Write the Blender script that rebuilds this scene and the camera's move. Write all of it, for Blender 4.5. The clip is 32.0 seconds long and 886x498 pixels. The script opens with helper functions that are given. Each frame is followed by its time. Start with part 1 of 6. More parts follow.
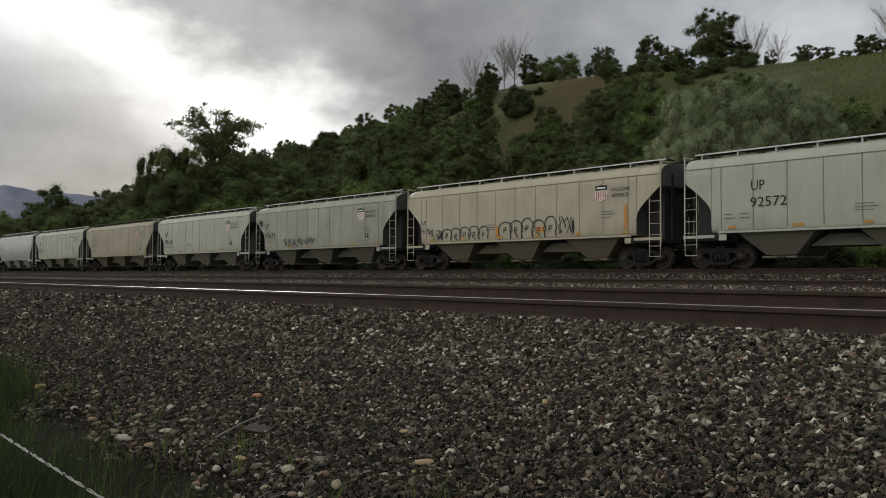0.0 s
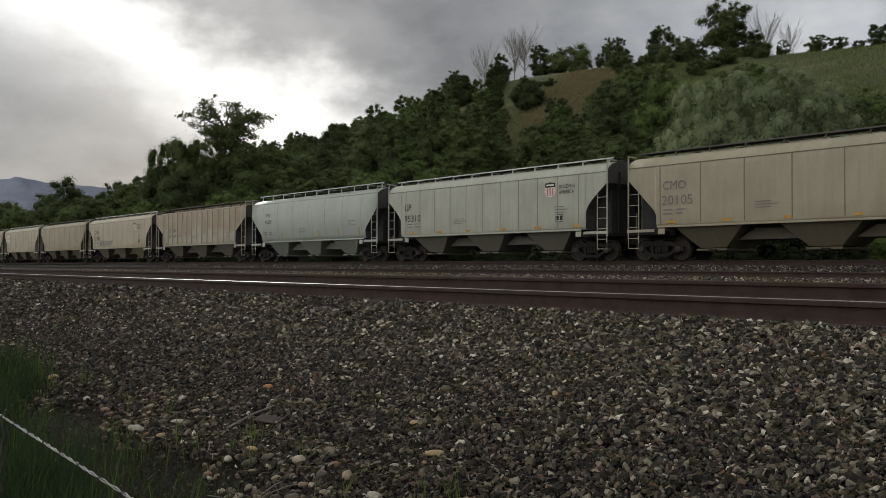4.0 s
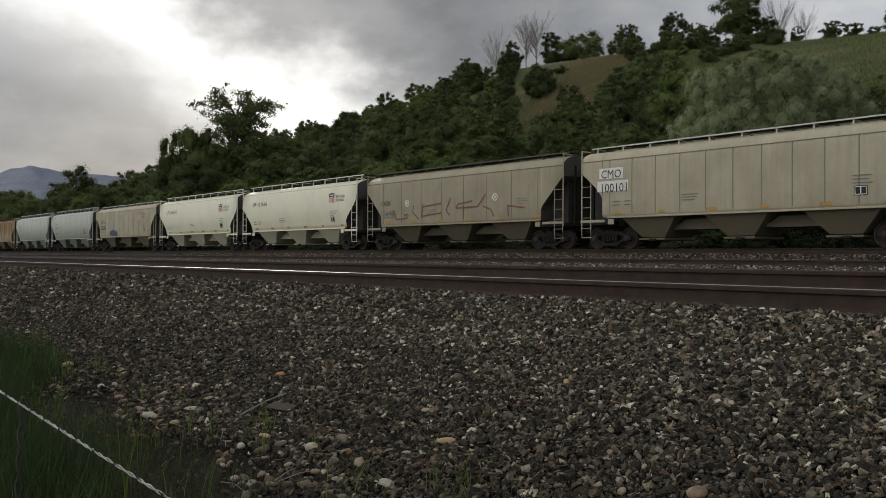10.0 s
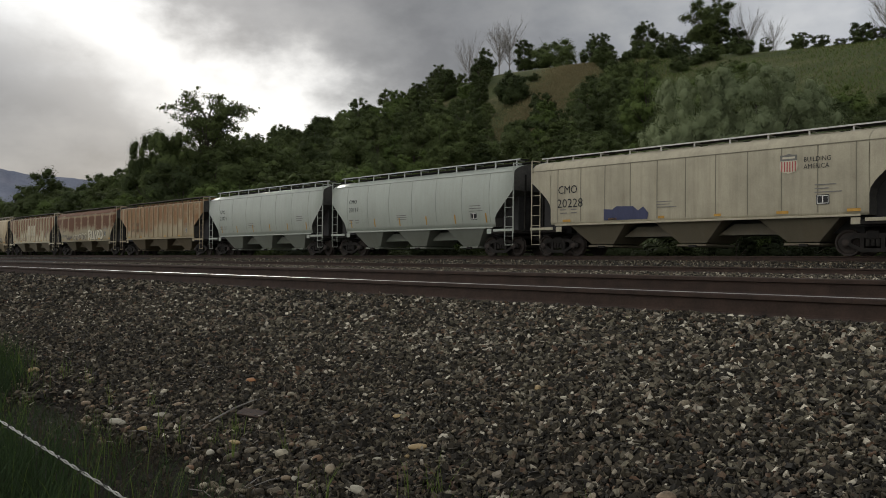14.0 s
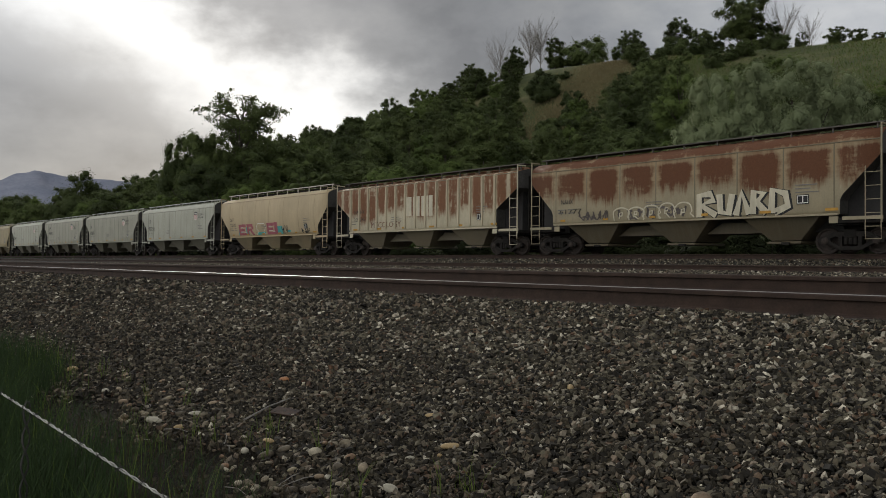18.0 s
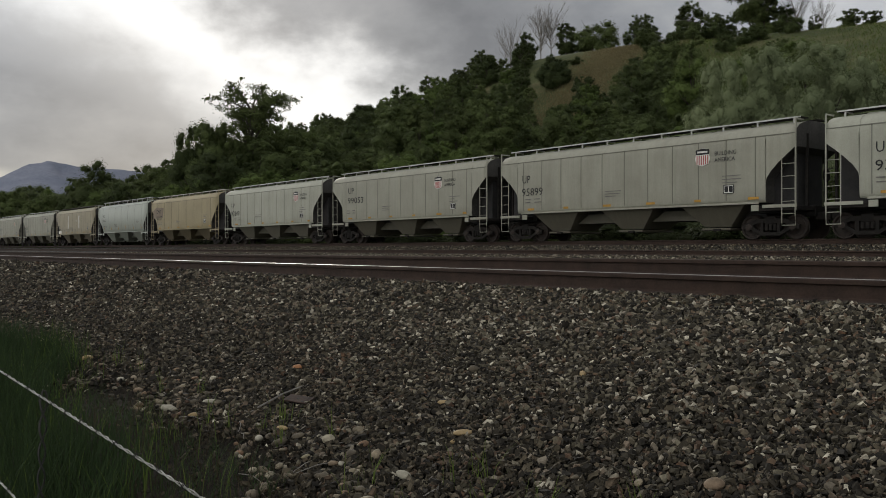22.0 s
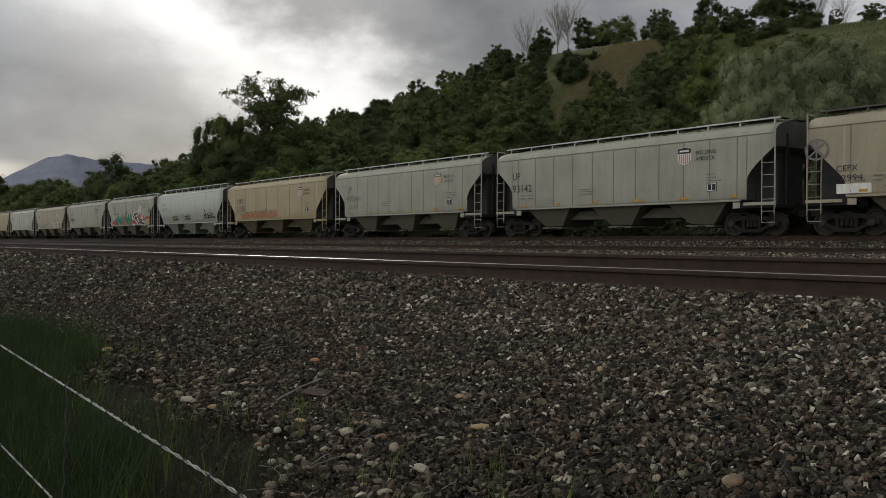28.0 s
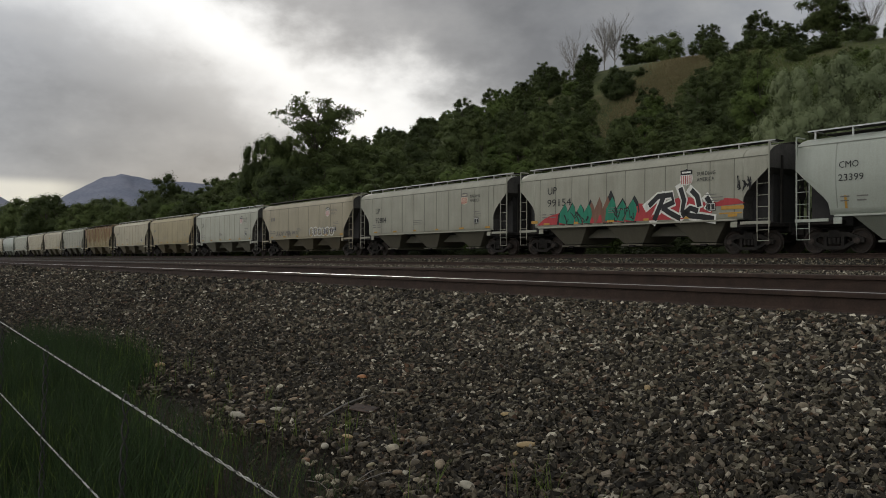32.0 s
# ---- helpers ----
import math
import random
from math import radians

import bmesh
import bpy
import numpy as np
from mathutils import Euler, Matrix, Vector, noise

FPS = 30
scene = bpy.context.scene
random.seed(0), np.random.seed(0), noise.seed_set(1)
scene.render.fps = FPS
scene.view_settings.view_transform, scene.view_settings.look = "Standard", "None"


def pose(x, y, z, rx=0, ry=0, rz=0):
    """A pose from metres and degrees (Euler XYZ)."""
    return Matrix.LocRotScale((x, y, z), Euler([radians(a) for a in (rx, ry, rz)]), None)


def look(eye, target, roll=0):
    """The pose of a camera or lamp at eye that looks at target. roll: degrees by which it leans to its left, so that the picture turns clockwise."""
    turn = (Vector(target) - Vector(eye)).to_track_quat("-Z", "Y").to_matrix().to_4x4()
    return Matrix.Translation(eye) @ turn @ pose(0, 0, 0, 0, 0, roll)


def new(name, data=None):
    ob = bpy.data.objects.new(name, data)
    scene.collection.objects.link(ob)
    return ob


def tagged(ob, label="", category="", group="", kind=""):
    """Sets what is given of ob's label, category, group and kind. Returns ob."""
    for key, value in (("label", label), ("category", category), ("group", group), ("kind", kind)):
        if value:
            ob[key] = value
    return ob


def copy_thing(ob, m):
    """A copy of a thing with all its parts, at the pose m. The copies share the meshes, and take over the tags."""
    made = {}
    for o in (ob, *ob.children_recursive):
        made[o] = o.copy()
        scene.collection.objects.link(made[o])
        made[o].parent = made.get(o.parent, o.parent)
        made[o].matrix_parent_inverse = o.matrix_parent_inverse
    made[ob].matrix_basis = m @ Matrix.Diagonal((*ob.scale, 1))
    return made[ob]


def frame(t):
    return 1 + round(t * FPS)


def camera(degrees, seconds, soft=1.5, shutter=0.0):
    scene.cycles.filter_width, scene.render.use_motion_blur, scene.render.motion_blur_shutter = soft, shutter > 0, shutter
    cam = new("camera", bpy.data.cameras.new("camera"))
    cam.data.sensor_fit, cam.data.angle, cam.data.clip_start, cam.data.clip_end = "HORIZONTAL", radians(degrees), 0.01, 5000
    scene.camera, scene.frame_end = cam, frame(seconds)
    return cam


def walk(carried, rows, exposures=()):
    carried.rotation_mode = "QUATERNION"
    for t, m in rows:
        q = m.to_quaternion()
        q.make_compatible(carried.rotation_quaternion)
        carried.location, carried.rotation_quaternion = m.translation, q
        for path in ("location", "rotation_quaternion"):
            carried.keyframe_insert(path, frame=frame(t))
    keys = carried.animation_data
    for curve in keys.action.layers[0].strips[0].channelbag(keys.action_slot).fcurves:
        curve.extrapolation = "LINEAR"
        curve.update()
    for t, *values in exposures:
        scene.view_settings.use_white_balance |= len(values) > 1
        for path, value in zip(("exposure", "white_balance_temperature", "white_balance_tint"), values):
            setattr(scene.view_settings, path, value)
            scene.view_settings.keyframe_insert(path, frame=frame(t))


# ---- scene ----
cam = camera(55.19, 32.0, soft=0.9)
EYE = (0.0, 0.0, 1.45)
EXPOSURES = [(0, 0.0), (13, -0.04), (23, -0.10), (28, -0.18), (32, -0.18)]
HELD = [  # seconds, sway in metres, yaw, pitch and roll of the hand-held camera
    (0.0, -0.032, 0.045, -0.003, 48.491, 1.872, -0.318),
    (0.5, -0.032, 0.045, -0.003, 48.588, 1.824, -0.327),
    (1.0, -0.032, 0.045, -0.003, 48.682, 1.701, -0.236),
    (1.5, -0.032, 0.044, -0.003, 48.579, 1.546, -0.144),
    (2.0, -0.032, 0.044, -0.003, 48.340, 1.491, -0.019),
    (2.5, -0.031, 0.044, -0.003, 48.295, 1.445, -0.098),
    (3.0, -0.031, 0.044, -0.003, 48.519, 1.445, -0.144),
    (3.5, -0.031, 0.044, -0.003, 48.866, 1.435, -0.223),
    (5.5, -0.031, 0.043, -0.003, 49.841, 0.991, -0.464),
    (6.0, -0.031, 0.043, -0.003, 49.952, 1.104, -0.363),
    (6.5, -0.031, 0.043, -0.003, 49.907, 0.967, -0.312),
    (7.0, -0.031, 0.042, -0.003, 50.163, 0.674, -0.175),
    (7.5, -0.030, 0.042, -0.003, 50.752, 0.293, -0.172),
    (8.0, -0.030, 0.042, -0.003, 50.868, -0.086, -0.330),
    (8.5, -0.030, 0.042, -0.003, 50.885, -0.225, -0.247),
    (9.0, -0.030, 0.042, -0.003, 50.763, -0.132, -0.187),
    (9.5, -0.030, 0.041, -0.003, 50.230, 0.163, -0.250),
    (10.0, -0.030, 0.041, -0.003, 49.931, 0.505, -0.329),
    (10.5, -0.030, 0.041, -0.003, 49.678, 0.633, -0.460),
    (11.0, -0.030, 0.041, -0.003, 49.440, 0.551, -0.676),
    (11.5, -0.030, 0.041, -0.003, 49.063, 0.309, -0.614),
    (12.0, -0.029, 0.040, -0.003, 48.026, 0.195, -0.583),
    (12.5, -0.029, 0.040, -0.003, 47.039, 0.244, -0.631),
    (13.0, -0.029, 0.040, -0.003, 47.035, 0.320, -0.660),
    (13.5, -0.029, 0.040, -0.003, 47.487, 0.644, -0.619),
    (14.0, -0.029, 0.040, -0.003, 48.061, 0.922, -0.608),
    (14.5, -0.029, 0.040, -0.003, 48.656, 1.015, -0.713),
    (16.5, -0.029, 0.039, -0.003, 50.133, 0.741, -0.414),
    (17.0, -0.028, 0.039, -0.003, 50.218, 0.851, -0.321),
    (17.5, -0.028, 0.039, -0.003, 50.322, 0.906, -0.364),
    (18.0, -0.028, 0.039, -0.003, 50.198, 0.855, -0.410),
    (18.5, -0.028, 0.039, -0.003, 50.027, 0.774, -0.621),
    (19.0, -0.028, 0.039, -0.003, 49.967, 0.547, -0.613),
    (19.5, -0.028, 0.039, -0.003, 49.920, 0.404, -0.473),
    (20.0, -0.028, 0.039, -0.003, 49.477, 0.439, -0.303),
    (20.5, -0.028, 0.039, -0.003, 48.835, 0.242, -0.183),
    (21.0, -0.028, 0.039, -0.003, 49.713, -0.028, -0.005),
    (21.5, -0.028, 0.038, -0.003, 50.535, -0.104, -0.034),
    (22.0, -0.027, 0.038, -0.003, 50.973, -0.002, -0.029),
    (22.5, -0.027, 0.038, -0.003, 51.552, 0.040, 0.102),
    (23.0, -0.027, 0.038, -0.003, 52.016, -0.026, 0.089),
    (23.5, -0.027, 0.038, -0.003, 52.112, 0.100, 0.090),
    (24.0, -0.027, 0.038, -0.003, 51.824, 0.286, -0.052),
    (24.5, -0.027, 0.035, -0.003, 51.533, 0.376, -0.153),
    (25.0, -0.027, 0.033, -0.003, 51.596, 0.305, -0.144),
    (25.5, -0.027, 0.030, -0.003, 51.748, 0.171, -0.239),
    (27.5, -0.027, 0.020, -0.003, 52.159, -0.231, -0.576),
    (28.0, -0.027, 0.017, -0.003, 52.010, -0.365, -0.348),
    (28.5, -0.025, 0.014, -0.027, 52.611, 0.020, -0.540),
    (29.0, -0.023, 0.010, -0.030, 53.020, 0.094, -0.374),
    (29.5, -0.022, 0.007, -0.022, 53.448, -0.018, -0.301),
    (30.0, -0.020, 0.003, -0.007, 54.232, 0.122, -0.301),
    (30.5, -0.012, 0.000, -0.003, 55.083, 0.727, -0.520),
    (31.0, -0.003, 0.000, -0.003, 55.530, 0.986, -0.581),
    (31.5, 0.000, 0.000, -0.003, 55.306, 0.807, -0.371),
    (32.0, 0.000, 0.000, -0.003, 55.128, 0.811, -0.344),
]
walk(cam, [(t, pose(EYE[0] + a, EYE[1] + b, EYE[2] + c, 90 + p, r, y)) for t, a, b, c, y, p, r in HELD], EXPOSURES)

# ---------------------------------------------------------------- light
TRAIN_Y, RAIL_Z = 30.9, 1.824          # centre line and rail top of the track that the train runs on
SPEED = 16.2                           # metres per second, towards +x
SUN_AZ, SUN_EL = 66.0, 16.0            # degrees left of +y, above the horizon
sun_way = Vector((-math.sin(radians(SUN_AZ)) * math.cos(radians(SUN_EL)), math.cos(radians(SUN_AZ)) * math.cos(radians(SUN_EL)), math.sin(radians(SUN_EL))))
scene.view_settings.exposure = 0.0


class Nodes:
    """Short-hand for building node trees."""

    def __init__(self, tree):
        self.tree = tree

    def __call__(self, kind, inputs=None, operation="", feature=""):
        n = self.tree.nodes.new(kind)
        if operation:
            n.operation = operation
        if feature:
            n.feature = feature
        for k, v in (inputs or {}).items():
            if isinstance(v, bpy.types.NodeSocket):
                self.tree.links.new(v, n.inputs[k])
            else:
                n.inputs[k].default_value = v
        return n

    def ramp(self, fac, stops):
        n = self("ShaderNodeValToRGB", {0: fac})
        els = n.color_ramp.elements
        while len(els) < len(stops):
            els.new(0.5)
        for e, (p, c) in zip(els, stops):
            e.position, e.color = p, (*c, 1) if len(c) == 3 else c
        return n.outputs[0]

    def grey(self, fac, stops):
        return self.ramp(fac, [(p, (v, v, v)) for p, v in stops])

    def mix(self, fac, a, b, mode="MIX"):
        n = self("ShaderNodeMix")
        n.data_type, n.blend_type = "RGBA", mode
        for k, v in ((0, fac), (6, a), (7, b)):
            if isinstance(v, bpy.types.NodeSocket):
                self.tree.links.new(v, n.inputs[k])
            else:
                n.inputs[k].default_value = (*v, 1) if k and len(v) == 3 else v
        return n.outputs[2]

    def math(self, op, a, b=0.0, c=0.0):
        return self("ShaderNodeMath", {0: a, 1: b, 2: c}, operation=op).outputs[0]

    def noise(self, vec, scale, detail=4.0, rough=0.55, kind=0):
        n = self("ShaderNodeTexNoise", {"Vector": vec, "Scale": scale, "Detail": detail, "Roughness": rough})
        return n.outputs[kind]

    def scaled(self, vec, s, loc=(0, 0, 0)):
        return self("ShaderNodeMapping", {"Vector": vec, "Scale": s, "Location": loc}).outputs[0]


world = bpy.data.worlds.new("sky")
scene.world = world
world.use_nodes = True
world.node_tree.nodes.clear()
N = Nodes(world.node_tree)
sky = N("ShaderNodeTexSky")
sky.sky_type, sky.sun_disc, sky.sun_elevation, sky.sun_rotation = "NISHITA", False, radians(SUN_EL), radians(-SUN_AZ)
way = N("ShaderNodeTexCoord").outputs["Generated"]
flat = N("ShaderNodeSeparateXYZ", {0: way})
south = N.math("MULTIPLY", N.math("ARCTAN2", N.math("MULTIPLY", flat.outputs[0], -1.0), flat.outputs[1]), 180 / math.pi)   # degrees left of +y
up = N.math("MULTIPLY", N.math("ARCSINE", flat.outputs[2]), 180 / math.pi)
dome = N.scaled(way, (1.0, 1.0, 2.2))
puff = N.noise(dome, 5.5, 6.0, 0.52)
wisp = N.noise(N.scaled(way, (1, 1, 1.6), (3, 1, 0)), 15.0, 6.0, 0.55)
cloud = N.math("ADD", N.math("MULTIPLY", puff, 0.62), N.math("MULTIPLY", wisp, 0.38))


def lobe(az, el, power):
    """How near a direction is to one part of the sky, 0 to 1."""
    to = (-math.sin(radians(az)) * math.cos(radians(el)), math.cos(radians(az)) * math.cos(radians(el)), math.sin(radians(el)))
    dot = N("ShaderNodeVectorMath", {0: way, 1: to}, operation="DOT_PRODUCT").outputs["Value"]
    return N.math("POWER", N.math("MAXIMUM", dot, 0.0), power)


def ramp_between(value, low, high, a=0.0, b=1.0):
    n = N("ShaderNodeMapRange", {0: value, 1: low, 2: high, 3: a, 4: b})
    n.interpolation_type = "SMOOTHERSTEP"
    return n.outputs[0]


def along(stops):
    """A height in degrees that changes with the azimuth."""
    return N.math("MULTIPLY", N.grey(N.math("DIVIDE", south, 100.0), [(az / 100, el / 40) for az, el in stops]), 40.0)


# the opening in the clouds: a band that climbs towards the left between two cloud banks
ragged = N.math("ADD", up, N.math("ADD", N.math("MULTIPLY", N.math("SUBTRACT", puff, 0.5), 5.0), N.math("MULTIPLY", N.math("SUBTRACT", wisp, 0.5), 5.5)))
upper = N.math("SUBTRACT", along([(46, 9.8), (50, 10.4), (54, 10.9), (60, 11.9), (64, 13.2), (68, 15.8), (74, 21.0), (84, 28)]), ragged)
lower = N.math("SUBTRACT", ragged, along([(50, 4.0), (58, 5.5), (63, 8.9), (67, 11.4), (70, 12.7), (74, 14.4), (84, 18)]))
opening = N.math("MULTIPLY", ramp_between(upper, -4.0, 2.4), ramp_between(lower, -5.2, 3.0))
opening = N.math("MULTIPLY", opening, ramp_between(south, 47.0, 58.0))
haze = N.math("MULTIPLY", lobe(66.5, 13.5, 55.0), 0.10)
bright = N.math("ADD", N.math("MULTIPLY", opening, 0.66), haze)
grey = N.ramp(cloud, [(0.36, (0.436, 0.444, 0.450)), (0.50, (0.342, 0.355, 0.372)), (0.64, (0.244, 0.257, 0.276))])
bank = N.math("MULTIPLY", lobe(47.0, 20.0, 32.0), 0.48)                # the heavy cloud over the hill
veil = N.math("MULTIPLY", lobe(75.0, 7.0, 70.0), 0.36)                # rain-grey under the opening
heavy = N.math("SUBTRACT", N.math("SUBTRACT", 1.10, bank), veil)
heavy = N.math("ADD", heavy, N.math("ADD", N.math("MULTIPLY", lobe(20.0, 16.0, 34.0), 0.30), N.math("MULTIPLY", lobe(82.0, 20.0, 60.0), 0.32)))
behind = N("ShaderNodeMapRange", {0: flat.outputs[1], 1: 0.15, 2: -0.5, 3: 1.0, 4: 2.45}).outputs[0]
shade = N.math("MULTIPLY", heavy, behind)
strip = N.math("MULTIPLY", N.math("MULTIPLY", ramp_between(up, 2.6, 3.6), ramp_between(up, 5.2, 4.3)), N.math("MULTIPLY", ramp_between(south, 76.5, 80.5), 0.40))
warm = N.mix(1.0, (1.0, 0.992, 0.955), N("ShaderNodeCombineColor", {0: bright, 1: bright, 2: bright}).outputs[0], "MULTIPLY")
glow = N.mix(1.0, (1.0, 0.93, 0.70), N("ShaderNodeCombineColor", {0: strip, 1: strip, 2: strip}).outputs[0], "MULTIPLY")
total = N.mix(1.0, N.mix(1.0, grey, N("ShaderNodeCombineColor", {0: N.math("MULTIPLY", shade, N.math("ADD", 0.98, N.math("MULTIPLY", behind, 0.02))), 1: N.math("MULTIPLY", shade, 1.0), 2: N.math("MULTIPLY", shade, N.math("SUBTRACT", 1.05, N.math("MULTIPLY", behind, 0.035)))}).outputs[0], "MULTIPLY"), warm, "ADD")
total = N.mix(1.0, total, glow, "ADD")
total = N.mix(0.004, total, sky.outputs[0])
bg = N("ShaderNodeBackground", {0: total, 1: 1.0})
N("ShaderNodeOutputWorld", {0: bg.outputs[0]})

sun = new("sun", bpy.data.lights.new("sun", "SUN"))
sun.data.energy, sun.data.angle, sun.data.color = 1.1, radians(10), (1.0, 0.94, 0.84)
sun.matrix_world = look(sun_way * 300, (0, 0, 0))


# ---------------------------------------------------------------- materials
def material(name, rough=0.7, metal=0.0, spec=0.4):
    m = bpy.data.materials.new(name)
    m.use_nodes = True
    m.node_tree.nodes.clear()
    n = Nodes(m.node_tree)
    b = n("ShaderNodeBsdfPrincipled", {"Roughness": rough, "Metallic": metal, "Specular IOR Level": spec})
    n("ShaderNodeOutputMaterial", {0: b.outputs[0]})
    return m, n, b


def bump(n, b, height, strength=0.4, distance=0.02):
    n.tree.links.new(n("ShaderNodeBump", {"Height": height, "Strength": strength, "Distance": distance}).outputs[0], b.inputs["Normal"])


def mottled(name, dark, light, scale=3.0, rough=0.7, metal=0.0, relief=0.3, distance=0.01, spec=0.4, fine=30.0):
    """Two-scale mottled surface."""
    m, n, b = material(name, rough, metal, spec)
    at = n("ShaderNodeTexCoord").outputs["Object"]
    big, small = n.noise(at, scale, 5), n.noise(at, scale * fine / 3, 4)
    f = n.math("ADD", n.math("MULTIPLY", big, 0.6), n.math("MULTIPLY", small, 0.4))
    n.tree.links.new(n.ramp(f, [(0.33, dark), (0.67, light)]), b.inputs[0])
    bump(n, b, small, relief, distance)
    return m


def island(name, stops, rough=0.85, scale=25.0, relief=0.5):
    """Loose pieces in one mesh, each in a tone of its own."""
    m, n, b = material(name, rough, 0, 0.3)
    pick = n("ShaderNodeNewGeometry").outputs["Random Per Island"]
    tone = n.ramp(pick, stops)
    grain = n.noise(n("ShaderNodeTexCoord").outputs["Object"], scale, 5, 0.65)
    n.tree.links.new(n.mix(1.0, n.mix(1.0, tone, (1.02, 0.98, 0.925), "MULTIPLY"), n.grey(grain, [(0.3, 0.45), (0.7, 1.42)]), "MULTIPLY"), b.inputs[0])
    bump(n, b, grain, relief, 0.01)
    return m


def leaf_stuff(name, dark, light, spot=0.5, single=0.12):
    """Foliage: tone by leaf, by clump and by tree."""
    m, n, b = material(name, 0.75, 0, 0.12)
    pick = n("ShaderNodeNewGeometry").outputs["Random Per Island"]
    tree = n("ShaderNodeObjectInfo").outputs["Random"]
    clump = n.noise(n("ShaderNodeTexCoord").outputs["Object"], spot, 3)
    f = n.math("ADD", n.math("MULTIPLY", pick, single), n.math("ADD", n.math("MULTIPLY", clump, 0.42), n.math("MULTIPLY", tree, 0.54)))
    n.tree.links.new(n.ramp(f, [(0.25, dark), (0.80, light)]), b.inputs[0])
    b.inputs["Transmission Weight"].default_value = 0.0
    t = n("ShaderNodeBsdfTranslucent", {0: (*light, 1)})
    mixer = n("ShaderNodeMixShader", {0: 0.22, 1: b.outputs[0], 2: t.outputs[0]})
    n.tree.links.new(mixer.outputs[0], [x for x in n.tree.nodes if x.type == "OUTPUT_MATERIAL"][0].inputs[0])
    return m


STONE = island("ballast_stone", [(0.0, (0.012, 0.0105, 0.0075)), (0.30, (0.028, 0.0245, 0.017)), (0.54, (0.078, 0.070, 0.050)), (0.76, (0.175, 0.161, 0.118)), (0.82, (0.100, 0.058, 0.034)), (0.92, (0.27, 0.25, 0.20)), (1.0, (0.54, 0.51, 0.42))])
DARK_STONE = island("dark_ballast_stone", [(0.0, (0.010, 0.0085, 0.006)), (0.40, (0.026, 0.022, 0.0145)), (0.75, (0.062, 0.053, 0.036)), (0.88, (0.115, 0.098, 0.068)), (0.95, (0.075, 0.044, 0.028)), (1.0, (0.20, 0.18, 0.14))])
COBBLE = island("cobble_stone", [(0.0, (0.06, 0.05, 0.036)), (0.4, (0.13, 0.112, 0.082)), (0.65, (0.22, 0.19, 0.135)), (0.8, (0.20, 0.12, 0.075)), (0.88, (0.30, 0.275, 0.205)), (1.0, (0.44, 0.41, 0.32))], 0.8, 18.0)
RUST = mottled("rail_rust", (0.019, 0.0115, 0.008), (0.054, 0.032, 0.022), 6.0, 0.9, 0.0)
POLISHED = mottled("rail_head", (0.30, 0.285, 0.27), (0.46, 0.44, 0.42), 2.0, 0.46, 1.0, 0.03)
DULL_HEAD = mottled("dull_rail_head", (0.05, 0.04, 0.033), (0.11, 0.09, 0.078), 2.0, 0.6, 0.5, 0.05)
TIE = mottled("tie_wood", (0.025, 0.020, 0.016), (0.075, 0.060, 0.048), 5.0, 0.85)
DARK = mottled("undercarriage", (0.008, 0.0075, 0.007), (0.030, 0.026, 0.022), 4.0, 0.9, 0.0, spec=0.2)
END_DARK = mottled("dark_end_sheet", (0.030, 0.028, 0.025), (0.085, 0.080, 0.070), 1.2, 0.8)
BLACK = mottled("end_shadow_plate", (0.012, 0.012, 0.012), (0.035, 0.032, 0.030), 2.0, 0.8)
WHEEL = mottled("wheel_steel", (0.014, 0.012, 0.010), (0.050, 0.036, 0.028), 5.0, 0.75, 0.2)
BARK = mottled("bark", (0.035, 0.028, 0.022), (0.11, 0.09, 0.075), 4.0, 0.9, 0, 0.6, 0.03)
PALE_BARK = mottled("dead_wood", (0.13, 0.115, 0.10), (0.27, 0.25, 0.22), 4.0, 0.9, 0, 0.6, 0.03)
LEAF = leaf_stuff("foliage", (0.044, 0.058, 0.021), (0.100, 0.127, 0.043))
LEAF_LIGHT = leaf_stuff("bright_foliage", (0.050, 0.075, 0.020), (0.112, 0.150, 0.042))
LEAF_DARK = leaf_stuff("dark_foliage", (0.040, 0.053, 0.020), (0.092, 0.114, 0.039))
# foliage colour darkened for the shade under the trees behind the train
LEAF_SHADED = leaf_stuff("shaded_foliage", (0.016, 0.021, 0.009), (0.040, 0.050, 0.018))
LEAF_SILVER = leaf_stuff("silver_foliage", (0.130, 0.156, 0.083), (0.245, 0.282, 0.152))
GRASS = leaf_stuff("grass", (0.006, 0.013, 0.006), (0.044, 0.072, 0.027), 1.8, 0.25)
GRASS_TIP = leaf_stuff("grass_tips", (0.024, 0.050, 0.013), (0.135, 0.18, 0.042), 1.6, 0.35)
DRY = leaf_stuff("dry_grass", (0.12, 0.102, 0.056), (0.27, 0.225, 0.120), 0.15)
DEAD = leaf_stuff("dead_stalks", (0.022, 0.017, 0.011), (0.085, 0.068, 0.040), 1.5)
WIRE = mottled("galvanised_wire", (0.07, 0.068, 0.06), (0.46, 0.45, 0.41), 16.0, 0.5, 0.6, 0.1, 0.001)
POST = mottled("fence_post_steel", (0.02, 0.022, 0.02), (0.06, 0.055, 0.05), 8.0, 0.7, 0.3)
# the blue in this rock colour stands for distance haze
MOUNTAIN = mottled("hazed_mountain_rock", (0.13, 0.15, 0.20), (0.23, 0.24, 0.29), 0.008, 0.9, 0, 0.3, 5.0)


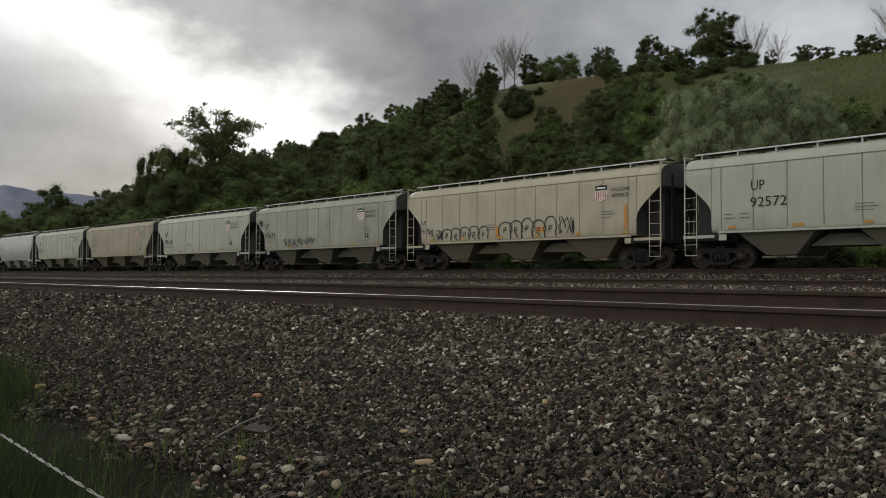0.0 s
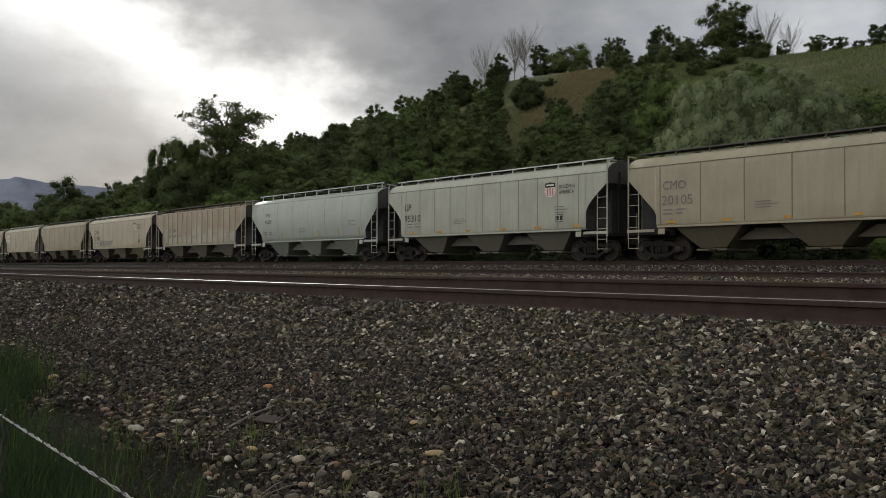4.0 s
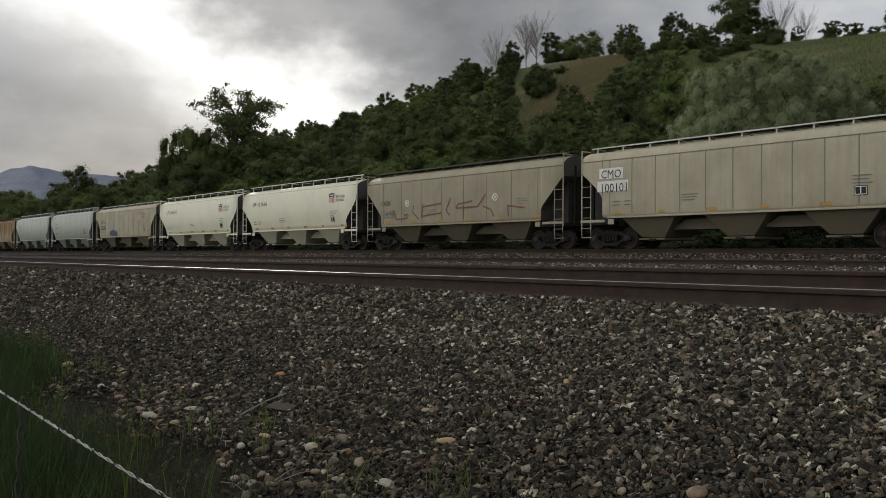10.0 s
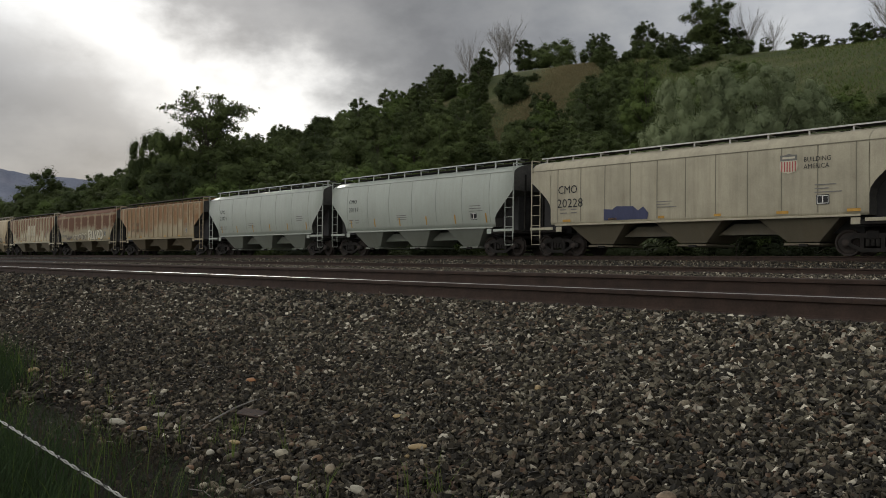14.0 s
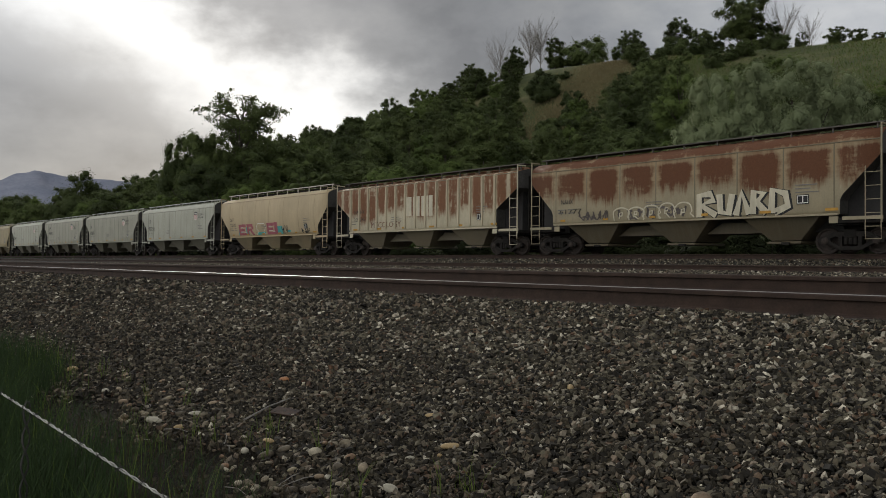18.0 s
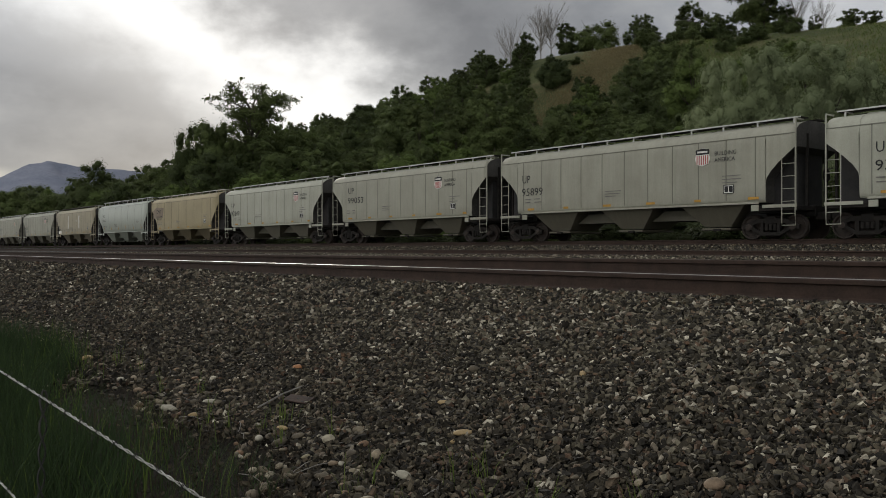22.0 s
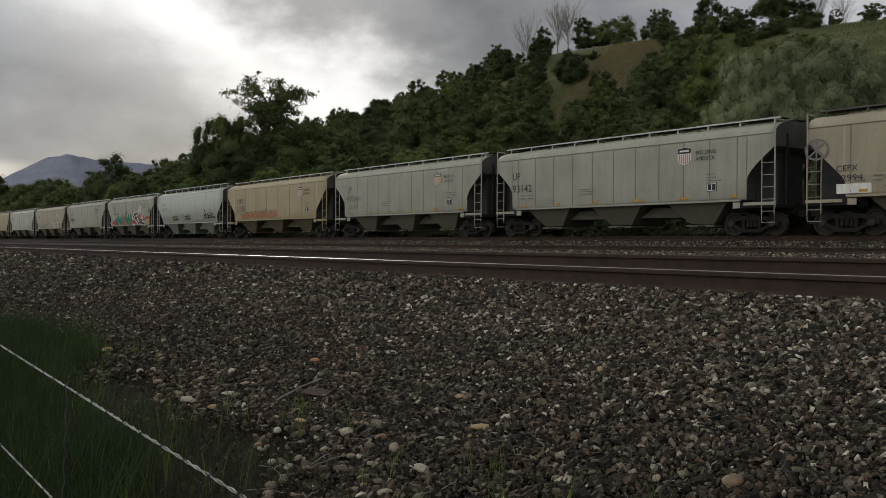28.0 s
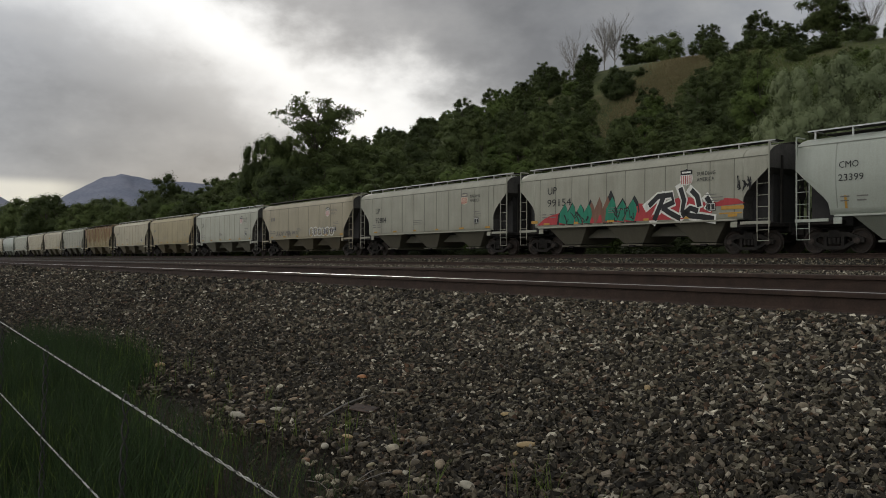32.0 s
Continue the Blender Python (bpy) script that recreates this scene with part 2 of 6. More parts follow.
def ballast_ground():
    m, n, b = material("ballast_bed", 0.9, 0, 0.25)
    at = n("ShaderNodeTexCoord").outputs["Object"]
    cell = n("ShaderNodeTexVoronoi", {"Vector": at, "Scale": 17.0})
    edge = n("ShaderNodeTexVoronoi", {"Vector": at, "Scale": 17.0}, feature="DISTANCE_TO_EDGE")
    tone = n.ramp(n("ShaderNodeSeparateColor", {0: cell.outputs["Color"]}).outputs[0], [(0.0, (0.020, 0.018, 0.015)), (0.5, (0.060, 0.054, 0.044)), (0.85, (0.13, 0.12, 0.098)), (1.0, (0.26, 0.245, 0.205))])
    # cell edges darkened: shade between the stones is put into the colour
    gap = n.grey(edge.outputs["Distance"], [(0.0, 0.15), (0.18, 0.9)])
    wide = n.grey(n.noise(at, 0.5, 4), [(0.3, 0.75), (0.7, 1.15)])
    n.tree.links.new(n.mix(1.0, n.mix(1.0, tone, gap, "MULTIPLY"), wide, "MULTIPLY"), b.inputs[0])
    bump(n, b, n.math("MINIMUM", edge.outputs["Distance"], 0.3), 1.0, 0.05)
    return m


def soil(name, stops, scale):
    m, n, b = material(name, 0.95, 0, 0.2)
    at = n("ShaderNodeTexCoord").outputs["Object"]
    f = n.math("ADD", n.math("MULTIPLY", n.noise(at, scale, 6, 0.6), 0.6), n.math("MULTIPLY", n.noise(at, scale * 14, 5, 0.65), 0.4))
    n.tree.links.new(n.ramp(f, stops), b.inputs[0])
    bump(n, b, n.noise(at, scale * 30, 5, 0.7), 0.8, 0.05)
    return m


BALLAST = ballast_ground()
DIRT = soil("dirt", [(0.35, (0.010, 0.0075, 0.005)), (0.65, (0.028, 0.021, 0.0135))], 1.2)
MEADOW = soil("meadow", [(0.33, (0.030, 0.050, 0.014)), (0.55, (0.065, 0.095, 0.026)), (0.70, (0.12, 0.12, 0.05))], 0.06)
HILL = soil("hill_grass", [(0.36, (0.038, 0.049, 0.017)), (0.52, (0.070, 0.080, 0.029)), (0.66, (0.150, 0.130, 0.066))], 0.09)


# ---------------------------------------------------------------- mesh helpers
def mesh_of(name, verts, faces, mats, smooth=False, index=None):
    me = bpy.data.meshes.new(name)
    me.from_pydata([tuple(map(float, v)) for v in verts] if not isinstance(verts, np.ndarray) else verts.tolist(), [], faces if isinstance(faces, list) else faces.tolist())
    for m in mats:
        me.materials.append(m)
    if index is not None:
        me.polygons.foreach_set("material_index", index)
    if smooth:
        me.polygons.foreach_set("use_smooth", [True] * len(me.polygons))
    me.update()
    return me


def boxes_mesh(name, boxes, mat, bevel=0.0):
    """One mesh from boxes (x0, x1, y0, y1, z0, z1)."""
    bm = bmesh.new()
    for x0, x1, y0, y1, z0, z1 in boxes:
        r = bmesh.ops.create_cube(bm, size=1.0)
        bmesh.ops.transform(bm, verts=r["verts"], matrix=Matrix.Translation(((x0 + x1) / 2, (y0 + y1) / 2, (z0 + z1) / 2)) @ Matrix.Diagonal((x1 - x0, y1 - y0, z1 - z0, 1)))
    if bevel:
        bmesh.ops.bevel(bm, geom=bm.edges[:], offset=bevel, segments=1, affect="EDGES")
    return finish(name, bm, mat)


def finish(name, bm, mat, smooth=False):
    me = bpy.data.meshes.new(name)
    bmesh.ops.recalc_face_normals(bm, faces=bm.faces[:])
    bm.to_mesh(me)
    bm.free()
    for m in mat if isinstance(mat, (list, tuple)) else [mat]:
        me.materials.append(m)
    if smooth:
        me.polygons.foreach_set("use_smooth", [True] * len(me.polygons))
    return me


def tube(bm, points, radii, sides=6):
    """A tapered round bar along points."""
    rings = []
    for i, p in enumerate(points):
        p = Vector(p)
        way = (Vector(points[min(i + 1, len(points) - 1)]) - Vector(points[max(i - 1, 0)])).normalized()
        a = way.cross(Vector((0.31, 0.17, 0.93)) if abs(way.z) < 0.9 else Vector((1, 0.1, 0))).normalized()
        b = way.cross(a)
        r = radii[i] if isinstance(radii, (list, tuple)) else radii
        rings.append([bm.verts.new(p + r * (a * math.cos(2 * math.pi * k / sides) + b * math.sin(2 * math.pi * k / sides))) for k in range(sides)])
    for r0, r1 in zip(rings, rings[1:]):
        for k in range(sides):
            bm.faces.new((r0[k], r0[(k + 1) % sides], r1[(k + 1) % sides], r1[k]))
    bm.faces.new(rings[0][::-1])
    bm.faces.new(rings[-1])


def put(name, me, parent=None, label="", m=None):
    """Links a mesh as an object, as a part where it has a parent."""
    ob = new(name, me)
    if m is not None:
        ob.matrix_basis = m
    ob.parent = parent
    if label:
        tagged(ob, label)
    return ob


def smooth01(t):
    t = np.clip(t, 0, 1)
    return t * t * (3 - 2 * t)


# ---------------------------------------------------------------- ground
PROFILE_Y = [-400, -40, -3, 0, 1.0, 1.7, 5.55, 5.95, 8.1, 8.7, 9.6, 24.6, 25.2, 27.6, 28.2, 29.5, 32.4, 33.4, 36, 44, 48]
PROFILE_Z = [-2.0, -0.6, 0.05, 0.10, 0.18, 0.30, 0.985, 1.06, 1.12, 1.12, 1.12, 1.13, 1.19, 1.20, 1.22, 1.58, 1.58, 1.45, 1.2, 1.3, 1.5]
CREST_X = [-900, -460, -380, -330, -285, -240, -185, -160, -137, -90, -60, 0, 100, 600]
CREST_Z = [1, 3, 10, 22, 31, 36.0, 37.0, 40.0, 44.5, 41.5, 39, 38.5, 40, 40]


def ground_z(x, y):
    """Height of the land: ballast banks near by, the hill beyond the tracks."""
    x, y = np.asarray(x, float), np.asarray(y, float)
    z = np.interp(y, PROFILE_Y, PROFILE_Z)
    crest = np.interp(x, CREST_X, CREST_Z)
    rise = smooth01((y - 46) / 105) * 0.75 + 0.25 * np.clip((y - 46) / 105, 0, 1)
    roll = 1.6 * np.sin(x * 0.045 + 1.0) * np.sin(y * 0.06) * smooth01((y - 60) / 40)
    return z + crest * rise + roll * np.clip(crest / 20, 0, 1)


def grid_lines(spans):
    out = []
    for a, b, step in spans:
        out += list(np.arange(a, b - 1e-6, step))
    return np.array(out + [spans[-1][1]])


gx = grid_lines([(-4200, -1200, 300), (-1200, -500, 50), (-500, -80, 7), (-80, -20, 1.0), (-20, 8, 0.2), (8, 60, 4), (60, 600, 45)])
gy = grid_lines([(-400, -40, 60), (-40, -4, 6), (-4, 9, 0.2), (9, 24, 1.5), (24, 34, 0.4), (34, 170, 4), (170, 600, 43), (600, 4200, 300)])
X, Y = np.meshgrid(gx, gy)
Z = ground_z(X, Y)
for i in range(X.shape[0]):
    if -4 < gy[i] < 5.9:
        for j in range(X.shape[1]):
            if -80 < gx[j] < 8:
                Z[i, j] += -0.035 * (gy[i] > 1.6) + 0.02 * noise.noise((gx[j] * 0.9, gy[i] * 0.9, 0.0)) + 0.012 * noise.noise((gx[j] * 3, gy[i] * 3, 5.0))
nx, ny = len(gx), len(gy)
verts = np.stack([X.ravel(), Y.ravel(), Z.ravel()], 1)
idx = np.arange(nx * ny).reshape(ny, nx)
faces = np.stack([idx[:-1, :-1].ravel(), idx[:-1, 1:].ravel(), idx[1:, 1:].ravel(), idx[1:, :-1].ravel()], 1)
cy = ((Y[:-1, :-1] + Y[1:, 1:]) / 2).ravel()
cx = ((X[:-1, :-1] + X[1:, 1:]) / 2).ravel()
edge = 2.15 + 0.22 * np.sin(cx * 0.9 + 0.4) + 0.12 * np.sin(cx * 2.7) + np.interp(cx, [-30, -23, -19, -12, -8, -4, 0], [0.0, 0.0, 0.0, 0.15, 0.38, 0.38, 0.15])
kind = np.where(cy < 0.35, 2, np.where(cy < edge, 1, np.where(cy < 33.6, 0, np.where(cy < 52, 2, 3))))
ground = put("ground", mesh_of("ground", verts, faces, [BALLAST, DIRT, MEADOW, HILL], True, kind.astype(np.int32)))
tagged(ground, "grey ballast beds between dirt, meadow and a grassy hillside", "ground", kind="structure")


# ---------------------------------------------------------------- tracks
RAIL_HALF = [(0.075, -0.186), (0.075, -0.174), (0.015, -0.155), (0.0095, -0.14), (0.0095, -0.052), (0.036, -0.042), (0.0365, -0.016), (0.0345, -0.009), (0.030, -0.0045), (0.022, -0.0015), (0.010, -0.0003)]
RAIL_PROFILE = [(-y, z) for y, z in RAIL_HALF] + RAIL_HALF[::-1]


def rail(parent, y, z, top, x0=-1100.0, x1=160.0, label=""):
    xs = [x0, -500, -200, -80, -40, -20, 0, x1]
    n = len(RAIL_PROFILE)
    v = [(x, y + a, z + b) for x in xs for a, b in RAIL_PROFILE]
    f, mi = [], []
    for i in range(len(xs) - 1):
        for k in range(n):
            f.append([i * n + k, i * n + (k + 1) % n, (i + 1) * n + (k + 1) % n, (i + 1) * n + k])
            mi.append(1 if 8 <= k <= 12 else 0)
    return put("rail", mesh_of("rail", v, f, [RUST, top], False, mi), parent, label)


def track(name, y, z0, z1, top, far_top, label, tie_from, tie_to):
    root = new(name)
    tagged(root, label, "railway track", kind="structure")
    rail(root, y - 0.755, z0, top)
    rail(root, y + 0.755, z1, far_top)
    slope = (z1 - z0) / 1.51
    bm = bmesh.new()
    r = bmesh.ops.create_cube(bm, size=1.0)
    bmesh.ops.transform(bm, verts=r["verts"], matrix=Matrix.Diagonal((0.23, 2.6, 0.18, 1)))
    bmesh.ops.bevel(bm, geom=bm.edges[:], offset=0.012, segments=1, affect="EDGES")
    me = finish("tie", bm, TIE)
    x, k = tie_from, 0
    while x < tie_to:
        put("tie", me, root, "", pose(x + random.uniform(-0.02, 0.02), y + random.uniform(-0.05, 0.05), (z0 + z1) / 2 - 0.186 - 0.105, math.degrees(math.atan(slope)), 0, random.uniform(-1, 1)))
        x += 0.51
    return root


near_track = track("track_near", 6.955, 1.232, 1.34, POLISHED, RUST, "railway track with rusty brown rails and a bright worn head", -45, 8)
middle_track = track("track_middle", 26.35, 1.40, 1.40, RUST, RUST, "unused railway track with dull rusty rails", -80, 10)
train_track = track("track_train", TRAIN_Y, RAIL_Z, RAIL_Z, DULL_HEAD, DULL_HEAD, "railway track under the freight train", -90, 12)


# ---------------------------------------------------------------- the train
def car_paint(name, base, rust=0.1, grime=0.4, seed=0.0, rust_tone=(0.16, 0.062, 0.028), pattern="", pitch=1.9, stain=0.9):
    """Weathered car paint: rain streaks down the sides, rust blooms, dust near the bottom sill."""
    m, n, b = material(name, (0.28 if grime < 0.35 else 0.46) + 0.3 * min(grime, 0.6), 0, 0.45 if grime < 0.35 else 0.3 if rust < 0.4 else 0.15)
    at = n("ShaderNodeTexCoord").outputs["Object"]
    place = n("ShaderNodeSeparateXYZ", {0: at})
    streak = n.noise(n.scaled(at, (2.6, 1.0, 0.16), (seed * 3.1, seed, 0)), 2.0, 6, 0.65)
    blotch = n.noise(n.scaled(at, (0.5, 0.5, 0.35), (seed * 1.7, seed * 2, 0)), 1.6, 5, 0.6)
    fine = n.noise(at, 22.0, 4, 0.6)
    dusty = tuple(0.55 * c + 0.45 * d for c, d in zip(base, (0.15, 0.138, 0.10)))
    col = n.mix(n.math("MULTIPLY", n.grey(streak, [(0.45, 0.0), (0.72, 1.0)]), grime), base, dusty)
    col = n.mix(n.math("MULTIPLY", n.grey(blotch, [(0.40, 0.0), (0.75, 1.0)]), grime), col, tuple(0.8 * c for c in dusty))
    tone = n.mix(fine, rust_tone, tuple(1.7 * c for c in rust_tone))
    if pattern:
        # rust that eats the upper part of each side panel and runs down in streaks
        along_car = n.math("ADD", n.math("DIVIDE", place.outputs[0], pitch), 0.5 if pattern == "panels" else 0.0)
        panel = n("ShaderNodeTexWhiteNoise", {"Vector": n("ShaderNodeCombineXYZ", {0: n.math("FLOOR", along_car), 1: seed}).outputs[0]}).outputs["Value"]
        cell = n.math("MULTIPLY", n.math("ABSOLUTE", n.math("SUBTRACT", n.math("FRACT", along_car), 0.5)), 2.0)      # 0 in the middle of a panel, 1 at its ribs
        drift = n.noise(n.scaled(at, (0.35, 1.0, 1.8), (seed, 0, seed)), 2.2, 5, 0.6)
        cell = n.math("ADD", cell, n.math("ADD", n.math("MULTIPLY", n.math("SUBTRACT", blotch, 0.5), 0.5), n.math("MULTIPLY", n.math("SUBTRACT", drift, 0.5), 0.7)))
        middle = n.grey(cell, [(0.62, 1.0), (0.95, 0.0)]) if pattern == "panels" else n.grey(cell, [(0.48, 1.0), (0.92, 0.08)])
        foot = n.math("ADD", n.math("ADD", n.math("MULTIPLY", panel, 0.75), 1.75 if pattern == "panels" else 1.45), n.math("MULTIPLY", n.math("SUBTRACT", streak, 0.5), 1.6))
        high = n("ShaderNodeMapRange", {0: n.math("SUBTRACT", place.outputs[2], foot), 1: 0.0, 2: 0.9, 3: 0.0, 4: 1.0})
        high.interpolation_type = "SMOOTHSTEP"
        if pattern == "panels":      # the pale belt under the eave stays
            belt = n.grey(n.math("ABSOLUTE", n.math("SUBTRACT", place.outputs[2], 3.80)), [(0.05, 0.25), (0.20, 1.0)])
            middle = n.math("MULTIPLY", n.math("MAXIMUM", middle, n.math("MULTIPLY", n.math("GREATER_THAN", place.outputs[2], 3.85), 0.8)), belt)
        run = n.math("ADD", n.math("MULTIPLY", n.grey(streak, [(0.34, 0.0), (0.64, 1.0)]), 0.45 if pattern == "streaks" else 0.2), n.math("MULTIPLY", n.grey(n.math("ADD", n.math("MULTIPLY", blotch, 0.6), n.math("MULTIPLY", drift, 0.4)), [(0.34, 0.0), (0.58, 1.0)]), 0.6))
        eaten = n.math("MULTIPLY", n.math("MULTIPLY", middle, high.outputs[0]), run)
        halo = n.math("MULTIPLY", n.math("MULTIPLY", high.outputs[0], n.grey(blotch, [(0.25, 0.25), (0.6, 1.0)])), 0.85 * rust)
        col = n.mix(halo, col, tuple(0.45 * c + 0.55 * d for c, d in zip(base, (0.24, 0.115, 0.04))))
        ragged = n.math("MULTIPLY", n.grey(n.noise(n.scaled(at, (1.0, 1.0, 0.22), (seed, seed, 0)), 9.0, 5, 0.7), [(0.32, 0.55), (0.62, 1.15)]), eaten)
        col = n.mix(n.grey(ragged, [(0.22 - 0.21 * rust, 0.0), (0.66 - 0.36 * rust, stain)]), col, tone)
    else:
        spot = n.math("ADD", n.math("MULTIPLY", streak, 0.55), n.math("MULTIPLY", blotch, 0.45))
        edge = 0.69 - 0.42 * rust
        col = n.mix(n.grey(spot, [(edge, 0.0), (edge + 0.10, min(1.0, rust * 3))]), col, tone)
    col = n.mix(1.0, col, n.grey(fine, [(0.3, 0.92), (0.7, 1.06)]), "MULTIPLY")
    n.tree.links.new(col, b.inputs[0])
    bump(n, b, n.noise(at, 3.0, 3), 0.15, 0.02)
    return m


RIBBED_SIDE = [(1.49, 1.38), (1.52, 1.50), (1.52, 2.20), (1.52, 3.00), (1.52, 3.70), (1.51, 4.02), (1.44, 4.10), (1.00, 4.20), (0.55, 4.28), (0.0, 4.30)]
FLAT_SIDE = [(1.49, 1.38), (1.52, 1.50), (1.53, 2.20), (1.535, 3.00), (1.53, 3.60), (1.52, 3.86), (1.45, 4.03), (1.26, 4.19), (0.95, 4.31), (0.55, 4.38), (0.0, 4.41)]
ROUND_SIDE = [(1.57 - 0.15 * ((z - 2.90) / 1.3) ** 2, z) for z in (1.40, 1.65, 1.90, 2.15, 2.40, 2.65, 2.90, 3.15, 3.40, 3.65, 3.88, 4.03)] + [(1.36, 4.12), (1.10, 4.25), (0.75, 4.36), (0.0, 4.42)]


def side_y(profile, z):
    zs = [p[1] for p in profile]
    return float(np.interp(z, zs, [p[0] for p in profile]))


END_CUT = {  # how the side sheet is cut away below the end slope: distance from the end, height
    "ribbed": [(0.0, 3.28), (1.50, 2.28), (1.52, 1.38)],
    "flat": [(0.0, 3.38), (0.35, 3.10), (0.70, 2.80), (0.98, 2.52), (1.14, 2.28), (1.20, 2.02), (1.18, 1.80), (1.19, 1.38)],
    "straight": [(0.0, 3.38), (1.30, 2.06), (1.40, 1.86), (1.40, 1.68), (1.41, 1.38)],
    "round": [(0.0, 3.12), (1.12, 2.04), (1.26, 1.84), (1.28, 1.66), (1.29, 1.40)]}


def body_mesh(profile, a, ends, mat):
    """The car body: side sheets and roof along x, cut away below the end slopes."""
    zb0 = profile[0][1]
    stations = [(-a + d, max(z, zb0)) for d, z in END_CUT[ends]] + [(0, zb0)] + [(a - d, max(z, zb0)) for d, z in END_CUT[ends][::-1]]
    bm = bmesh.new()
    rings = []
    for x, zb in stations:
        half = [(side_y(profile, max(z, zb)) if z < zb else y, max(z, zb) + (0.0004 * i if z < zb else 0)) for i, (y, z) in enumerate(profile)]
        ring = [(-y, z) for y, z in half] + [(y, z) for y, z in half[::-1][1:]]
        rings.append([bm.verts.new((x, y, z)) for y, z in ring])
    n = len(rings[0])
    for r0, r1 in zip(rings, rings[1:]):
        for k in range(n):
            bm.faces.new((r0[k], r0[(k + 1) % n], r1[(k + 1) % n], r1[k]))
    bm.faces.new(rings[0])
    bm.faces.new(rings[-1])
    me = finish("car_body", bm, mat)
    me.materials.append(END_DARK)
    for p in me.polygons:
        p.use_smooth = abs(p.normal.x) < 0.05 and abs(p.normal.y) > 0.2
        # faces turned towards the car ends are dark grey, the rest body paint
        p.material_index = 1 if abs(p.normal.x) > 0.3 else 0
    return me


def hopper_mesh(x, w, mat):
    """One discharge hopper: a four-sided funnel."""
    bm = bmesh.new()
    top = [(x - w / 2, -1.40, 1.40), (x + w / 2, -1.40, 1.40), (x + w / 2, 1.40, 1.40), (x - w / 2, 1.40, 1.40)]
    low = [(x - 0.58, -0.95, 0.50), (x + 0.58, -0.95, 0.50), (x + 0.58, 0.95, 0.50), (x - 0.58, 0.95, 0.50)]
    a, b = [bm.verts.new(p) for p in top], [bm.verts.new(p) for p in low]
    bm.faces.new(a)
    bm.faces.new(b)
    for k in range(4):
        bm.faces.new((a[k], a[(k + 1) % 4], b[(k + 1) % 4], b[k]))
    return finish("hopper", bm, mat)


def lathe_y(name, profile, mat, sides=24):
    """A turned part round the y axis: profile of (radius, y)."""
    bm = bmesh.new()
    rings = [[bm.verts.new((r * math.cos(2 * math.pi * k / sides), y, r * math.sin(2 * math.pi * k / sides))) for k in range(sides)] for r, y in profile]
    for r0, r1 in zip(rings, rings[1:]):
        for k in range(sides):
            bm.faces.new((r0[k], r0[(k + 1) % sides], r1[(k + 1) % sides], r1[k]))
    bm.faces.new(rings[0])
    bm.faces.new(rings[-1])
    return finish(name, bm, mat)


def side_frame_mesh():
    """Cast truck side frame: arched top chord, sloped tension members, columns round the spring window."""
    bm = bmesh.new()
    bars = [((-1.14, 0.47), (-0.55, 0.69), 0.15), ((-0.60, 0.69), (0.60, 0.69), 0.17), ((0.55, 0.69), (1.14, 0.47), 0.15), ((-1.14, 0.47), (-0.70, 0.47), 0.17), ((0.70, 0.47), (1.14, 0.47), 0.17),
            ((-0.86, 0.46), (-0.36, 0.20), 0.12), ((0.36, 0.20), (0.86, 0.46), 0.12), ((-0.42, 0.20), (0.42, 0.20), 0.13), ((-0.34, 0.20), (-0.34, 0.70), 0.12), ((0.34, 0.20), (0.34, 0.70), 0.12)]
    for (x0, z0), (x1, z1), w in bars:
        dx, dz = x1 - x0, z1 - z0
        ln = math.hypot(dx, dz)
        ux, uz = -dz / ln * w / 2, dx / ln * w / 2
        q = [[bm.verts.new((x, y, z)) for x, z in ((x0 - ux, z0 - uz), (x1 - ux, z1 - uz), (x1 + ux, z1 + uz), (x0 + ux, z0 + uz))] for y in (-0.06 - 0.002 * len(bm.verts) / 8, 0.06)]
        bm.faces.new(q[0])
        bm.faces.new(q[1])
        for k in range(4):
            bm.faces.new((q[0][k], q[0][(k + 1) % 4], q[1][(k + 1) % 4], q[1][k]))
    return finish("side_frame", bm, DARK)


SIDE_FRAME = side_frame_mesh()
WHEEL_MESH = lathe_y("wheel", [(0.10, -0.07), (0.12, -0.03), (0.36, -0.02), (0.40, -0.065), (0.457, -0.07), (0.459, 0.05), (0.485, 0.07), (0.42, 0.08), (0.12, 0.06)], WHEEL)
AXLE_MESH = lathe_y("axle", [(0.08, -0.75), (0.08, 0.75)], DARK, 10)
CAP_MESH = lathe_y("bearing_cap", [(0.06, -0.11), (0.13, -0.09), (0.13, 0.06)], WHEEL, 12)
SPRING_MESH = boxes_mesh("spring_nest", [(-0.24, -0.10, -0.07, 0.07, 0.30, 0.56), (-0.07, 0.07, -0.07, 0.07, 0.30, 0.56), (0.10, 0.24, -0.07, 0.07, 0.30, 0.56)], DARK, 0.03)
BOLSTER_MESH = boxes_mesh("bolster", [(-0.22, 0.22, -1.1, 1.1, 0.56, 0.86)], DARK, 0.03)


def ladder_mesh(mat, z0=0.50, z1=2.98, w=0.52, step=0.46):
    bm = bmesh.new()
    for x in (0, w):
        tube(bm, [(x, 0, z0 + 0.35), (x, 0, z1)], 0.022, 5)
    z = z0 + 0.42
    while z < z1:
        tube(bm, [(0, 0, z), (w, 0, z)], 0.014, 5)
        z += step
    tube(bm, [(0, 0, z0 + 0.35), (0, 0.02, z0), (w, 0.02, z0), (w, 0, z0 + 0.35)], 0.019, 5)
    return finish("ladder", bm, mat)




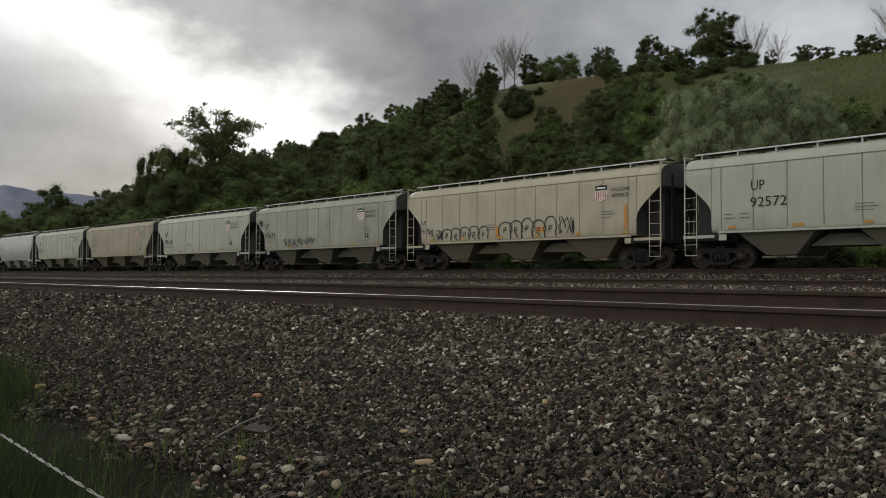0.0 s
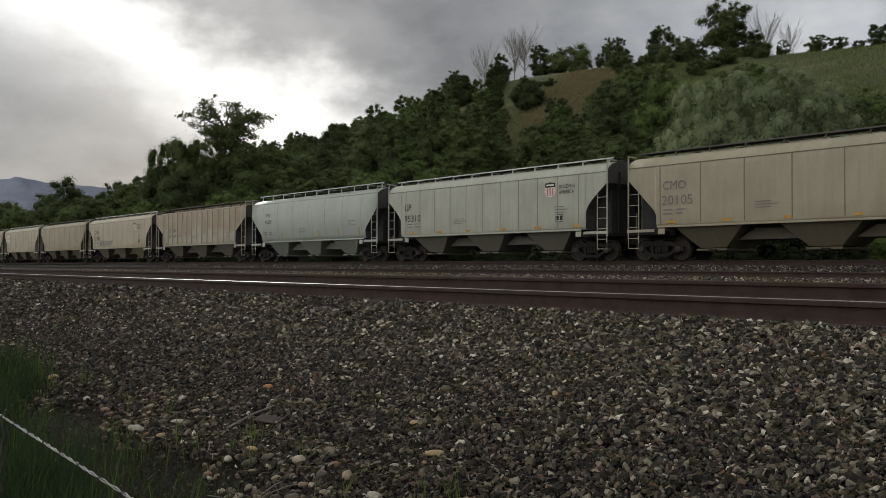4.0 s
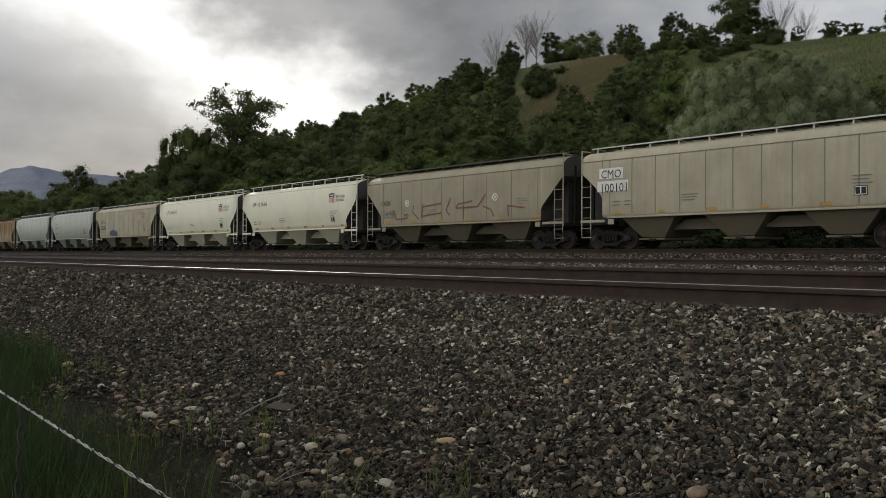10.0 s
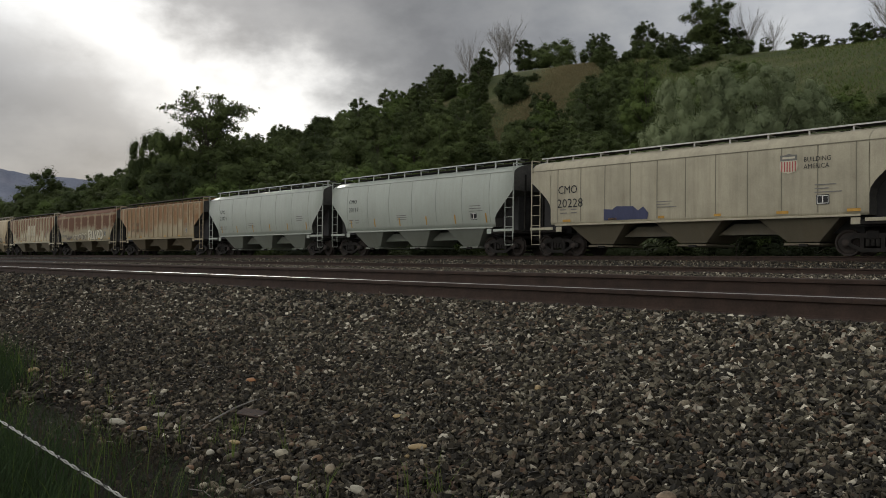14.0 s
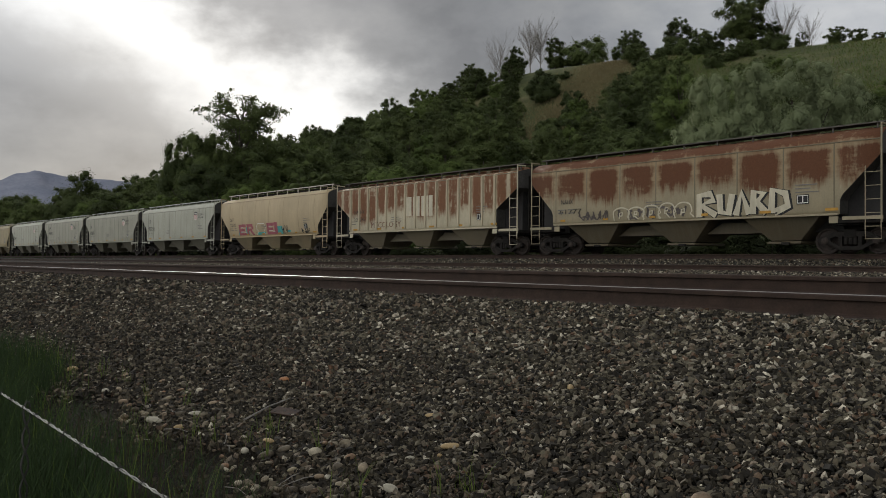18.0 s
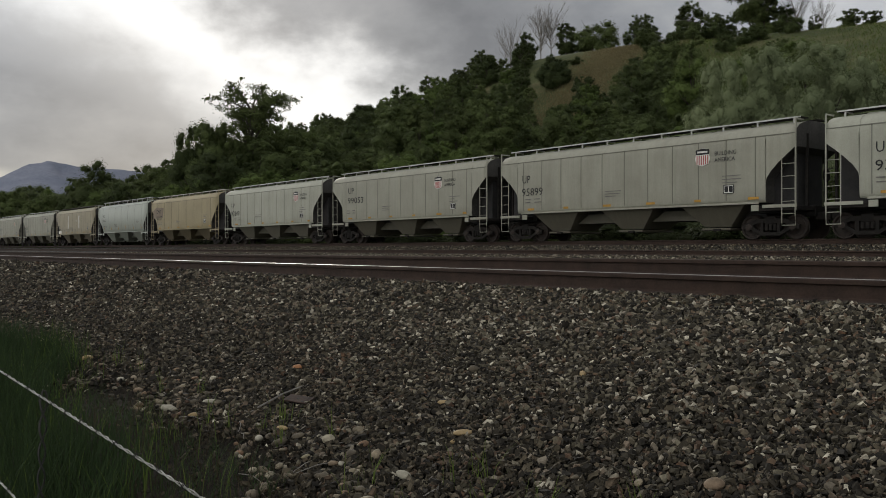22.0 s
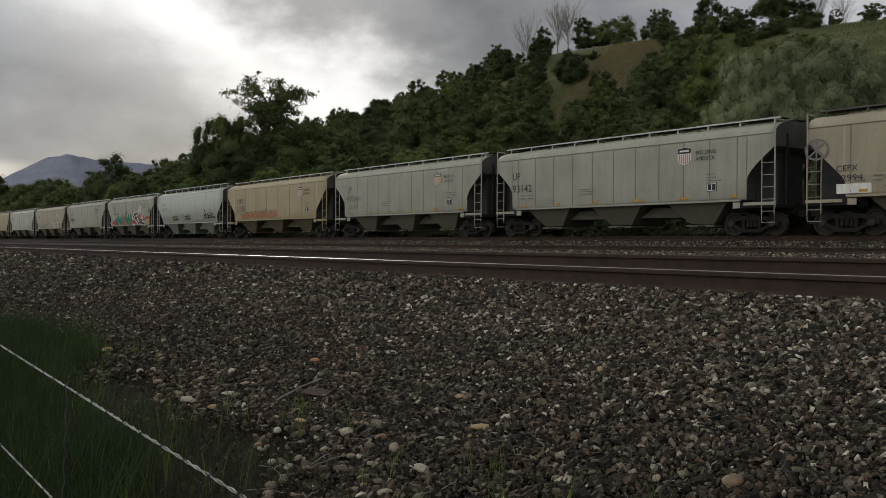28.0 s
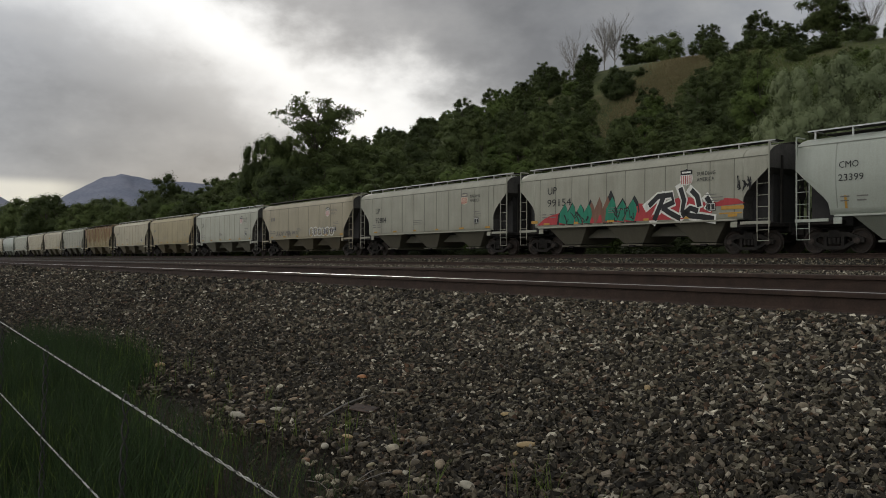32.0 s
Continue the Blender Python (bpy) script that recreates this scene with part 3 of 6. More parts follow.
def car_prototype(style, length, plain):
    """A covered hopper car at the origin, its near side towards -y. Slots of the painted parts are overridden for each car."""
    root = new("covered_hopper_car")
    profile = {"round": ROUND_SIDE, "flat": FLAT_SIDE, "ribbed": RIBBED_SIDE}[style]
    ridge = 3.87 if style == "flat" else 4.03
    a, cut = (length - 1.25) / 2, 1.45
    top = 4.63 if style == "round" else 4.50
    paint, lower = bpy.data.materials["paint_slot"], bpy.data.materials["shaded_slot"]
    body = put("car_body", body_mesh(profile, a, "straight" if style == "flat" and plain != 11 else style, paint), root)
    # side ribs or weld seams
    count = {"flat": plain, "round": 7 if plain else 0, "ribbed": 15}[style]
    for k in range(count):
        x = -a + cut + 0.15 + (2 * a - 2 * cut - 0.3) * k / (count - 1)
        for side in (-1,):
            if style == "ribbed":
                me = SHARED.setdefault(("rib", side), boxes_mesh("side_rib", [(-0.055, 0.055, min(side * 1.515, side * 1.60), max(side * 1.515, side * 1.60), 1.50, 4.02)], paint, 0.015))
                nm = "side_rib"
            else:
                key = ("seam", style, side)
                if key not in SHARED:
                    bm = bmesh.new()
                    pts = [p for p in profile if 1.4 < p[1] < ridge + 0.03]
                    rows = [[bm.verts.new((dx, side * (y + dy), z)) for dx, dy in ((-0.024, 0.0), (-0.009, 0.012), (0.009, 0.012), (0.024, 0.0))] for y, z in pts]
                    for r0, r1 in zip(rows, rows[1:]):
                        for i in range(3):
                            bm.faces.new((r0[i], r0[i + 1], r1[i + 1], r1[i]))
                    SHARED[key] = finish("weld_seam", bm, bpy.data.materials["seam_slot"])
                me, nm = SHARED[key], "weld_seam"
            put(nm, me, root, "", pose(x, 0, 0))
    if count:
        xs = [-a + cut + 0.15 + (2 * a - 2 * cut - 0.3) * k / (count - 1) for k in range(count)]
        deep = 0.07 if style == "ribbed" else 0.02
        put("far_side_ribs", boxes_mesh("far_side_ribs", [(x - 0.04, x + 0.04, side_y(profile, 2.0) - 0.03, side_y(profile, 2.0) + deep, 1.45, 3.7) for x in xs], paint), root)["kind"] = "stuff"
    # sills, and an eave strip whose darker paint stands for the shadow line there
    yb = profile[0][0]
    sill = boxes_mesh("side_sill", [(-a + 1.46, a - 1.46, -0.035, 0.035, -0.05, 0.025)], bpy.data.materials["sill_slot"], 0.01)
    eave = boxes_mesh("eave_strip", [(-a, a, -0.020, 0.020, -0.018, 0.018)], bpy.data.materials["seam_slot"], 0.006)
    for side in (-1, 1):
        put("side_sill", sill, root, "", pose(0, side * (yb + 0.03), 1.38))
        put("eave_strip", eave, root, "", pose(0, side * (side_y(profile, ridge) + 0.004), ridge))
    # roof walk with brackets, hatches
    walkway = boxes_mesh("running_board", [(-a + 0.12, a - 0.12, -0.30, 0.30, 0.0, 0.04)], DARK, 0.008)
    walk_edge = boxes_mesh("walk_edge", [(-a + 0.12, a - 0.12, -0.335, -0.302, -0.01, 0.045)], bpy.data.materials["rail_slot"], 0.006)
    bracket = SHARED.setdefault("bracket", boxes_mesh("walk_bracket", [(-0.028, 0.028, -0.29, -0.24, -0.34, 0.0), (-0.02, 0.02, -0.24, 0.28, -0.04, 0.0)], bpy.data.materials["rail_slot"]))
    for side in (-1, 1):
        board = put("running_board", walkway, root, "dark steel grating walk along the roof", pose(0, side * 0.62, top))
        put("walk_edge", walk_edge, board, "", pose(0, 0, 0, 0, 0, 0 if side < 0 else 180))
    k = int(2 * a / 1.5)
    for i in range(k + 1):
        put("walk_bracket", bracket, root, "", pose(-a + 0.4 + (2 * a - 0.8) * i / k, -0.62, top))
    for i in range(8):
        put("roof_hatch", SHARED.setdefault("hatch", boxes_mesh("roof_hatch", [(-0.75, 0.75, -0.26, 0.26, 4.26, 4.46)], paint, 0.03)), root, "", pose(-a + 1.6 + (2 * a - 3.2) * i / 7, 0, 0))
    # hoppers
    w = (2 * a - 2 * cut) / 3
    for k in (-1, 0, 1):
        h = put("hopper", hopper_mesh(k * w, w * 0.70, lower), root, "discharge hopper with a sliding outlet gate, paint darkened for the shade under the car")
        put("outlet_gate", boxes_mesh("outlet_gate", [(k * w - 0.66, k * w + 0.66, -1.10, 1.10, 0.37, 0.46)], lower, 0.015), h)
        put("gate_crank", boxes_mesh("gate_crank", [(k * w - 0.05, k * w + 0.25, -1.22, -1.10, 0.33, 0.43)], DARK, 0.01), h)
    for k in (-0.5, 0.5):
        bm = bmesh.new()
        q = [[bm.verts.new((k * w + x, y, z)) for x, z in ((-1.25, 0.80), (1.25, 0.80), (0.55, 1.22), (-0.55, 1.22))] for y in (-0.75, 0.75)]
        bm.faces.new(q[0])
        bm.faces.new(q[1])
        for j in range(4):
            bm.faces.new((q[0][j], q[0][(j + 1) % 4], q[1][(j + 1) % 4], q[1][j]))
        put("slope_sheet", finish("slope_sheet", bm, lower), root, "slope sheet between the hoppers, paint darkened for the shade under the car")
    # added black filler in place of the shade in the hopper gaps
    put("underframe", boxes_mesh("underframe", [(-a + 1.7, a - 1.7, -0.55, 0.55, 0.80, 1.40), (-a + 1.5, a - 1.5, -1.35, 1.35, 1.34, 1.40)], BLACK, 0.01), root, "black box standing in for the shade between the hoppers")
    put("centre_sill", boxes_mesh("centre_sill", [(-a - 0.1, a + 0.1, -0.28, 0.28, 0.85, 1.25)], DARK, 0.02), root)
    # ends
    for e in (-1, 1):
        # box fills the open end, its black stands for shade under the slope
        put("end_plate", boxes_mesh("end_plate", [(min(e * (a - 1.9), e * (a - 0.25)), max(e * (a - 1.9), e * (a - 0.25)), -0.9, 0.9, 1.0, 3.2)], BLACK, 0.02), root, "end bulkhead box, near-black for the shade under the slope sheet")
        put("end_platform", boxes_mesh("end_platform", [(min(e * (a - 1.6), e * (a + 0.05)), max(e * (a - 1.6), e * (a + 0.05)), -1.5, 1.5, 1.05, 1.22)], DARK, 0.02), root)
        put("end_post", boxes_mesh("end_post", [(e * a - 0.05, e * a + 0.05, -0.75, -0.65, 1.2, 3.9), (e * a - 0.05, e * a + 0.05, 0.65, 0.75, 1.2, 3.9)], DARK, 0.01), root)
        put("coupler", boxes_mesh("coupler", [(min(e * a, e * (length / 2 + 0.02)), max(e * a, e * (length / 2 + 0.02)), -0.13, 0.13, 0.72, 1.0), (e * length / 2 - 0.14, e * length / 2 + 0.02, -0.22, 0.22, 0.70, 1.02)], DARK, 0.03), root)
        for side in (-1, 1):
            lad = SHARED.setdefault("ladder", ladder_mesh(bpy.data.materials["sill_slot"]))
            put("ladder", lad, root, "", pose(e * a - (0.54 if e > 0 else -0.02), side * 1.53, 0))
            put("corner_rail", SHARED.setdefault(("corner_rail", side), boxes_mesh("corner_rail", [(-0.026, 0.026, min(side * 1.49, side * 1.54), max(side * 1.49, side * 1.54), 1.05, 4.36), (-0.026, 0.026, min(side * 0.95, side * 1.54), max(side * 0.95, side * 1.54), 4.36, 4.41)], bpy.data.materials["sill_slot"], 0.006)), root, "", pose(e * (a - 0.01), 0, 0))
            put("end_sill", SHARED.setdefault(("end_sill", e, side), boxes_mesh("end_sill", [(min(0, -e * 1.35), max(0, -e * 1.35), min(side * 1.50, side * 1.55), max(side * 1.50, side * 1.55), 1.16, 1.28)], bpy.data.materials["sill_slot"], 0.006)), root, "", pose(e * (a + 0.04), 0, 0))
        put("corner_grab", SHARED.setdefault(("grab", e), boxes_mesh("corner_grab", [(min(e * 0.0, e * 0.32), max(e * 0.0, e * 0.32), -1.51, -1.46, 1.06, 1.30)], bpy.data.materials["sill_slot"], 0.01)), root, "", pose(e * (a - cut - 0.35), 0, 0))
        # truck
        tx = e * (a - 1.25)
        truck = put("truck", BOLSTER_MESH, root, "dark cast steel truck with two axles", pose(tx, 0, 0))
        for side in (-1, 1):
            put("side_frame", SIDE_FRAME, truck, "", pose(0, side * 1.02, 0))
            put("spring_nest", SPRING_MESH, truck, "", pose(0, side * 1.02, 0.02))
        for ax in (-0.889, 0.889):
            put("axle", AXLE_MESH, truck, "", pose(ax, 0, 0.457))
            for side in (-1, 1):
                put("wheel", WHEEL_MESH, truck, "", pose(ax, side * 0.78, 0.457, 0, 0, 0 if side < 0 else 180))
                put("bearing_cap", CAP_MESH, truck, "", pose(ax, side * 1.02, 0.457, 0, 0, 0 if side < 0 else 180))
    brake = lathe_y("brake_wheel", [(0.26, -0.02), (0.28, 0.0), (0.26, 0.02), (0.23, 0.0)], DARK, 16)
    put("brake_wheel", brake, root, "", pose(a + 0.12, 0.5, 2.4, 0, 0, 90))
    return root


SHARED = {}
for slot in ("paint_slot", "shaded_slot", "sill_slot", "seam_slot", "rail_slot"):
    material(slot)

# gaps between cars, metres along the train at the start
GAPS = [-2.0, -19.3, -36.7, -53.3, -70.0, -87.4, -104.1, -120.3, -137.5, -155.0, -171.6, -187.8, -204.5, -220.8, -236.5, -254.0, -270.1, -286.2, -303.5, -320.7, -337.9, -354.9, -371.8,
        -388.4, -404.7, -421.2, -437.3, -453.5, -470.4, -487.3, -503.6, -521.0, -537.6, -554.0, -571.2, -588.8, -606.0, -622.7, -640.0, -657.5, -674.5, -691.8, -709.6, -727.0, -744.0, -761.0, -778.0]
WHITE, PALE, GREY, BEIGE, TAN, MINT, DULL, STRAW = (0.72, 0.695, 0.53), (0.40, 0.40, 0.325), (0.335, 0.328, 0.262), (0.42, 0.376, 0.27), (0.355, 0.298, 0.178), (0.355, 0.378, 0.322), (0.34, 0.30, 0.21), (0.34, 0.29, 0.19)
CARS = [  # style, colour, rust, grime, label colour words
    ("flat", PALE, 0.05, 0.4, "pale grey"), ("flat", BEIGE, 0.08, 0.4, "beige"), ("flat", GREY, 0.10, 0.6, "dirty grey"), ("flat", PALE, 0.05, 0.4, "pale grey"),
    ("flat", DULL, 0.10, 0.5, "dull beige"), ("flat", PALE, 0.08, 0.5, "pale grey"), ("round", MINT, 0.04, 0.3, "mint grey"), ("ribbed", BEIGE, 0.30, 0.5, "rust-streaked beige"),
    ("flat", BEIGE, 0.06, 0.4, "pale beige"), ("flat", DULL, 0.12, 0.6, "grimy beige"), ("flat", BEIGE, 0.10, 0.5, "beige"), ("flat", DULL, 0.15, 0.6, "brownish beige"),
    ("round", WHITE, 0.02, 0.2, "clean cream white"), ("round", WHITE, 0.02, 0.2, "clean cream white"), ("flat", BEIGE, 0.10, 0.7, "dirty beige"), ("round", MINT, 0.03, 0.3, "mint grey"),
    ("round", MINT, 0.03, 0.3, "mint grey"), ("ribbed", TAN, 0.56, 0.6, "rusty tan"), ("flat", STRAW, 1.0, 0.6, "heavily rusted cream-grey"), ("ribbed", BEIGE, 0.52, 0.5, "rust-stained cream"),
    ("round", TAN, 0.10, 0.4, "tan"), ("flat", PALE, 0.05, 0.4, "pale grey"), ("flat", GREY, 0.06, 0.5, "grey"), ("flat", GREY, 0.06, 0.4, "grey"),
    ("flat", PALE, 0.05, 0.4, "pale grey"), ("flat", TAN, 0.12, 0.5, "tan"), ("round", MINT, 0.03, 0.3, "mint white"), ("flat", DULL, 0.12, 0.5, "dull beige"),
    ("flat", GREY, 0.06, 0.5, "grey"), ("flat", GREY, 0.06, 0.5, "grey"), ("flat", TAN, 0.08, 0.4, "tan"), ("round", MINT, 0.03, 0.3, "mint grey"),
    ("flat", GREY, 0.05, 0.5, "grey"), ("flat", GREY, 0.08, 0.5, "grey"), ("flat", DULL, 0.08, 0.4, "beige grey"), ("flat", PALE, 0.05, 0.4, "pale"),
    ("flat", TAN, 0.10, 0.5, "tan"), ("flat", BEIGE, 0.06, 0.4, "beige"), ("ribbed", TAN, 0.50, 0.5, "rusty tan"), ("flat", GREY, 0.06, 0.5, "grey"),
    ("flat", BEIGE, 0.08, 0.4, "beige"), ("flat", BEIGE, 0.08, 0.4, "beige"), ("flat", PALE, 0.05, 0.4, "pale grey"), ("round", MINT, 0.04, 0.3, "mint grey"), ("flat", BEIGE, 0.08, 0.4, "beige"), ("flat", GREY, 0.06, 0.4, "grey")]
PROTOS = {}
TRAIN = []
for i, (style, colour, rust, grime, words) in enumerate(CARS):
    length = 16.3 if GAPS[i] - GAPS[i + 1] < 16.55 else 16.9 if GAPS[i] - GAPS[i + 1] < 17.15 else 17.5
    centre = (GAPS[i] + GAPS[i + 1]) / 2
    at = pose(centre, TRAIN_Y, RAIL_Z)
    plain = 0 if colour is WHITE else 11 if colour in (PALE, GREY, BEIGE) else 8      # side seams
    if (style, length, plain) not in PROTOS:
        PROTOS[style, length, plain] = car_prototype(style, length, plain)
        car = PROTOS[style, length, plain]
        car.matrix_basis = at
    else:
        car = copy_thing(PROTOS[style, length, plain], at)
    colour = {7: (0.40, 0.368, 0.285), 17: (0.38, 0.31, 0.20), 19: (0.52, 0.465, 0.335), 20: (0.46, 0.365, 0.225)}.get(i, colour)
    pattern = "" if i not in (7, 17, 18, 19, 38) else "streaks" if style == "ribbed" else "panels"
    pitch = (length - 1.25 - 2.9 - 0.3) / (14 if style == "ribbed" else 7)
    orange = {7: (0.17, 0.068, 0.020), 17: (0.150, 0.060, 0.018), 18: (0.074, 0.025, 0.011)}.get(i, (0.105, 0.036, 0.013))
    paint = car_paint("paint", colour, rust, grime, i * 1.37, orange, pattern, pitch, {7: 0.30, 17: 0.70}.get(i, 0.9))
    # grimy body colour, darkened and browned for the shade under the car
    lower = car_paint("shaded_paint", tuple(k * c for k, c in zip((0.50, 0.50, 0.48) if style == "round" else (0.30, 0.28, 0.255), colour)), min(rust * 0.6, 0.2), min(1.0, grime + 0.3), i * 2.1)
    trim = car_paint("trim_paint", tuple(min(0.8, 0.97 * c) for c in colour), min(rust * 0.5, 0.2), grime, i * 0.7)
    old = colour in (DULL, STRAW, TAN) or rust >= 0.3
    rails = car_paint("rail_paint", (0.075, 0.068, 0.058) if old and i not in (20, 25, 30, 36) else tuple(0.45 * c + 0.40 for c in colour), 0.1, 0.5, i * 0.6)
    seam = car_paint("seam_paint", tuple((0.72 if style == "round" else 0.52) * c for c in colour), min(rust, 0.2), grime, i * 0.9)
    table = {"paint_slot": paint, "shaded_slot": lower, "sill_slot": trim, "seam_slot": seam, "rail_slot": rails}
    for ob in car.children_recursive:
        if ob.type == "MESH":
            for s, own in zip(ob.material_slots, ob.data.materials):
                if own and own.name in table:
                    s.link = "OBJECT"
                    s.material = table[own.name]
    tagged(car, f"{words} covered hopper car of a moving freight train", "freight car", "covered hopper cars of the train")
    TRAIN.append((car, centre))


# ---------------------------------------------------------------- trees
def lump_shape():
    bm = bmesh.new()
    bmesh.ops.create_icosphere(bm, subdivisions=2, radius=1.0)
    v = np.array([p.co[:] for p in bm.verts])
    f = np.array([[p.index for p in q.verts] for q in bm.faces])
    bm.free()
    return v, f


LUMP_V, LUMP_F = lump_shape()


def crown_mesh(name, seed, height, width, base, leaf, mat, blobs=14, leaves=2600, loose=0.35, lump=(0.07, 0.19), belly=0.36, core=0.60, form=0.5):
    """A crown of leafy lumps: dense inside, clad in small leaf tufts, with gaps between and stray sprays outside."""
    rng = np.random.default_rng(seed)
    h = rng.uniform(0.0, 1.0, blobs)
    # three or four main boughs give the outline its uneven domes
    boughs = rng.uniform(0, 2 * np.pi, 4)
    th = rng.uniform(0, 2 * np.pi, blobs)
    dome = 0.80 + 0.20 * np.cos((th[:, None] - boughs[None]) * 2).max(1) * np.where(h > 0.4, 1, 0.4)
    spread = width * 0.5 * (1 - 0.9 * np.abs(h - belly) ** 1.35) * np.sqrt(rng.uniform(0.10, 0.95, blobs)) * dome
    lean = rng.normal(size=2) * 0.06 * width
    cs = np.stack([spread * np.cos(th) + lean[0] * h, spread * np.sin(th) + lean[1] * h, base + (height - base) * (0.06 + 0.88 * h)], 1)
    rs = width * rng.uniform(*lump, blobs) * (1.1 - 0.45 * h)
    pick = rng.choice(blobs, leaves, p=rs ** 2 / (rs ** 2).sum())
    d = rng.normal(size=(leaves, 3))
    d /= np.linalg.norm(d, axis=1)[:, None]
    far = 0.60 + 0.50 * rng.uniform(0, 1, leaves) + loose * rng.exponential(0.50, leaves)
    p = cs[pick] + d * (rs[pick] * far)[:, None] * np.array([1, 1, 0.85])
    out = p - np.array([0, 0, base + (height - base) * 0.35])
    out /= np.linalg.norm(out, axis=1)[:, None]
    nrm = d * form + out * 0.9 + rng.normal(size=(leaves, 3)) * 0.32 + np.array([0, 0, 0.35])
    nrm /= np.linalg.norm(nrm, axis=1)[:, None]
    a = np.cross(nrm, rng.normal(size=(leaves, 3)))
    a /= np.linalg.norm(a, axis=1)[:, None]
    b = np.cross(nrm, a)
    s = (leaf * rng.uniform(0.5, 1.35, leaves))[:, None]
    q = np.stack([p - a * s, p + b * s * 0.5, p + a * s * 0.9, p - b * s * 0.55], 1).reshape(-1, 3)
    f = np.arange(leaves * 4).reshape(-1, 4).tolist()
    n = len(LUMP_V)
    dent = 1 + 0.22 * rng.normal(size=(blobs, n, 1)).clip(-1.6, 1.6)
    inner = cs[:, None, :] + LUMP_V[None] * dent * (rs * core)[:, None, None] * np.array([1, 1, 0.85])
    f += (LUMP_F[None] + (np.arange(blobs) * n)[:, None, None] + leaves * 4).reshape(-1, 3).tolist()
    return mesh_of(name, np.vstack([q, inner.reshape(-1, 3)]), f, [mat], True)


def trunk_mesh(name, seed, height, radius, limbs, reach, mat=None, twigs=0, up=0.75):
    rng = np.random.default_rng(seed)
    bm = bmesh.new()
    pts = [(rng.normal() * 0.02 * height * (k / 5), rng.normal() * 0.02 * height * (k / 5), height * k / 5 - 0.3 * (k == 0)) for k in range(6)]
    tube(bm, pts, [radius * (1.25 if k == 0 else 1 - 0.15 * k) for k in range(6)], 7)
    for k in range(limbs):
        h = height * rng.uniform(0.25, 0.80)
        th = rng.uniform(0, 2 * np.pi)
        ln = reach * rng.uniform(0.5, 1.0)
        way = np.array([np.cos(th), np.sin(th), up + rng.uniform(-0.2, 0.5)])
        p0 = np.array([np.interp(h, [q[2] for q in pts], [q[0] for q in pts]), np.interp(h, [q[2] for q in pts], [q[1] for q in pts]), h])
        mid, end = p0 + way * ln * 0.5 + rng.normal(size=3) * 0.06 * ln, p0 + way * ln + np.array([0, 0, 0.15 * ln])
        tube(bm, [tuple(p0), tuple(mid), tuple(end)], [radius * 0.4, radius * 0.26, radius * 0.07], 5)
        for j in range(twigs):
            t = rng.uniform(0.3, 1.0)
            q0 = p0 + (end - p0) * t
            q1 = q0 + (rng.normal(size=3) * 0.5 + way * 0.5 + np.array([0, 0, 0.6])) * ln * 0.35
            tube(bm, [tuple(q0), tuple((q0 + q1) / 2 + rng.normal(size=3) * 0.03 * ln), tuple(q1)], [radius * 0.12, radius * 0.08, radius * 0.03], 3)
    return finish(name, bm, mat or BARK)


def tree_prototype(name, label, seed, height, width, base, leaf, mat, trunk_r, limbs, blobs, leaves, bark=None, **crown):
    root = new(name)
    tagged(root, label, "tree" if name != "bush" else "bush")
    put("trunk", trunk_mesh("trunk", seed, height * (0.70 if name != "silver_tree" else 0.6), trunk_r, limbs, width * (0.36 if name != "silver_tree" else 0.25), bark), root)
    put("crown", crown_mesh("crown", seed, height, width, base, leaf, mat, blobs, leaves, **crown), root)
    return root


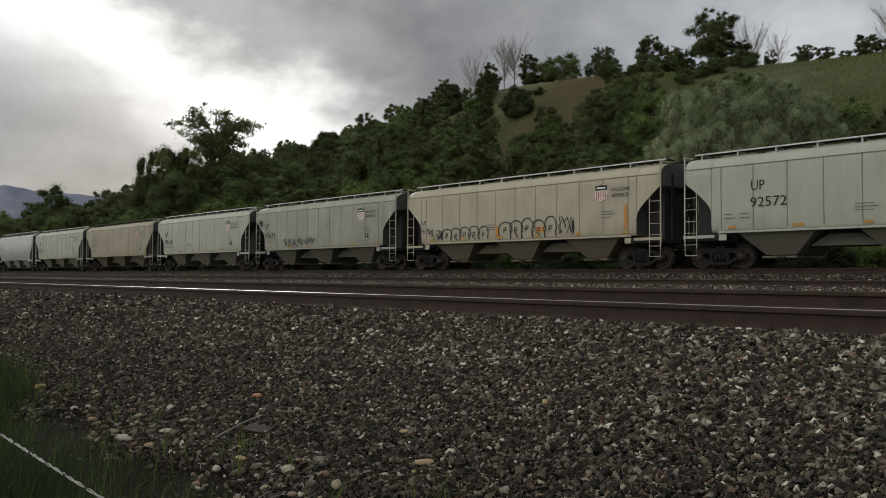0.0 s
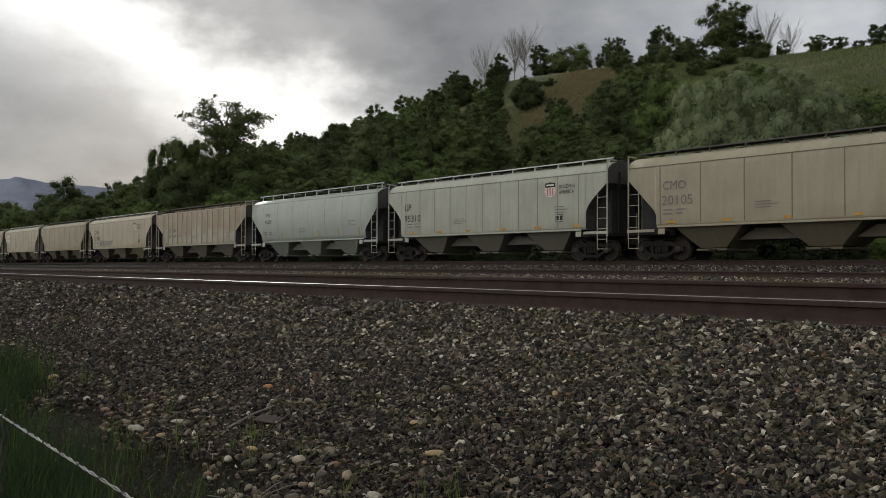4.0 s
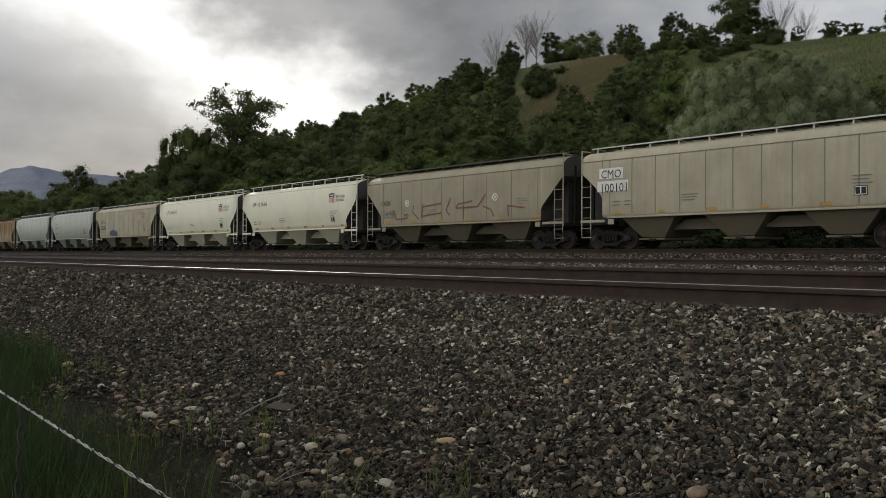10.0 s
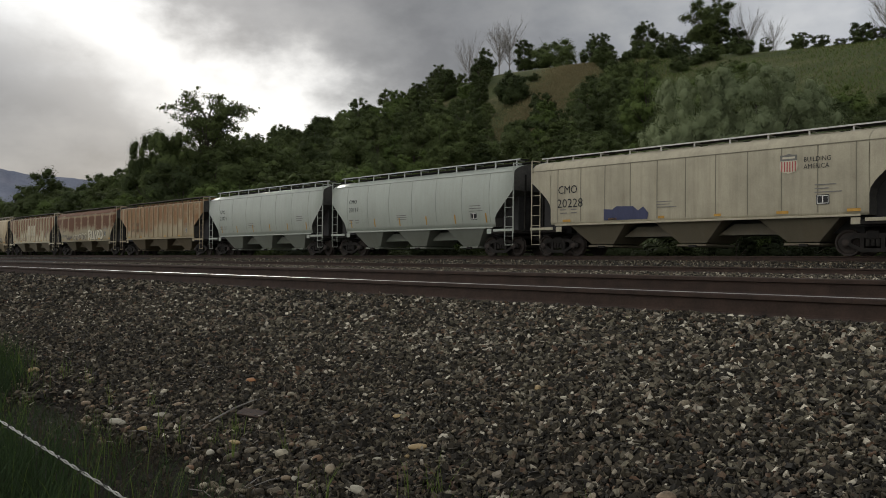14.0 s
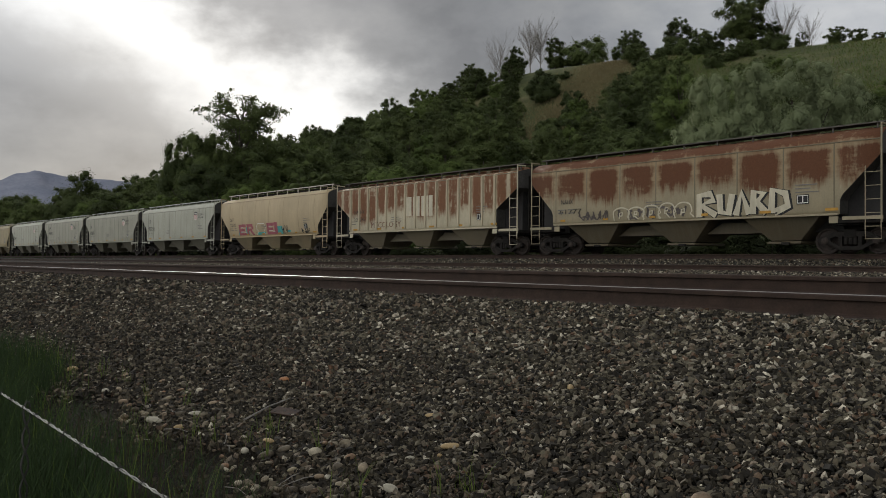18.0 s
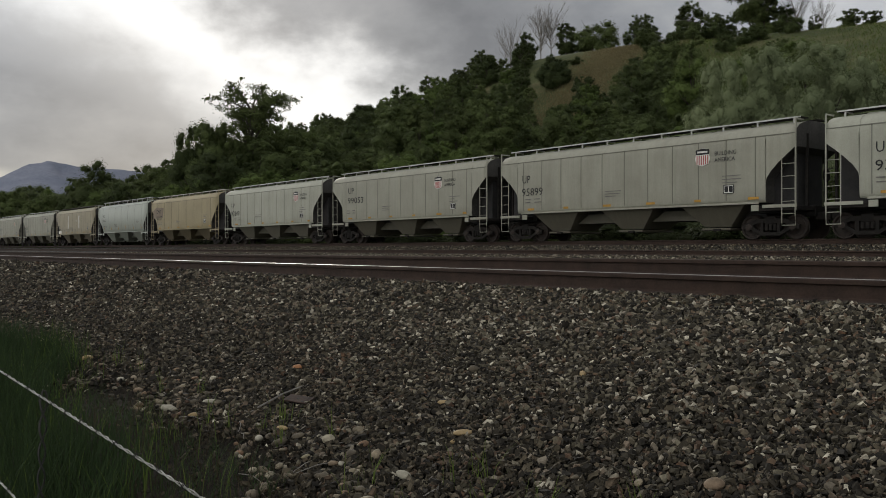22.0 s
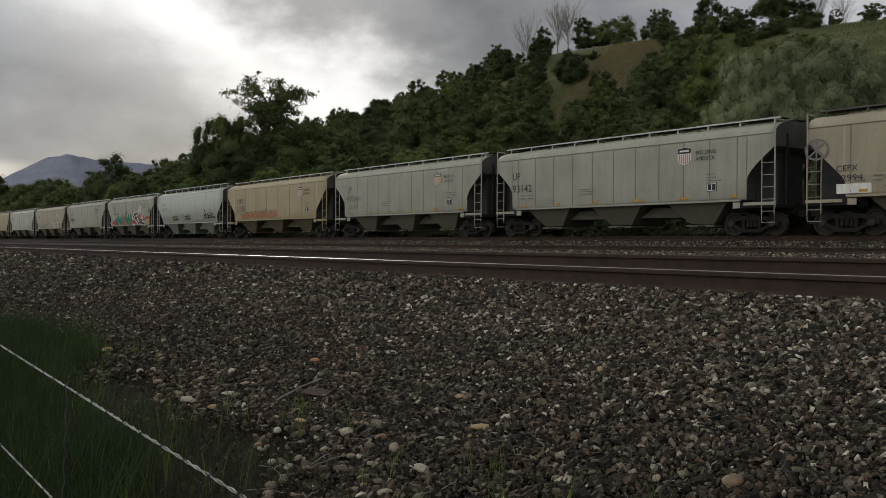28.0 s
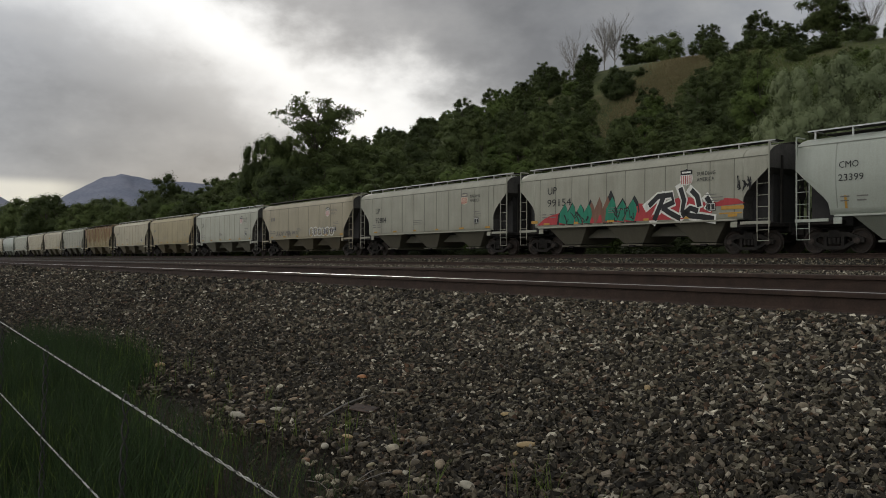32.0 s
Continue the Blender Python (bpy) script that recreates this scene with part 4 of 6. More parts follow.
def airy_prototype(seed, height, width):
    """A tall tree whose limbs fan out and carry leaf clusters at their ends, sky showing between."""
    rng = np.random.default_rng(seed)
    root = new("tall_tree")
    tagged(root, "tall tree with an airy open crown above the grove", "tree")
    bm = bmesh.new()
    fork = height * 0.62
    tube(bm, [(0, 0, -0.3), (0.1, 0, fork * 0.5), (0, 0.1, fork), (0.25, 0.1, height * 0.82)], [0.30, 0.24, 0.19, 0.06], 7)
    ends = []
    for k in range(26):
        z0 = rng.uniform(0.50, 0.80) * height
        th = rng.uniform(0, 2 * np.pi)
        ln = width * 0.5 * rng.uniform(0.35, 1.0)
        rise = rng.uniform(0.15, 0.9) * (height - z0) * 0.75
        p0, p2 = np.array([0.05, 0.05, z0]), np.array([np.cos(th) * ln, np.sin(th) * ln, z0 + rise])
        p1 = (p0 + p2) / 2 + np.array([0, 0, 0.12 * ln]) + rng.normal(size=3) * 0.15
        tube(bm, [tuple(p0), tuple(p1), tuple(p2)], [0.10, 0.065, 0.02], 5)
        for j in range(6):
            t = rng.uniform(0.45, 1.0)
            q = p0 + (p2 - p0) * t
            e = q + rng.normal(size=3) * np.array([0.7, 0.7, 0.55]) + np.array([0, 0, 0.35])
            tube(bm, [tuple(q), tuple(e)], [0.03, 0.012], 4)
            ends.append((e, rng.uniform(0.30, 0.75)))
        ends.append((p2, rng.uniform(0.4, 0.85)))
    put("trunk", finish("trunk", bm, BARK), root)
    leaves = 15000
    r = np.array([e[1] for e in ends])
    c = np.array([e[0] for e in ends])
    pick = rng.choice(len(ends), leaves, p=r ** 2 / (r ** 2).sum())
    p = c[pick] + rng.normal(size=(leaves, 3)) * (r[pick] * 0.50)[:, None] * np.array([1.15, 1.15, 0.6])
    nrm = rng.normal(size=(leaves, 3)) + np.array([0, 0, 0.4])
    a = np.cross(nrm, rng.normal(size=(leaves, 3)))
    a /= np.linalg.norm(a, axis=1)[:, None]
    b = np.cross(nrm / np.linalg.norm(nrm, axis=1)[:, None], a)
    s = (0.13 * rng.uniform(0.5, 1.3, leaves))[:, None]
    q = np.stack([p - a * s, p + b * s * 0.5, p + a * s * 0.9, p - b * s * 0.55], 1).reshape(-1, 3)
    put("crown", mesh_of("crown", q, np.arange(leaves * 4).reshape(-1, 4), [LEAF_DARK]), root)
    return root


def dead_prototype(seed, height):
    root = new("bare_tree")
    tagged(root, "leafless dead tree with pale grey branches on the hillside", "tree")
    put("trunk", trunk_mesh("trunk", seed, height * 0.8, 0.11, 30, height * 0.36, PALE_BARK, 18, 1.2), root)
    return root


KINDS = {
    "broad": [tree_prototype("broadleaf_tree", "dense dark green broadleaf tree on the hillside", 11 + k, 9.0, 8.5, 0.2, 0.115, LEAF, 0.2, 9, 90, 20000, loose=0.30, lump=(0.06, 0.15)) for k in range(4)],
    "bright": [tree_prototype("green_tree", "fresh green broadleaf tree at the foot of the hill", 31 + k, 8.0, 8.0, 0.1, 0.11, LEAF_LIGHT, 0.18, 8, 84, 19000, loose=0.30, lump=(0.06, 0.15)) for k in range(3)],
    "dark": [tree_prototype("dark_tree", "dark green tree on the hill", 41 + k, 10.0, 7.0, 0.5, 0.115, LEAF_DARK, 0.2, 9, 80, 18000, loose=0.32, lump=(0.06, 0.15)) for k in range(3)],
    "grove": [tree_prototype("broadleaf_tree", "tall dense green tree of the grove beside the railway", 21 + k, 9.0, 8.5, 0.2, 0.085, LEAF if k == 0 else LEAF_DARK, 0.2, 9, 110, 36000, loose=0.32, lump=(0.05, 0.13)) for k in range(2)],
    "tall": [airy_prototype(54, 18.5, 8.4)],
    "slim": [tree_prototype("hilltop_tree", "dark upright tree on the hilltop", 61 + k, 9.0, 5.6, 0.6, 0.14, LEAF_DARK, 0.17, 16, 90, 12000, loose=0.34, lump=(0.06, 0.14), belly=0.5) for k in range(4)],
    "tufted": [tree_prototype("hilltop_tree", "open dark tree with bare lower limbs on the hilltop", 65 + k, 9.0, 7.0, 2.6, 0.14, LEAF_DARK, 0.17, 24, 80, 9000, loose=0.45, lump=(0.05, 0.11), belly=0.6) for k in range(2)],
    "silver": [tree_prototype("silver_tree", "broad silver-green tree beside the railway", 71 + k, 9.0, 8.0, 0.2, 0.055, LEAF_SILVER, 0.2, 9, 170, 90000, loose=0.42, lump=(0.05, 0.10), core=0.62, form=1.6, belly=0.46) for k in range(2)],
    "bush": [tree_prototype("bush", "low round bush on the grassy slope", 81 + k, 3.2, 4.2, 0.1, 0.09, LEAF, 0.08, 6, 34, 6000) for k in range(3)],
    "dome": [tree_prototype("bush", "dark round dense bush on the open slope", 83, 4.0, 4.2, 0.1, 0.09, LEAF_DARK, 0.08, 6, 60, 8000, loose=0.12)],
    "shrub": [tree_prototype("bush", "bush behind the train track, tree shade put into its dark leaves", 85 + k, 2.4, 3.4, 0.1, 0.07, LEAF_SHADED, 0.05, 6, 34, 5000) for k in range(3)],
    "bare": [dead_prototype(91 + k, 9.0) for k in range(3)],
}
USED = set()
rng = random.Random(5)


def plant(kind, x, y, scale=1.0, tall=1.0, group=""):
    proto = rng.choice(KINDS[kind])
    turn = Matrix.Translation((x, y, float(ground_z(x, y)) - 0.15)) @ Matrix.Rotation(rng.uniform(0, 6.28), 4, "Z")
    if proto not in USED:
        USED.add(proto)
        ob = proto
        ob.matrix_basis = turn
    else:
        ob = copy_thing(proto, turn)
    ob.matrix_basis = turn @ Matrix.Diagonal((scale, scale, scale * tall, 1))
    if group:
        tagged(ob, group=group)
    return ob


def polar(az, dist):
    """Plan place seen from the eye at an azimuth (degrees left of +y)."""
    return -math.sin(radians(az)) * dist, math.cos(radians(az)) * dist


# woods on the lower hillside, thinning out towards the open crest
CLEARINGS = [(-108, 134, 8), (-104, 126, 8), (-101, 118, 8), (-98, 110, 7), (-94, 103, 6.5), (-90, 97, 5), (-93, 134, 9), (-86, 127, 10), (-80, 119, 9), (-75, 111, 7), (-52, 128, 15), (-46, 110, 14), (-62, 142, 14), (-38, 142, 18), (-34, 122, 14), (-43, 98, 9), (-40, 88, 7)]
spots = []
tries = 0
while len(spots) < 470 and tries < 60000:
    tries += 1
    az = rng.uniform(12, 73)
    y = rng.uniform(43, 152)
    x = -y * math.tan(radians(az))
    d = math.hypot(x, y)
    if d > 420 or x < -400:
        continue
    t = (y - 43) / 108
    top = np.interp(az, [12, 24, 28, 33, 38, 44, 50, 56, 62, 73], [0.36, 0.38, 0.52, 0.76, 0.95, 1.0, 1.0, 1.0, 1.0, 1.0])
    if rng.random() > (1.0 if t < top else 0.03):
        continue
    if any((x - a) ** 2 + (y - b) ** 2 < r * r for a, b, r in CLEARINGS):
        continue
    if 38.3 < az < 45.2 and y > np.interp(az, [38.3, 40, 42, 45.2], [112, 102, 93, 88]) or 30.5 < az < 36.3 and y > 103:      # open grass
        continue
    low = 0.62 if 38.8 < az < 45.8 and y > 70 else 1.0            # low growth below the open strip
    if any((x - a) ** 2 + (y - b) ** 2 < (3.4 + d * 0.010) ** 2 for a, b in spots):
        continue
    spots.append((x, y))
    kind = "bright" if t < 0.16 and rng.random() < 0.7 else rng.choice(["broad", "broad", "dark", "bright", "broad"])
    if t > 0.72 and az > 35 and rng.random() < 0.75:
        plant(rng.choice(["broad", "dark"]), x, y, rng.uniform(0.46, 0.74) * (1.2 if az > 51 else 1.0), rng.uniform(0.8, 1.05), "trees on the hillside")
    elif t > 0.72:
        plant("bush", x, y, rng.uniform(0.9, 1.8), rng.uniform(0.8, 1.1), "bushes on the upper slope")
    else:
        plant(kind, x, y, rng.uniform(0.55, 0.98) * (0.85 + d / 800) * (1.0 if t < 0.5 else 0.78) * (1.22 if az > 51 else 1.0) * low, rng.uniform(0.8, 1.15), "trees on the hillside")

# cottonwoods along the line, far off
for k in range(88):
    x = -104 - 5.1 * k + rng.uniform(-3, 3)
    size = np.interp(-x, [100, 160, 300, 550], [1.15, 1.36, 1.92, 2.62]) * rng.uniform(0.82, 1.06)
    plant(rng.choice(["broad", "dark", "bright", "broad"]), x, rng.uniform(37.5, 47), size, rng.uniform(0.88, 1.1), "trees beside the railway")

# the tall grove beside the line and the silver trees behind the train
for kind, az, d, s, tall in [("tall", 63.7, 112, 1.20, 1.0), ("broad", 67.0, 112, 0.90, 1.84), ("dark", 66.0, 110, 0.95, 1.75), ("dark", 64.7, 112, 0.98, 1.62), ("broad", 65.2, 106, 1.20, 1.0), ("dark", 64.3, 110, 1.22, 1.0), ("dark", 62.9, 110, 1.20, 1.0), ("broad", 61.9, 110, 1.42, 1.0), ("dark", 60.9, 113, 1.42, 1.0), ("broad", 60.2, 114, 1.22, 1.0), ("dark", 58.4, 120, 1.22, 1.0), ("broad", 56.4, 134, 1.15, 1.0), ("bright", 67.8, 104, 0.95, 1.0), ("bright", 66.0, 100, 0.8, 1.0), ("bare", 60.2, 122, 1.15, 1.0)]:
    kind = "grove" if kind in ("broad", "dark") else kind
    plant(kind, *polar(az, d), s * (1.0 if kind in ("tall", "bare") else 1.12), tall, "grove beside the railway")
for az, d, s, tall in [(27.9, 51, 1.00, 1.34), (31.6, 51, 0.78, 1.66), (33.6, 50, 0.60, 1.60), (35.3, 50, 0.54, 1.20), (25.4, 53, 0.80, 1.55), (29.9, 50, 0.62, 1.70)]:
    plant("silver", *polar(az, d), s, tall, "silver trees behind the train")
# single trees on the crest: kind, azimuth, distance, size
for kind, az, d, s, tall in [("slim", 53.7, 250, 0.42, 0.8), ("slim", 51.1, 240, 0.40, 1.35), ("tufted", 48.6, 222, 0.70, 0.85), ("bare", 46.4, 205, 0.75, 1.1), ("slim", 46.0, 205, 0.55, 0.7), ("bare", 44.4, 200, 0.88, 0.95), ("bare", 43.7, 200, 0.85, 0.95), ("slim", 42.7, 198, 0.78, 0.85), ("bush", 41.0, 196, 2.0, 0.9), ("slim", 41.6, 198, 0.7, 0.6),
                             ("tufted", 37.8, 190, 0.62, 0.95), ("slim", 37.2, 188, 0.6, 0.6), ("slim", 34.9, 187, 0.80, 1.0), ("slim", 33.5, 186, 0.62, 0.95), ("slim", 32.6, 186, 0.60, 0.90), ("tufted", 30.9, 184, 1.15, 0.95), ("slim", 30.2, 184, 0.85, 0.9), ("slim", 29.2, 184, 0.80, 0.75), ("bare", 28.4, 184, 0.75, 0.95),
                             ("slim", 27.3, 180, 0.33, 1.1), ("bare", 26.8, 180, 0.5, 1.0), ("tufted", 25.4, 178, 0.50, 0.75), ("tufted", 24.3, 178, 0.45, 0.75), ("slim", 23.0, 176, 0.40, 0.6), ("slim", 21.7, 174, 0.58, 0.8), ("slim", 20.9, 174, 0.5, 0.7), ("bare", 20.4, 174, 0.7, 1.0), ("slim", 19.6, 174, 0.6, 0.8)]:
    plant(kind, *polar(az, d), s * (1.5 if kind == "bare" else 1.45 if az < 39 else 1.3), tall * 1.0, "trees on the hilltop")

# bushes dotted over the open upper slope
for k in range(18):
    az, t = rng.uniform(30, 44), rng.uniform(0.70, 0.98)
    y = 43 + 108 * t
    plant("bush", -y * math.tan(radians(az)), y, rng.uniform(0.5, 1.3), rng.uniform(0.7, 1.0), "bushes on the upper slope")

# dark trees at the foot of the green slope
for az, d, s in ((23.4, 76, 0.60), (22.2, 72, 0.72), (24.4, 80, 0.50), (20.9, 74, 0.75), (21.6, 66, 0.70)):
    plant("dark", *polar(az, d), s, 0.95, "trees on the hillside")

# low bushes where the open strip runs out below
for x, y, s in ((-84, 90, 1.3), (-88, 93, 1.0), (-79, 88, 1.4), (-82, 84, 1.5), (-76, 92, 1.2), (-87, 86, 1.5), (-73, 86, 1.5)):
    plant("bush", x, y, s, 1.0, "bushes on the upper slope")

# two dark round bushes beside the open strip of slope
for x, y, s in ((-106.5, 111.5, 1.65), (-89.5, 101, 1.35)):
    plant("dome", x, y, s, 1.0, "bushes on the upper slope")

# bushes along the far side of the train's track, leaves darkened for tree shade
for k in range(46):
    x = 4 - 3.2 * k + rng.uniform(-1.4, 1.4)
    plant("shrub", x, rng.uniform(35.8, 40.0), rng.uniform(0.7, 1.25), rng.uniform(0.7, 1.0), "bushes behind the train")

# kinds that found no place are not kept
for protos in KINDS.values():
    for proto in protos:
        if proto not in USED:
            for ob in (*proto.children_recursive, proto):
                bpy.data.objects.remove(ob)


# mountain far beyond the line
def mountain():
    bm = bmesh.new()
    az = np.linspace(60, 100, 121)
    peak = np.interp(az, [60, 66, 72, 74.3, 75.9, 77, 78, 79.6, 81.5, 83, 88, 100], [4.4, 4.7, 5.0, 5.1, 5.4, 5.15, 4.6, 3.7, 3.0, 3.8, 4.2, 4.5])
    rows = []
    for k, (a, p) in enumerate(zip(az, peak)):
        p = p + 0.08 * noise.noise((a * 1.3, 0, 0)) + 0.05 * noise.noise((a * 5, 1, 0))
        col = []
        for j in range(9):
            t = j / 8
            d = 3300 + 900 * t
            x, y = polar(a, d)
            col.append(bm.verts.new((x, y, -5 + (4200 * math.tan(radians(p)) + 5) * t ** 0.9 * (1 + 0.10 * noise.noise((a * 3, t * 4, 3))))))
        rows.append(col)
    for r0, r1 in zip(rows, rows[1:]):
        for j in range(8):
            bm.faces.new((r0[j], r1[j], r1[j + 1], r0[j + 1]))
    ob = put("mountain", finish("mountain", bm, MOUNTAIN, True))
    tagged(ob, "bare mountain far beyond the railway, haze put into its blue-grey colour", "mountain", kind="structure")


mountain()


# ---------------------------------------------------------------- lettering and paint on the cars
def flat_paint(name, colour, rough=0.6):
    m, n, b = material(name, rough, 0, 0.3)
    at = n("ShaderNodeTexCoord").outputs["Object"]
    wear = n.grey(n.noise(n.scaled(at, (1, 1, 0.3)), 5.0, 5, 0.65), [(0.3, 0.78), (0.7, 1.12)])
    n.tree.links.new(n.mix(1.0, colour, wear, "MULTIPLY"), b.inputs[0])
    return m


INK = flat_paint("black_lettering", (0.022, 0.022, 0.022))
FADED = flat_paint("faded_lettering", (0.17, 0.16, 0.145))
RED = flat_paint("red_paint", (0.40, 0.045, 0.05))
STRIPE = flat_paint("stripe_red", (0.42, 0.10, 0.09))
GREEN = flat_paint("green_paint", (0.02, 0.20, 0.12))
BROWN = flat_paint("brown_paint", (0.19, 0.10, 0.065))
PINK = flat_paint("pink_paint", (0.34, 0.10, 0.12))
TEAL = flat_paint("teal_paint", (0.08, 0.36, 0.34))
ORANGE = flat_paint("orange_paint", (0.52, 0.23, 0.05))
RUSTY = flat_paint("rusty_orange_paint", (0.42, 0.17, 0.07))
YELLOW = flat_paint("yellow_reflector", (0.47, 0.26, 0.05))
CHALK = flat_paint("white_paint", (0.70, 0.69, 0.63))
CREAM = flat_paint("cream_paint", (0.56, 0.51, 0.38))
NAVY = flat_paint("navy_paint", (0.045, 0.05, 0.10))
VIOLET = flat_paint("violet_shade_paint", (0.12, 0.10, 0.09))
SMUDGE = flat_paint("smudge_paint", (0.225, 0.175, 0.125))
SLATE = flat_paint("slate_blue_paint", (0.10, 0.105, 0.13))


class Sign:
    """Collects thin painted shapes on the near side of one car; x to the right, z up, in the car's space."""

    def __init__(self, style, lift=0.010):
        self.profile, self.lift = (ROUND_SIDE if style == "round" else FLAT_SIDE), lift + (0.016 if style != "ribbed" else 0.0)
        self.v, self.f = [], []

    def add(self, pts, faces):
        k = len(self.v)
        self.v += [(x, -side_y(self.profile, z) - self.lift, z) for x, z in pts]
        self.f += [[i + k for i in q] for q in faces]

    def bar(self, x0, x1, z0, z1):
        n = max(1, int((z1 - z0) / 0.35))
        pts = [(x, z0 + (z1 - z0) * i / n) for i in range(n + 1) for x in (x0, x1)]
        self.add(pts, [[2 * i, 2 * i + 1, 2 * i + 3, 2 * i + 2] for i in range(n)])
        return self

    def shape(self, pts):
        self.add(pts, [list(range(len(pts)))])
        return self

    def stroke(self, pts, w, closed=False):
        """A painted line of width w."""
        p = np.array(pts, float)
        if closed:
            p = np.vstack([p, p[:1]])
        d = np.gradient(p, axis=0)
        d /= np.maximum(np.linalg.norm(d, axis=1), 1e-6)[:, None]
        nrm = np.stack([-d[:, 1], d[:, 0]], 1) * w / 2
        q = np.empty((2 * len(p), 2))
        q[0::2], q[1::2] = p - nrm, p + nrm
        self.add([tuple(a) for a in q], [[2 * i, 2 * i + 1, 2 * i + 3, 2 * i + 2] for i in range(len(p) - 1)])
        return self

    def put(self, name, mat, car, label):
        if self.v:
            ob = put(name, mesh_of(name, self.v, self.f, [mat]), car, label)
            if name == "graffiti":
                tagged(ob, kind="stuff")
            return ob


def words_mesh(text, size, mat):
    cu = bpy.data.curves.new("lettering", "FONT")
    cu.body, cu.size, cu.resolution_u = text, size, 2
    tmp = bpy.data.objects.new("lettering", cu)
    scene.collection.objects.link(tmp)
    bpy.context.view_layer.update()
    me = bpy.data.meshes.new_from_object(tmp.evaluated_get(bpy.context.evaluated_depsgraph_get()))
    bpy.data.objects.remove(tmp)
    bpy.data.curves.remove(cu)
    me.name = "lettering"
    me.materials.clear()
    me.materials.append(mat)
    return me


def lettering(car, style, text, x, z, size, wide=None, mat=None):
    """Words on the near side; wide: their width in metres."""
    me = words_mesh(text, size / 0.72, mat or INK)
    w = max(v.co.x for v in me.vertices) or 1.0
    prof = ROUND_SIDE if style == "round" else FLAT_SIDE
    k = (wide / w) if wide else 1.0
    for v in me.vertices:
        zz = z + v.co.y
        v.co = (x + v.co.x * k, -side_y(prof, zz) - (0.024 if style != "ribbed" else 0.008), zz)
    put("lettering", me, car, "black stencilled lettering")


def initials(car, style, x, z, size, count, mat=None):
    """Owner's mark, as plain blocks."""
    s = Sign(style)
    for k in range(count):
        s.bar(x + k * size * 0.95, x + k * size * 0.95 + size * 0.62, z, z + size)
    s.put("owner_mark", mat or INK, car, "owner's mark as dark blocks")


def shield(car, style, x, z, w=0.68, h=0.72, faded=False):
    """Company emblem as a plain striped shield."""
    def out(f):
        return [(x + w * a, z + h * b * f) for a, b in ((0.08, 0.12), (0.5, 0.0), (0.92, 0.12), (1.0, 0.42), (0.93, 0.74), (0.98, 0.92), (0.72, 0.93), (0.5, 1.0), (0.28, 0.93), (0.02, 0.92), (0.07, 0.74), (0.0, 0.42))]
    s = Sign(style, 0.008)
    s.shape(out(1.0))
    s.put("emblem_field", CHALK if not faded else CREAM, car, "white shield-shaped emblem")
    s = Sign(style, 0.012)
    for k in range(6):
        s.bar(x + w * (0.10 + 0.145 * k), x + w * (0.17 + 0.145 * k), z + h * (0.12 - 0.02 * min(k, 5 - k)), z + h * 0.60)
    s.put("emblem_stripes", STRIPE, car, "red stripes of the emblem")
    s = Sign(style, 0.012)
    s.shape([(x + w * a, z + h * b) for a, b in ((0.06, 0.64), (0.94, 0.64), (0.97, 0.92), (0.72, 0.93), (0.5, 0.99), (0.28, 0.93), (0.03, 0.92))])
    s.put("emblem_top", INK if not faded else FADED, car, "dark top of the emblem")
    s = Sign(style, 0.016)
    s.bar(x + w * 0.16, x + w * 0.84, z + h * 0.74, z + h * 0.84)
    s.put("emblem_band", CHALK if not faded else CREAM, car, "pale band of the emblem")


def small_print(car, style, i, a):
    """Unreadable data panels as small bars, reflector patches and the test box."""
    r = random.Random(100 + i)
    s = Sign(style)
    for k in range(2):
        for j in range(2):
            s.bar(-a + 1.75 + 0.62 * j, -a + 1.75 + 0.62 * j + r.uniform(0.30, 0.46), 2.02 - 0.15 * k, 2.065 - 0.15 * k)
    for k in range(3):
        s.bar(a - 3.0, a - 3.0 + r.uniform(0.4, 0.95), 2.45 - 0.13 * k, 2.485 - 0.13 * k)
    x = r.uniform(-2.4, -0.8)
    for k in range(3):
        s.bar(x, x + r.uniform(0.6, 1.0), 2.16 - 0.11 * k, 2.19 - 0.11 * k)
    tagged(s.put("data_panel", FADED, car, "rows of unreadable data lettering"), kind="stuff")
    for k in range(6):
        x = -a + 1.9 + (2 * a - 3.8) * k / 5
        s = Sign(style)
        if style == "round" and i not in (12, 13, 20):
            s.bar(x, x + 0.09, 1.62, 2.08)
        else:
            s.bar(x, x + r.choice((0.30, 0.45)), 1.50, 1.60)
        s.put("reflector", YELLOW, car, "orange-yellow reflector patch")
    if i % 5 != 1:
        s = Sign(style)
        x = a - 2.95
        s.bar(x, x + 0.46, 1.78, 2.12)
        s.put("test_box", INK, car, "black test panel")
        s = Sign(style, 0.014)
        s.stroke([(x + 0.04, 1.82), (x + 0.42, 1.82), (x + 0.42, 2.08), (x + 0.04, 2.08)], 0.03, True)
        s.bar(x + 0.21, x + 0.25, 1.84, 2.06)
        s.put("test_box_lines", CHALK, car, "white lines of the test panel")


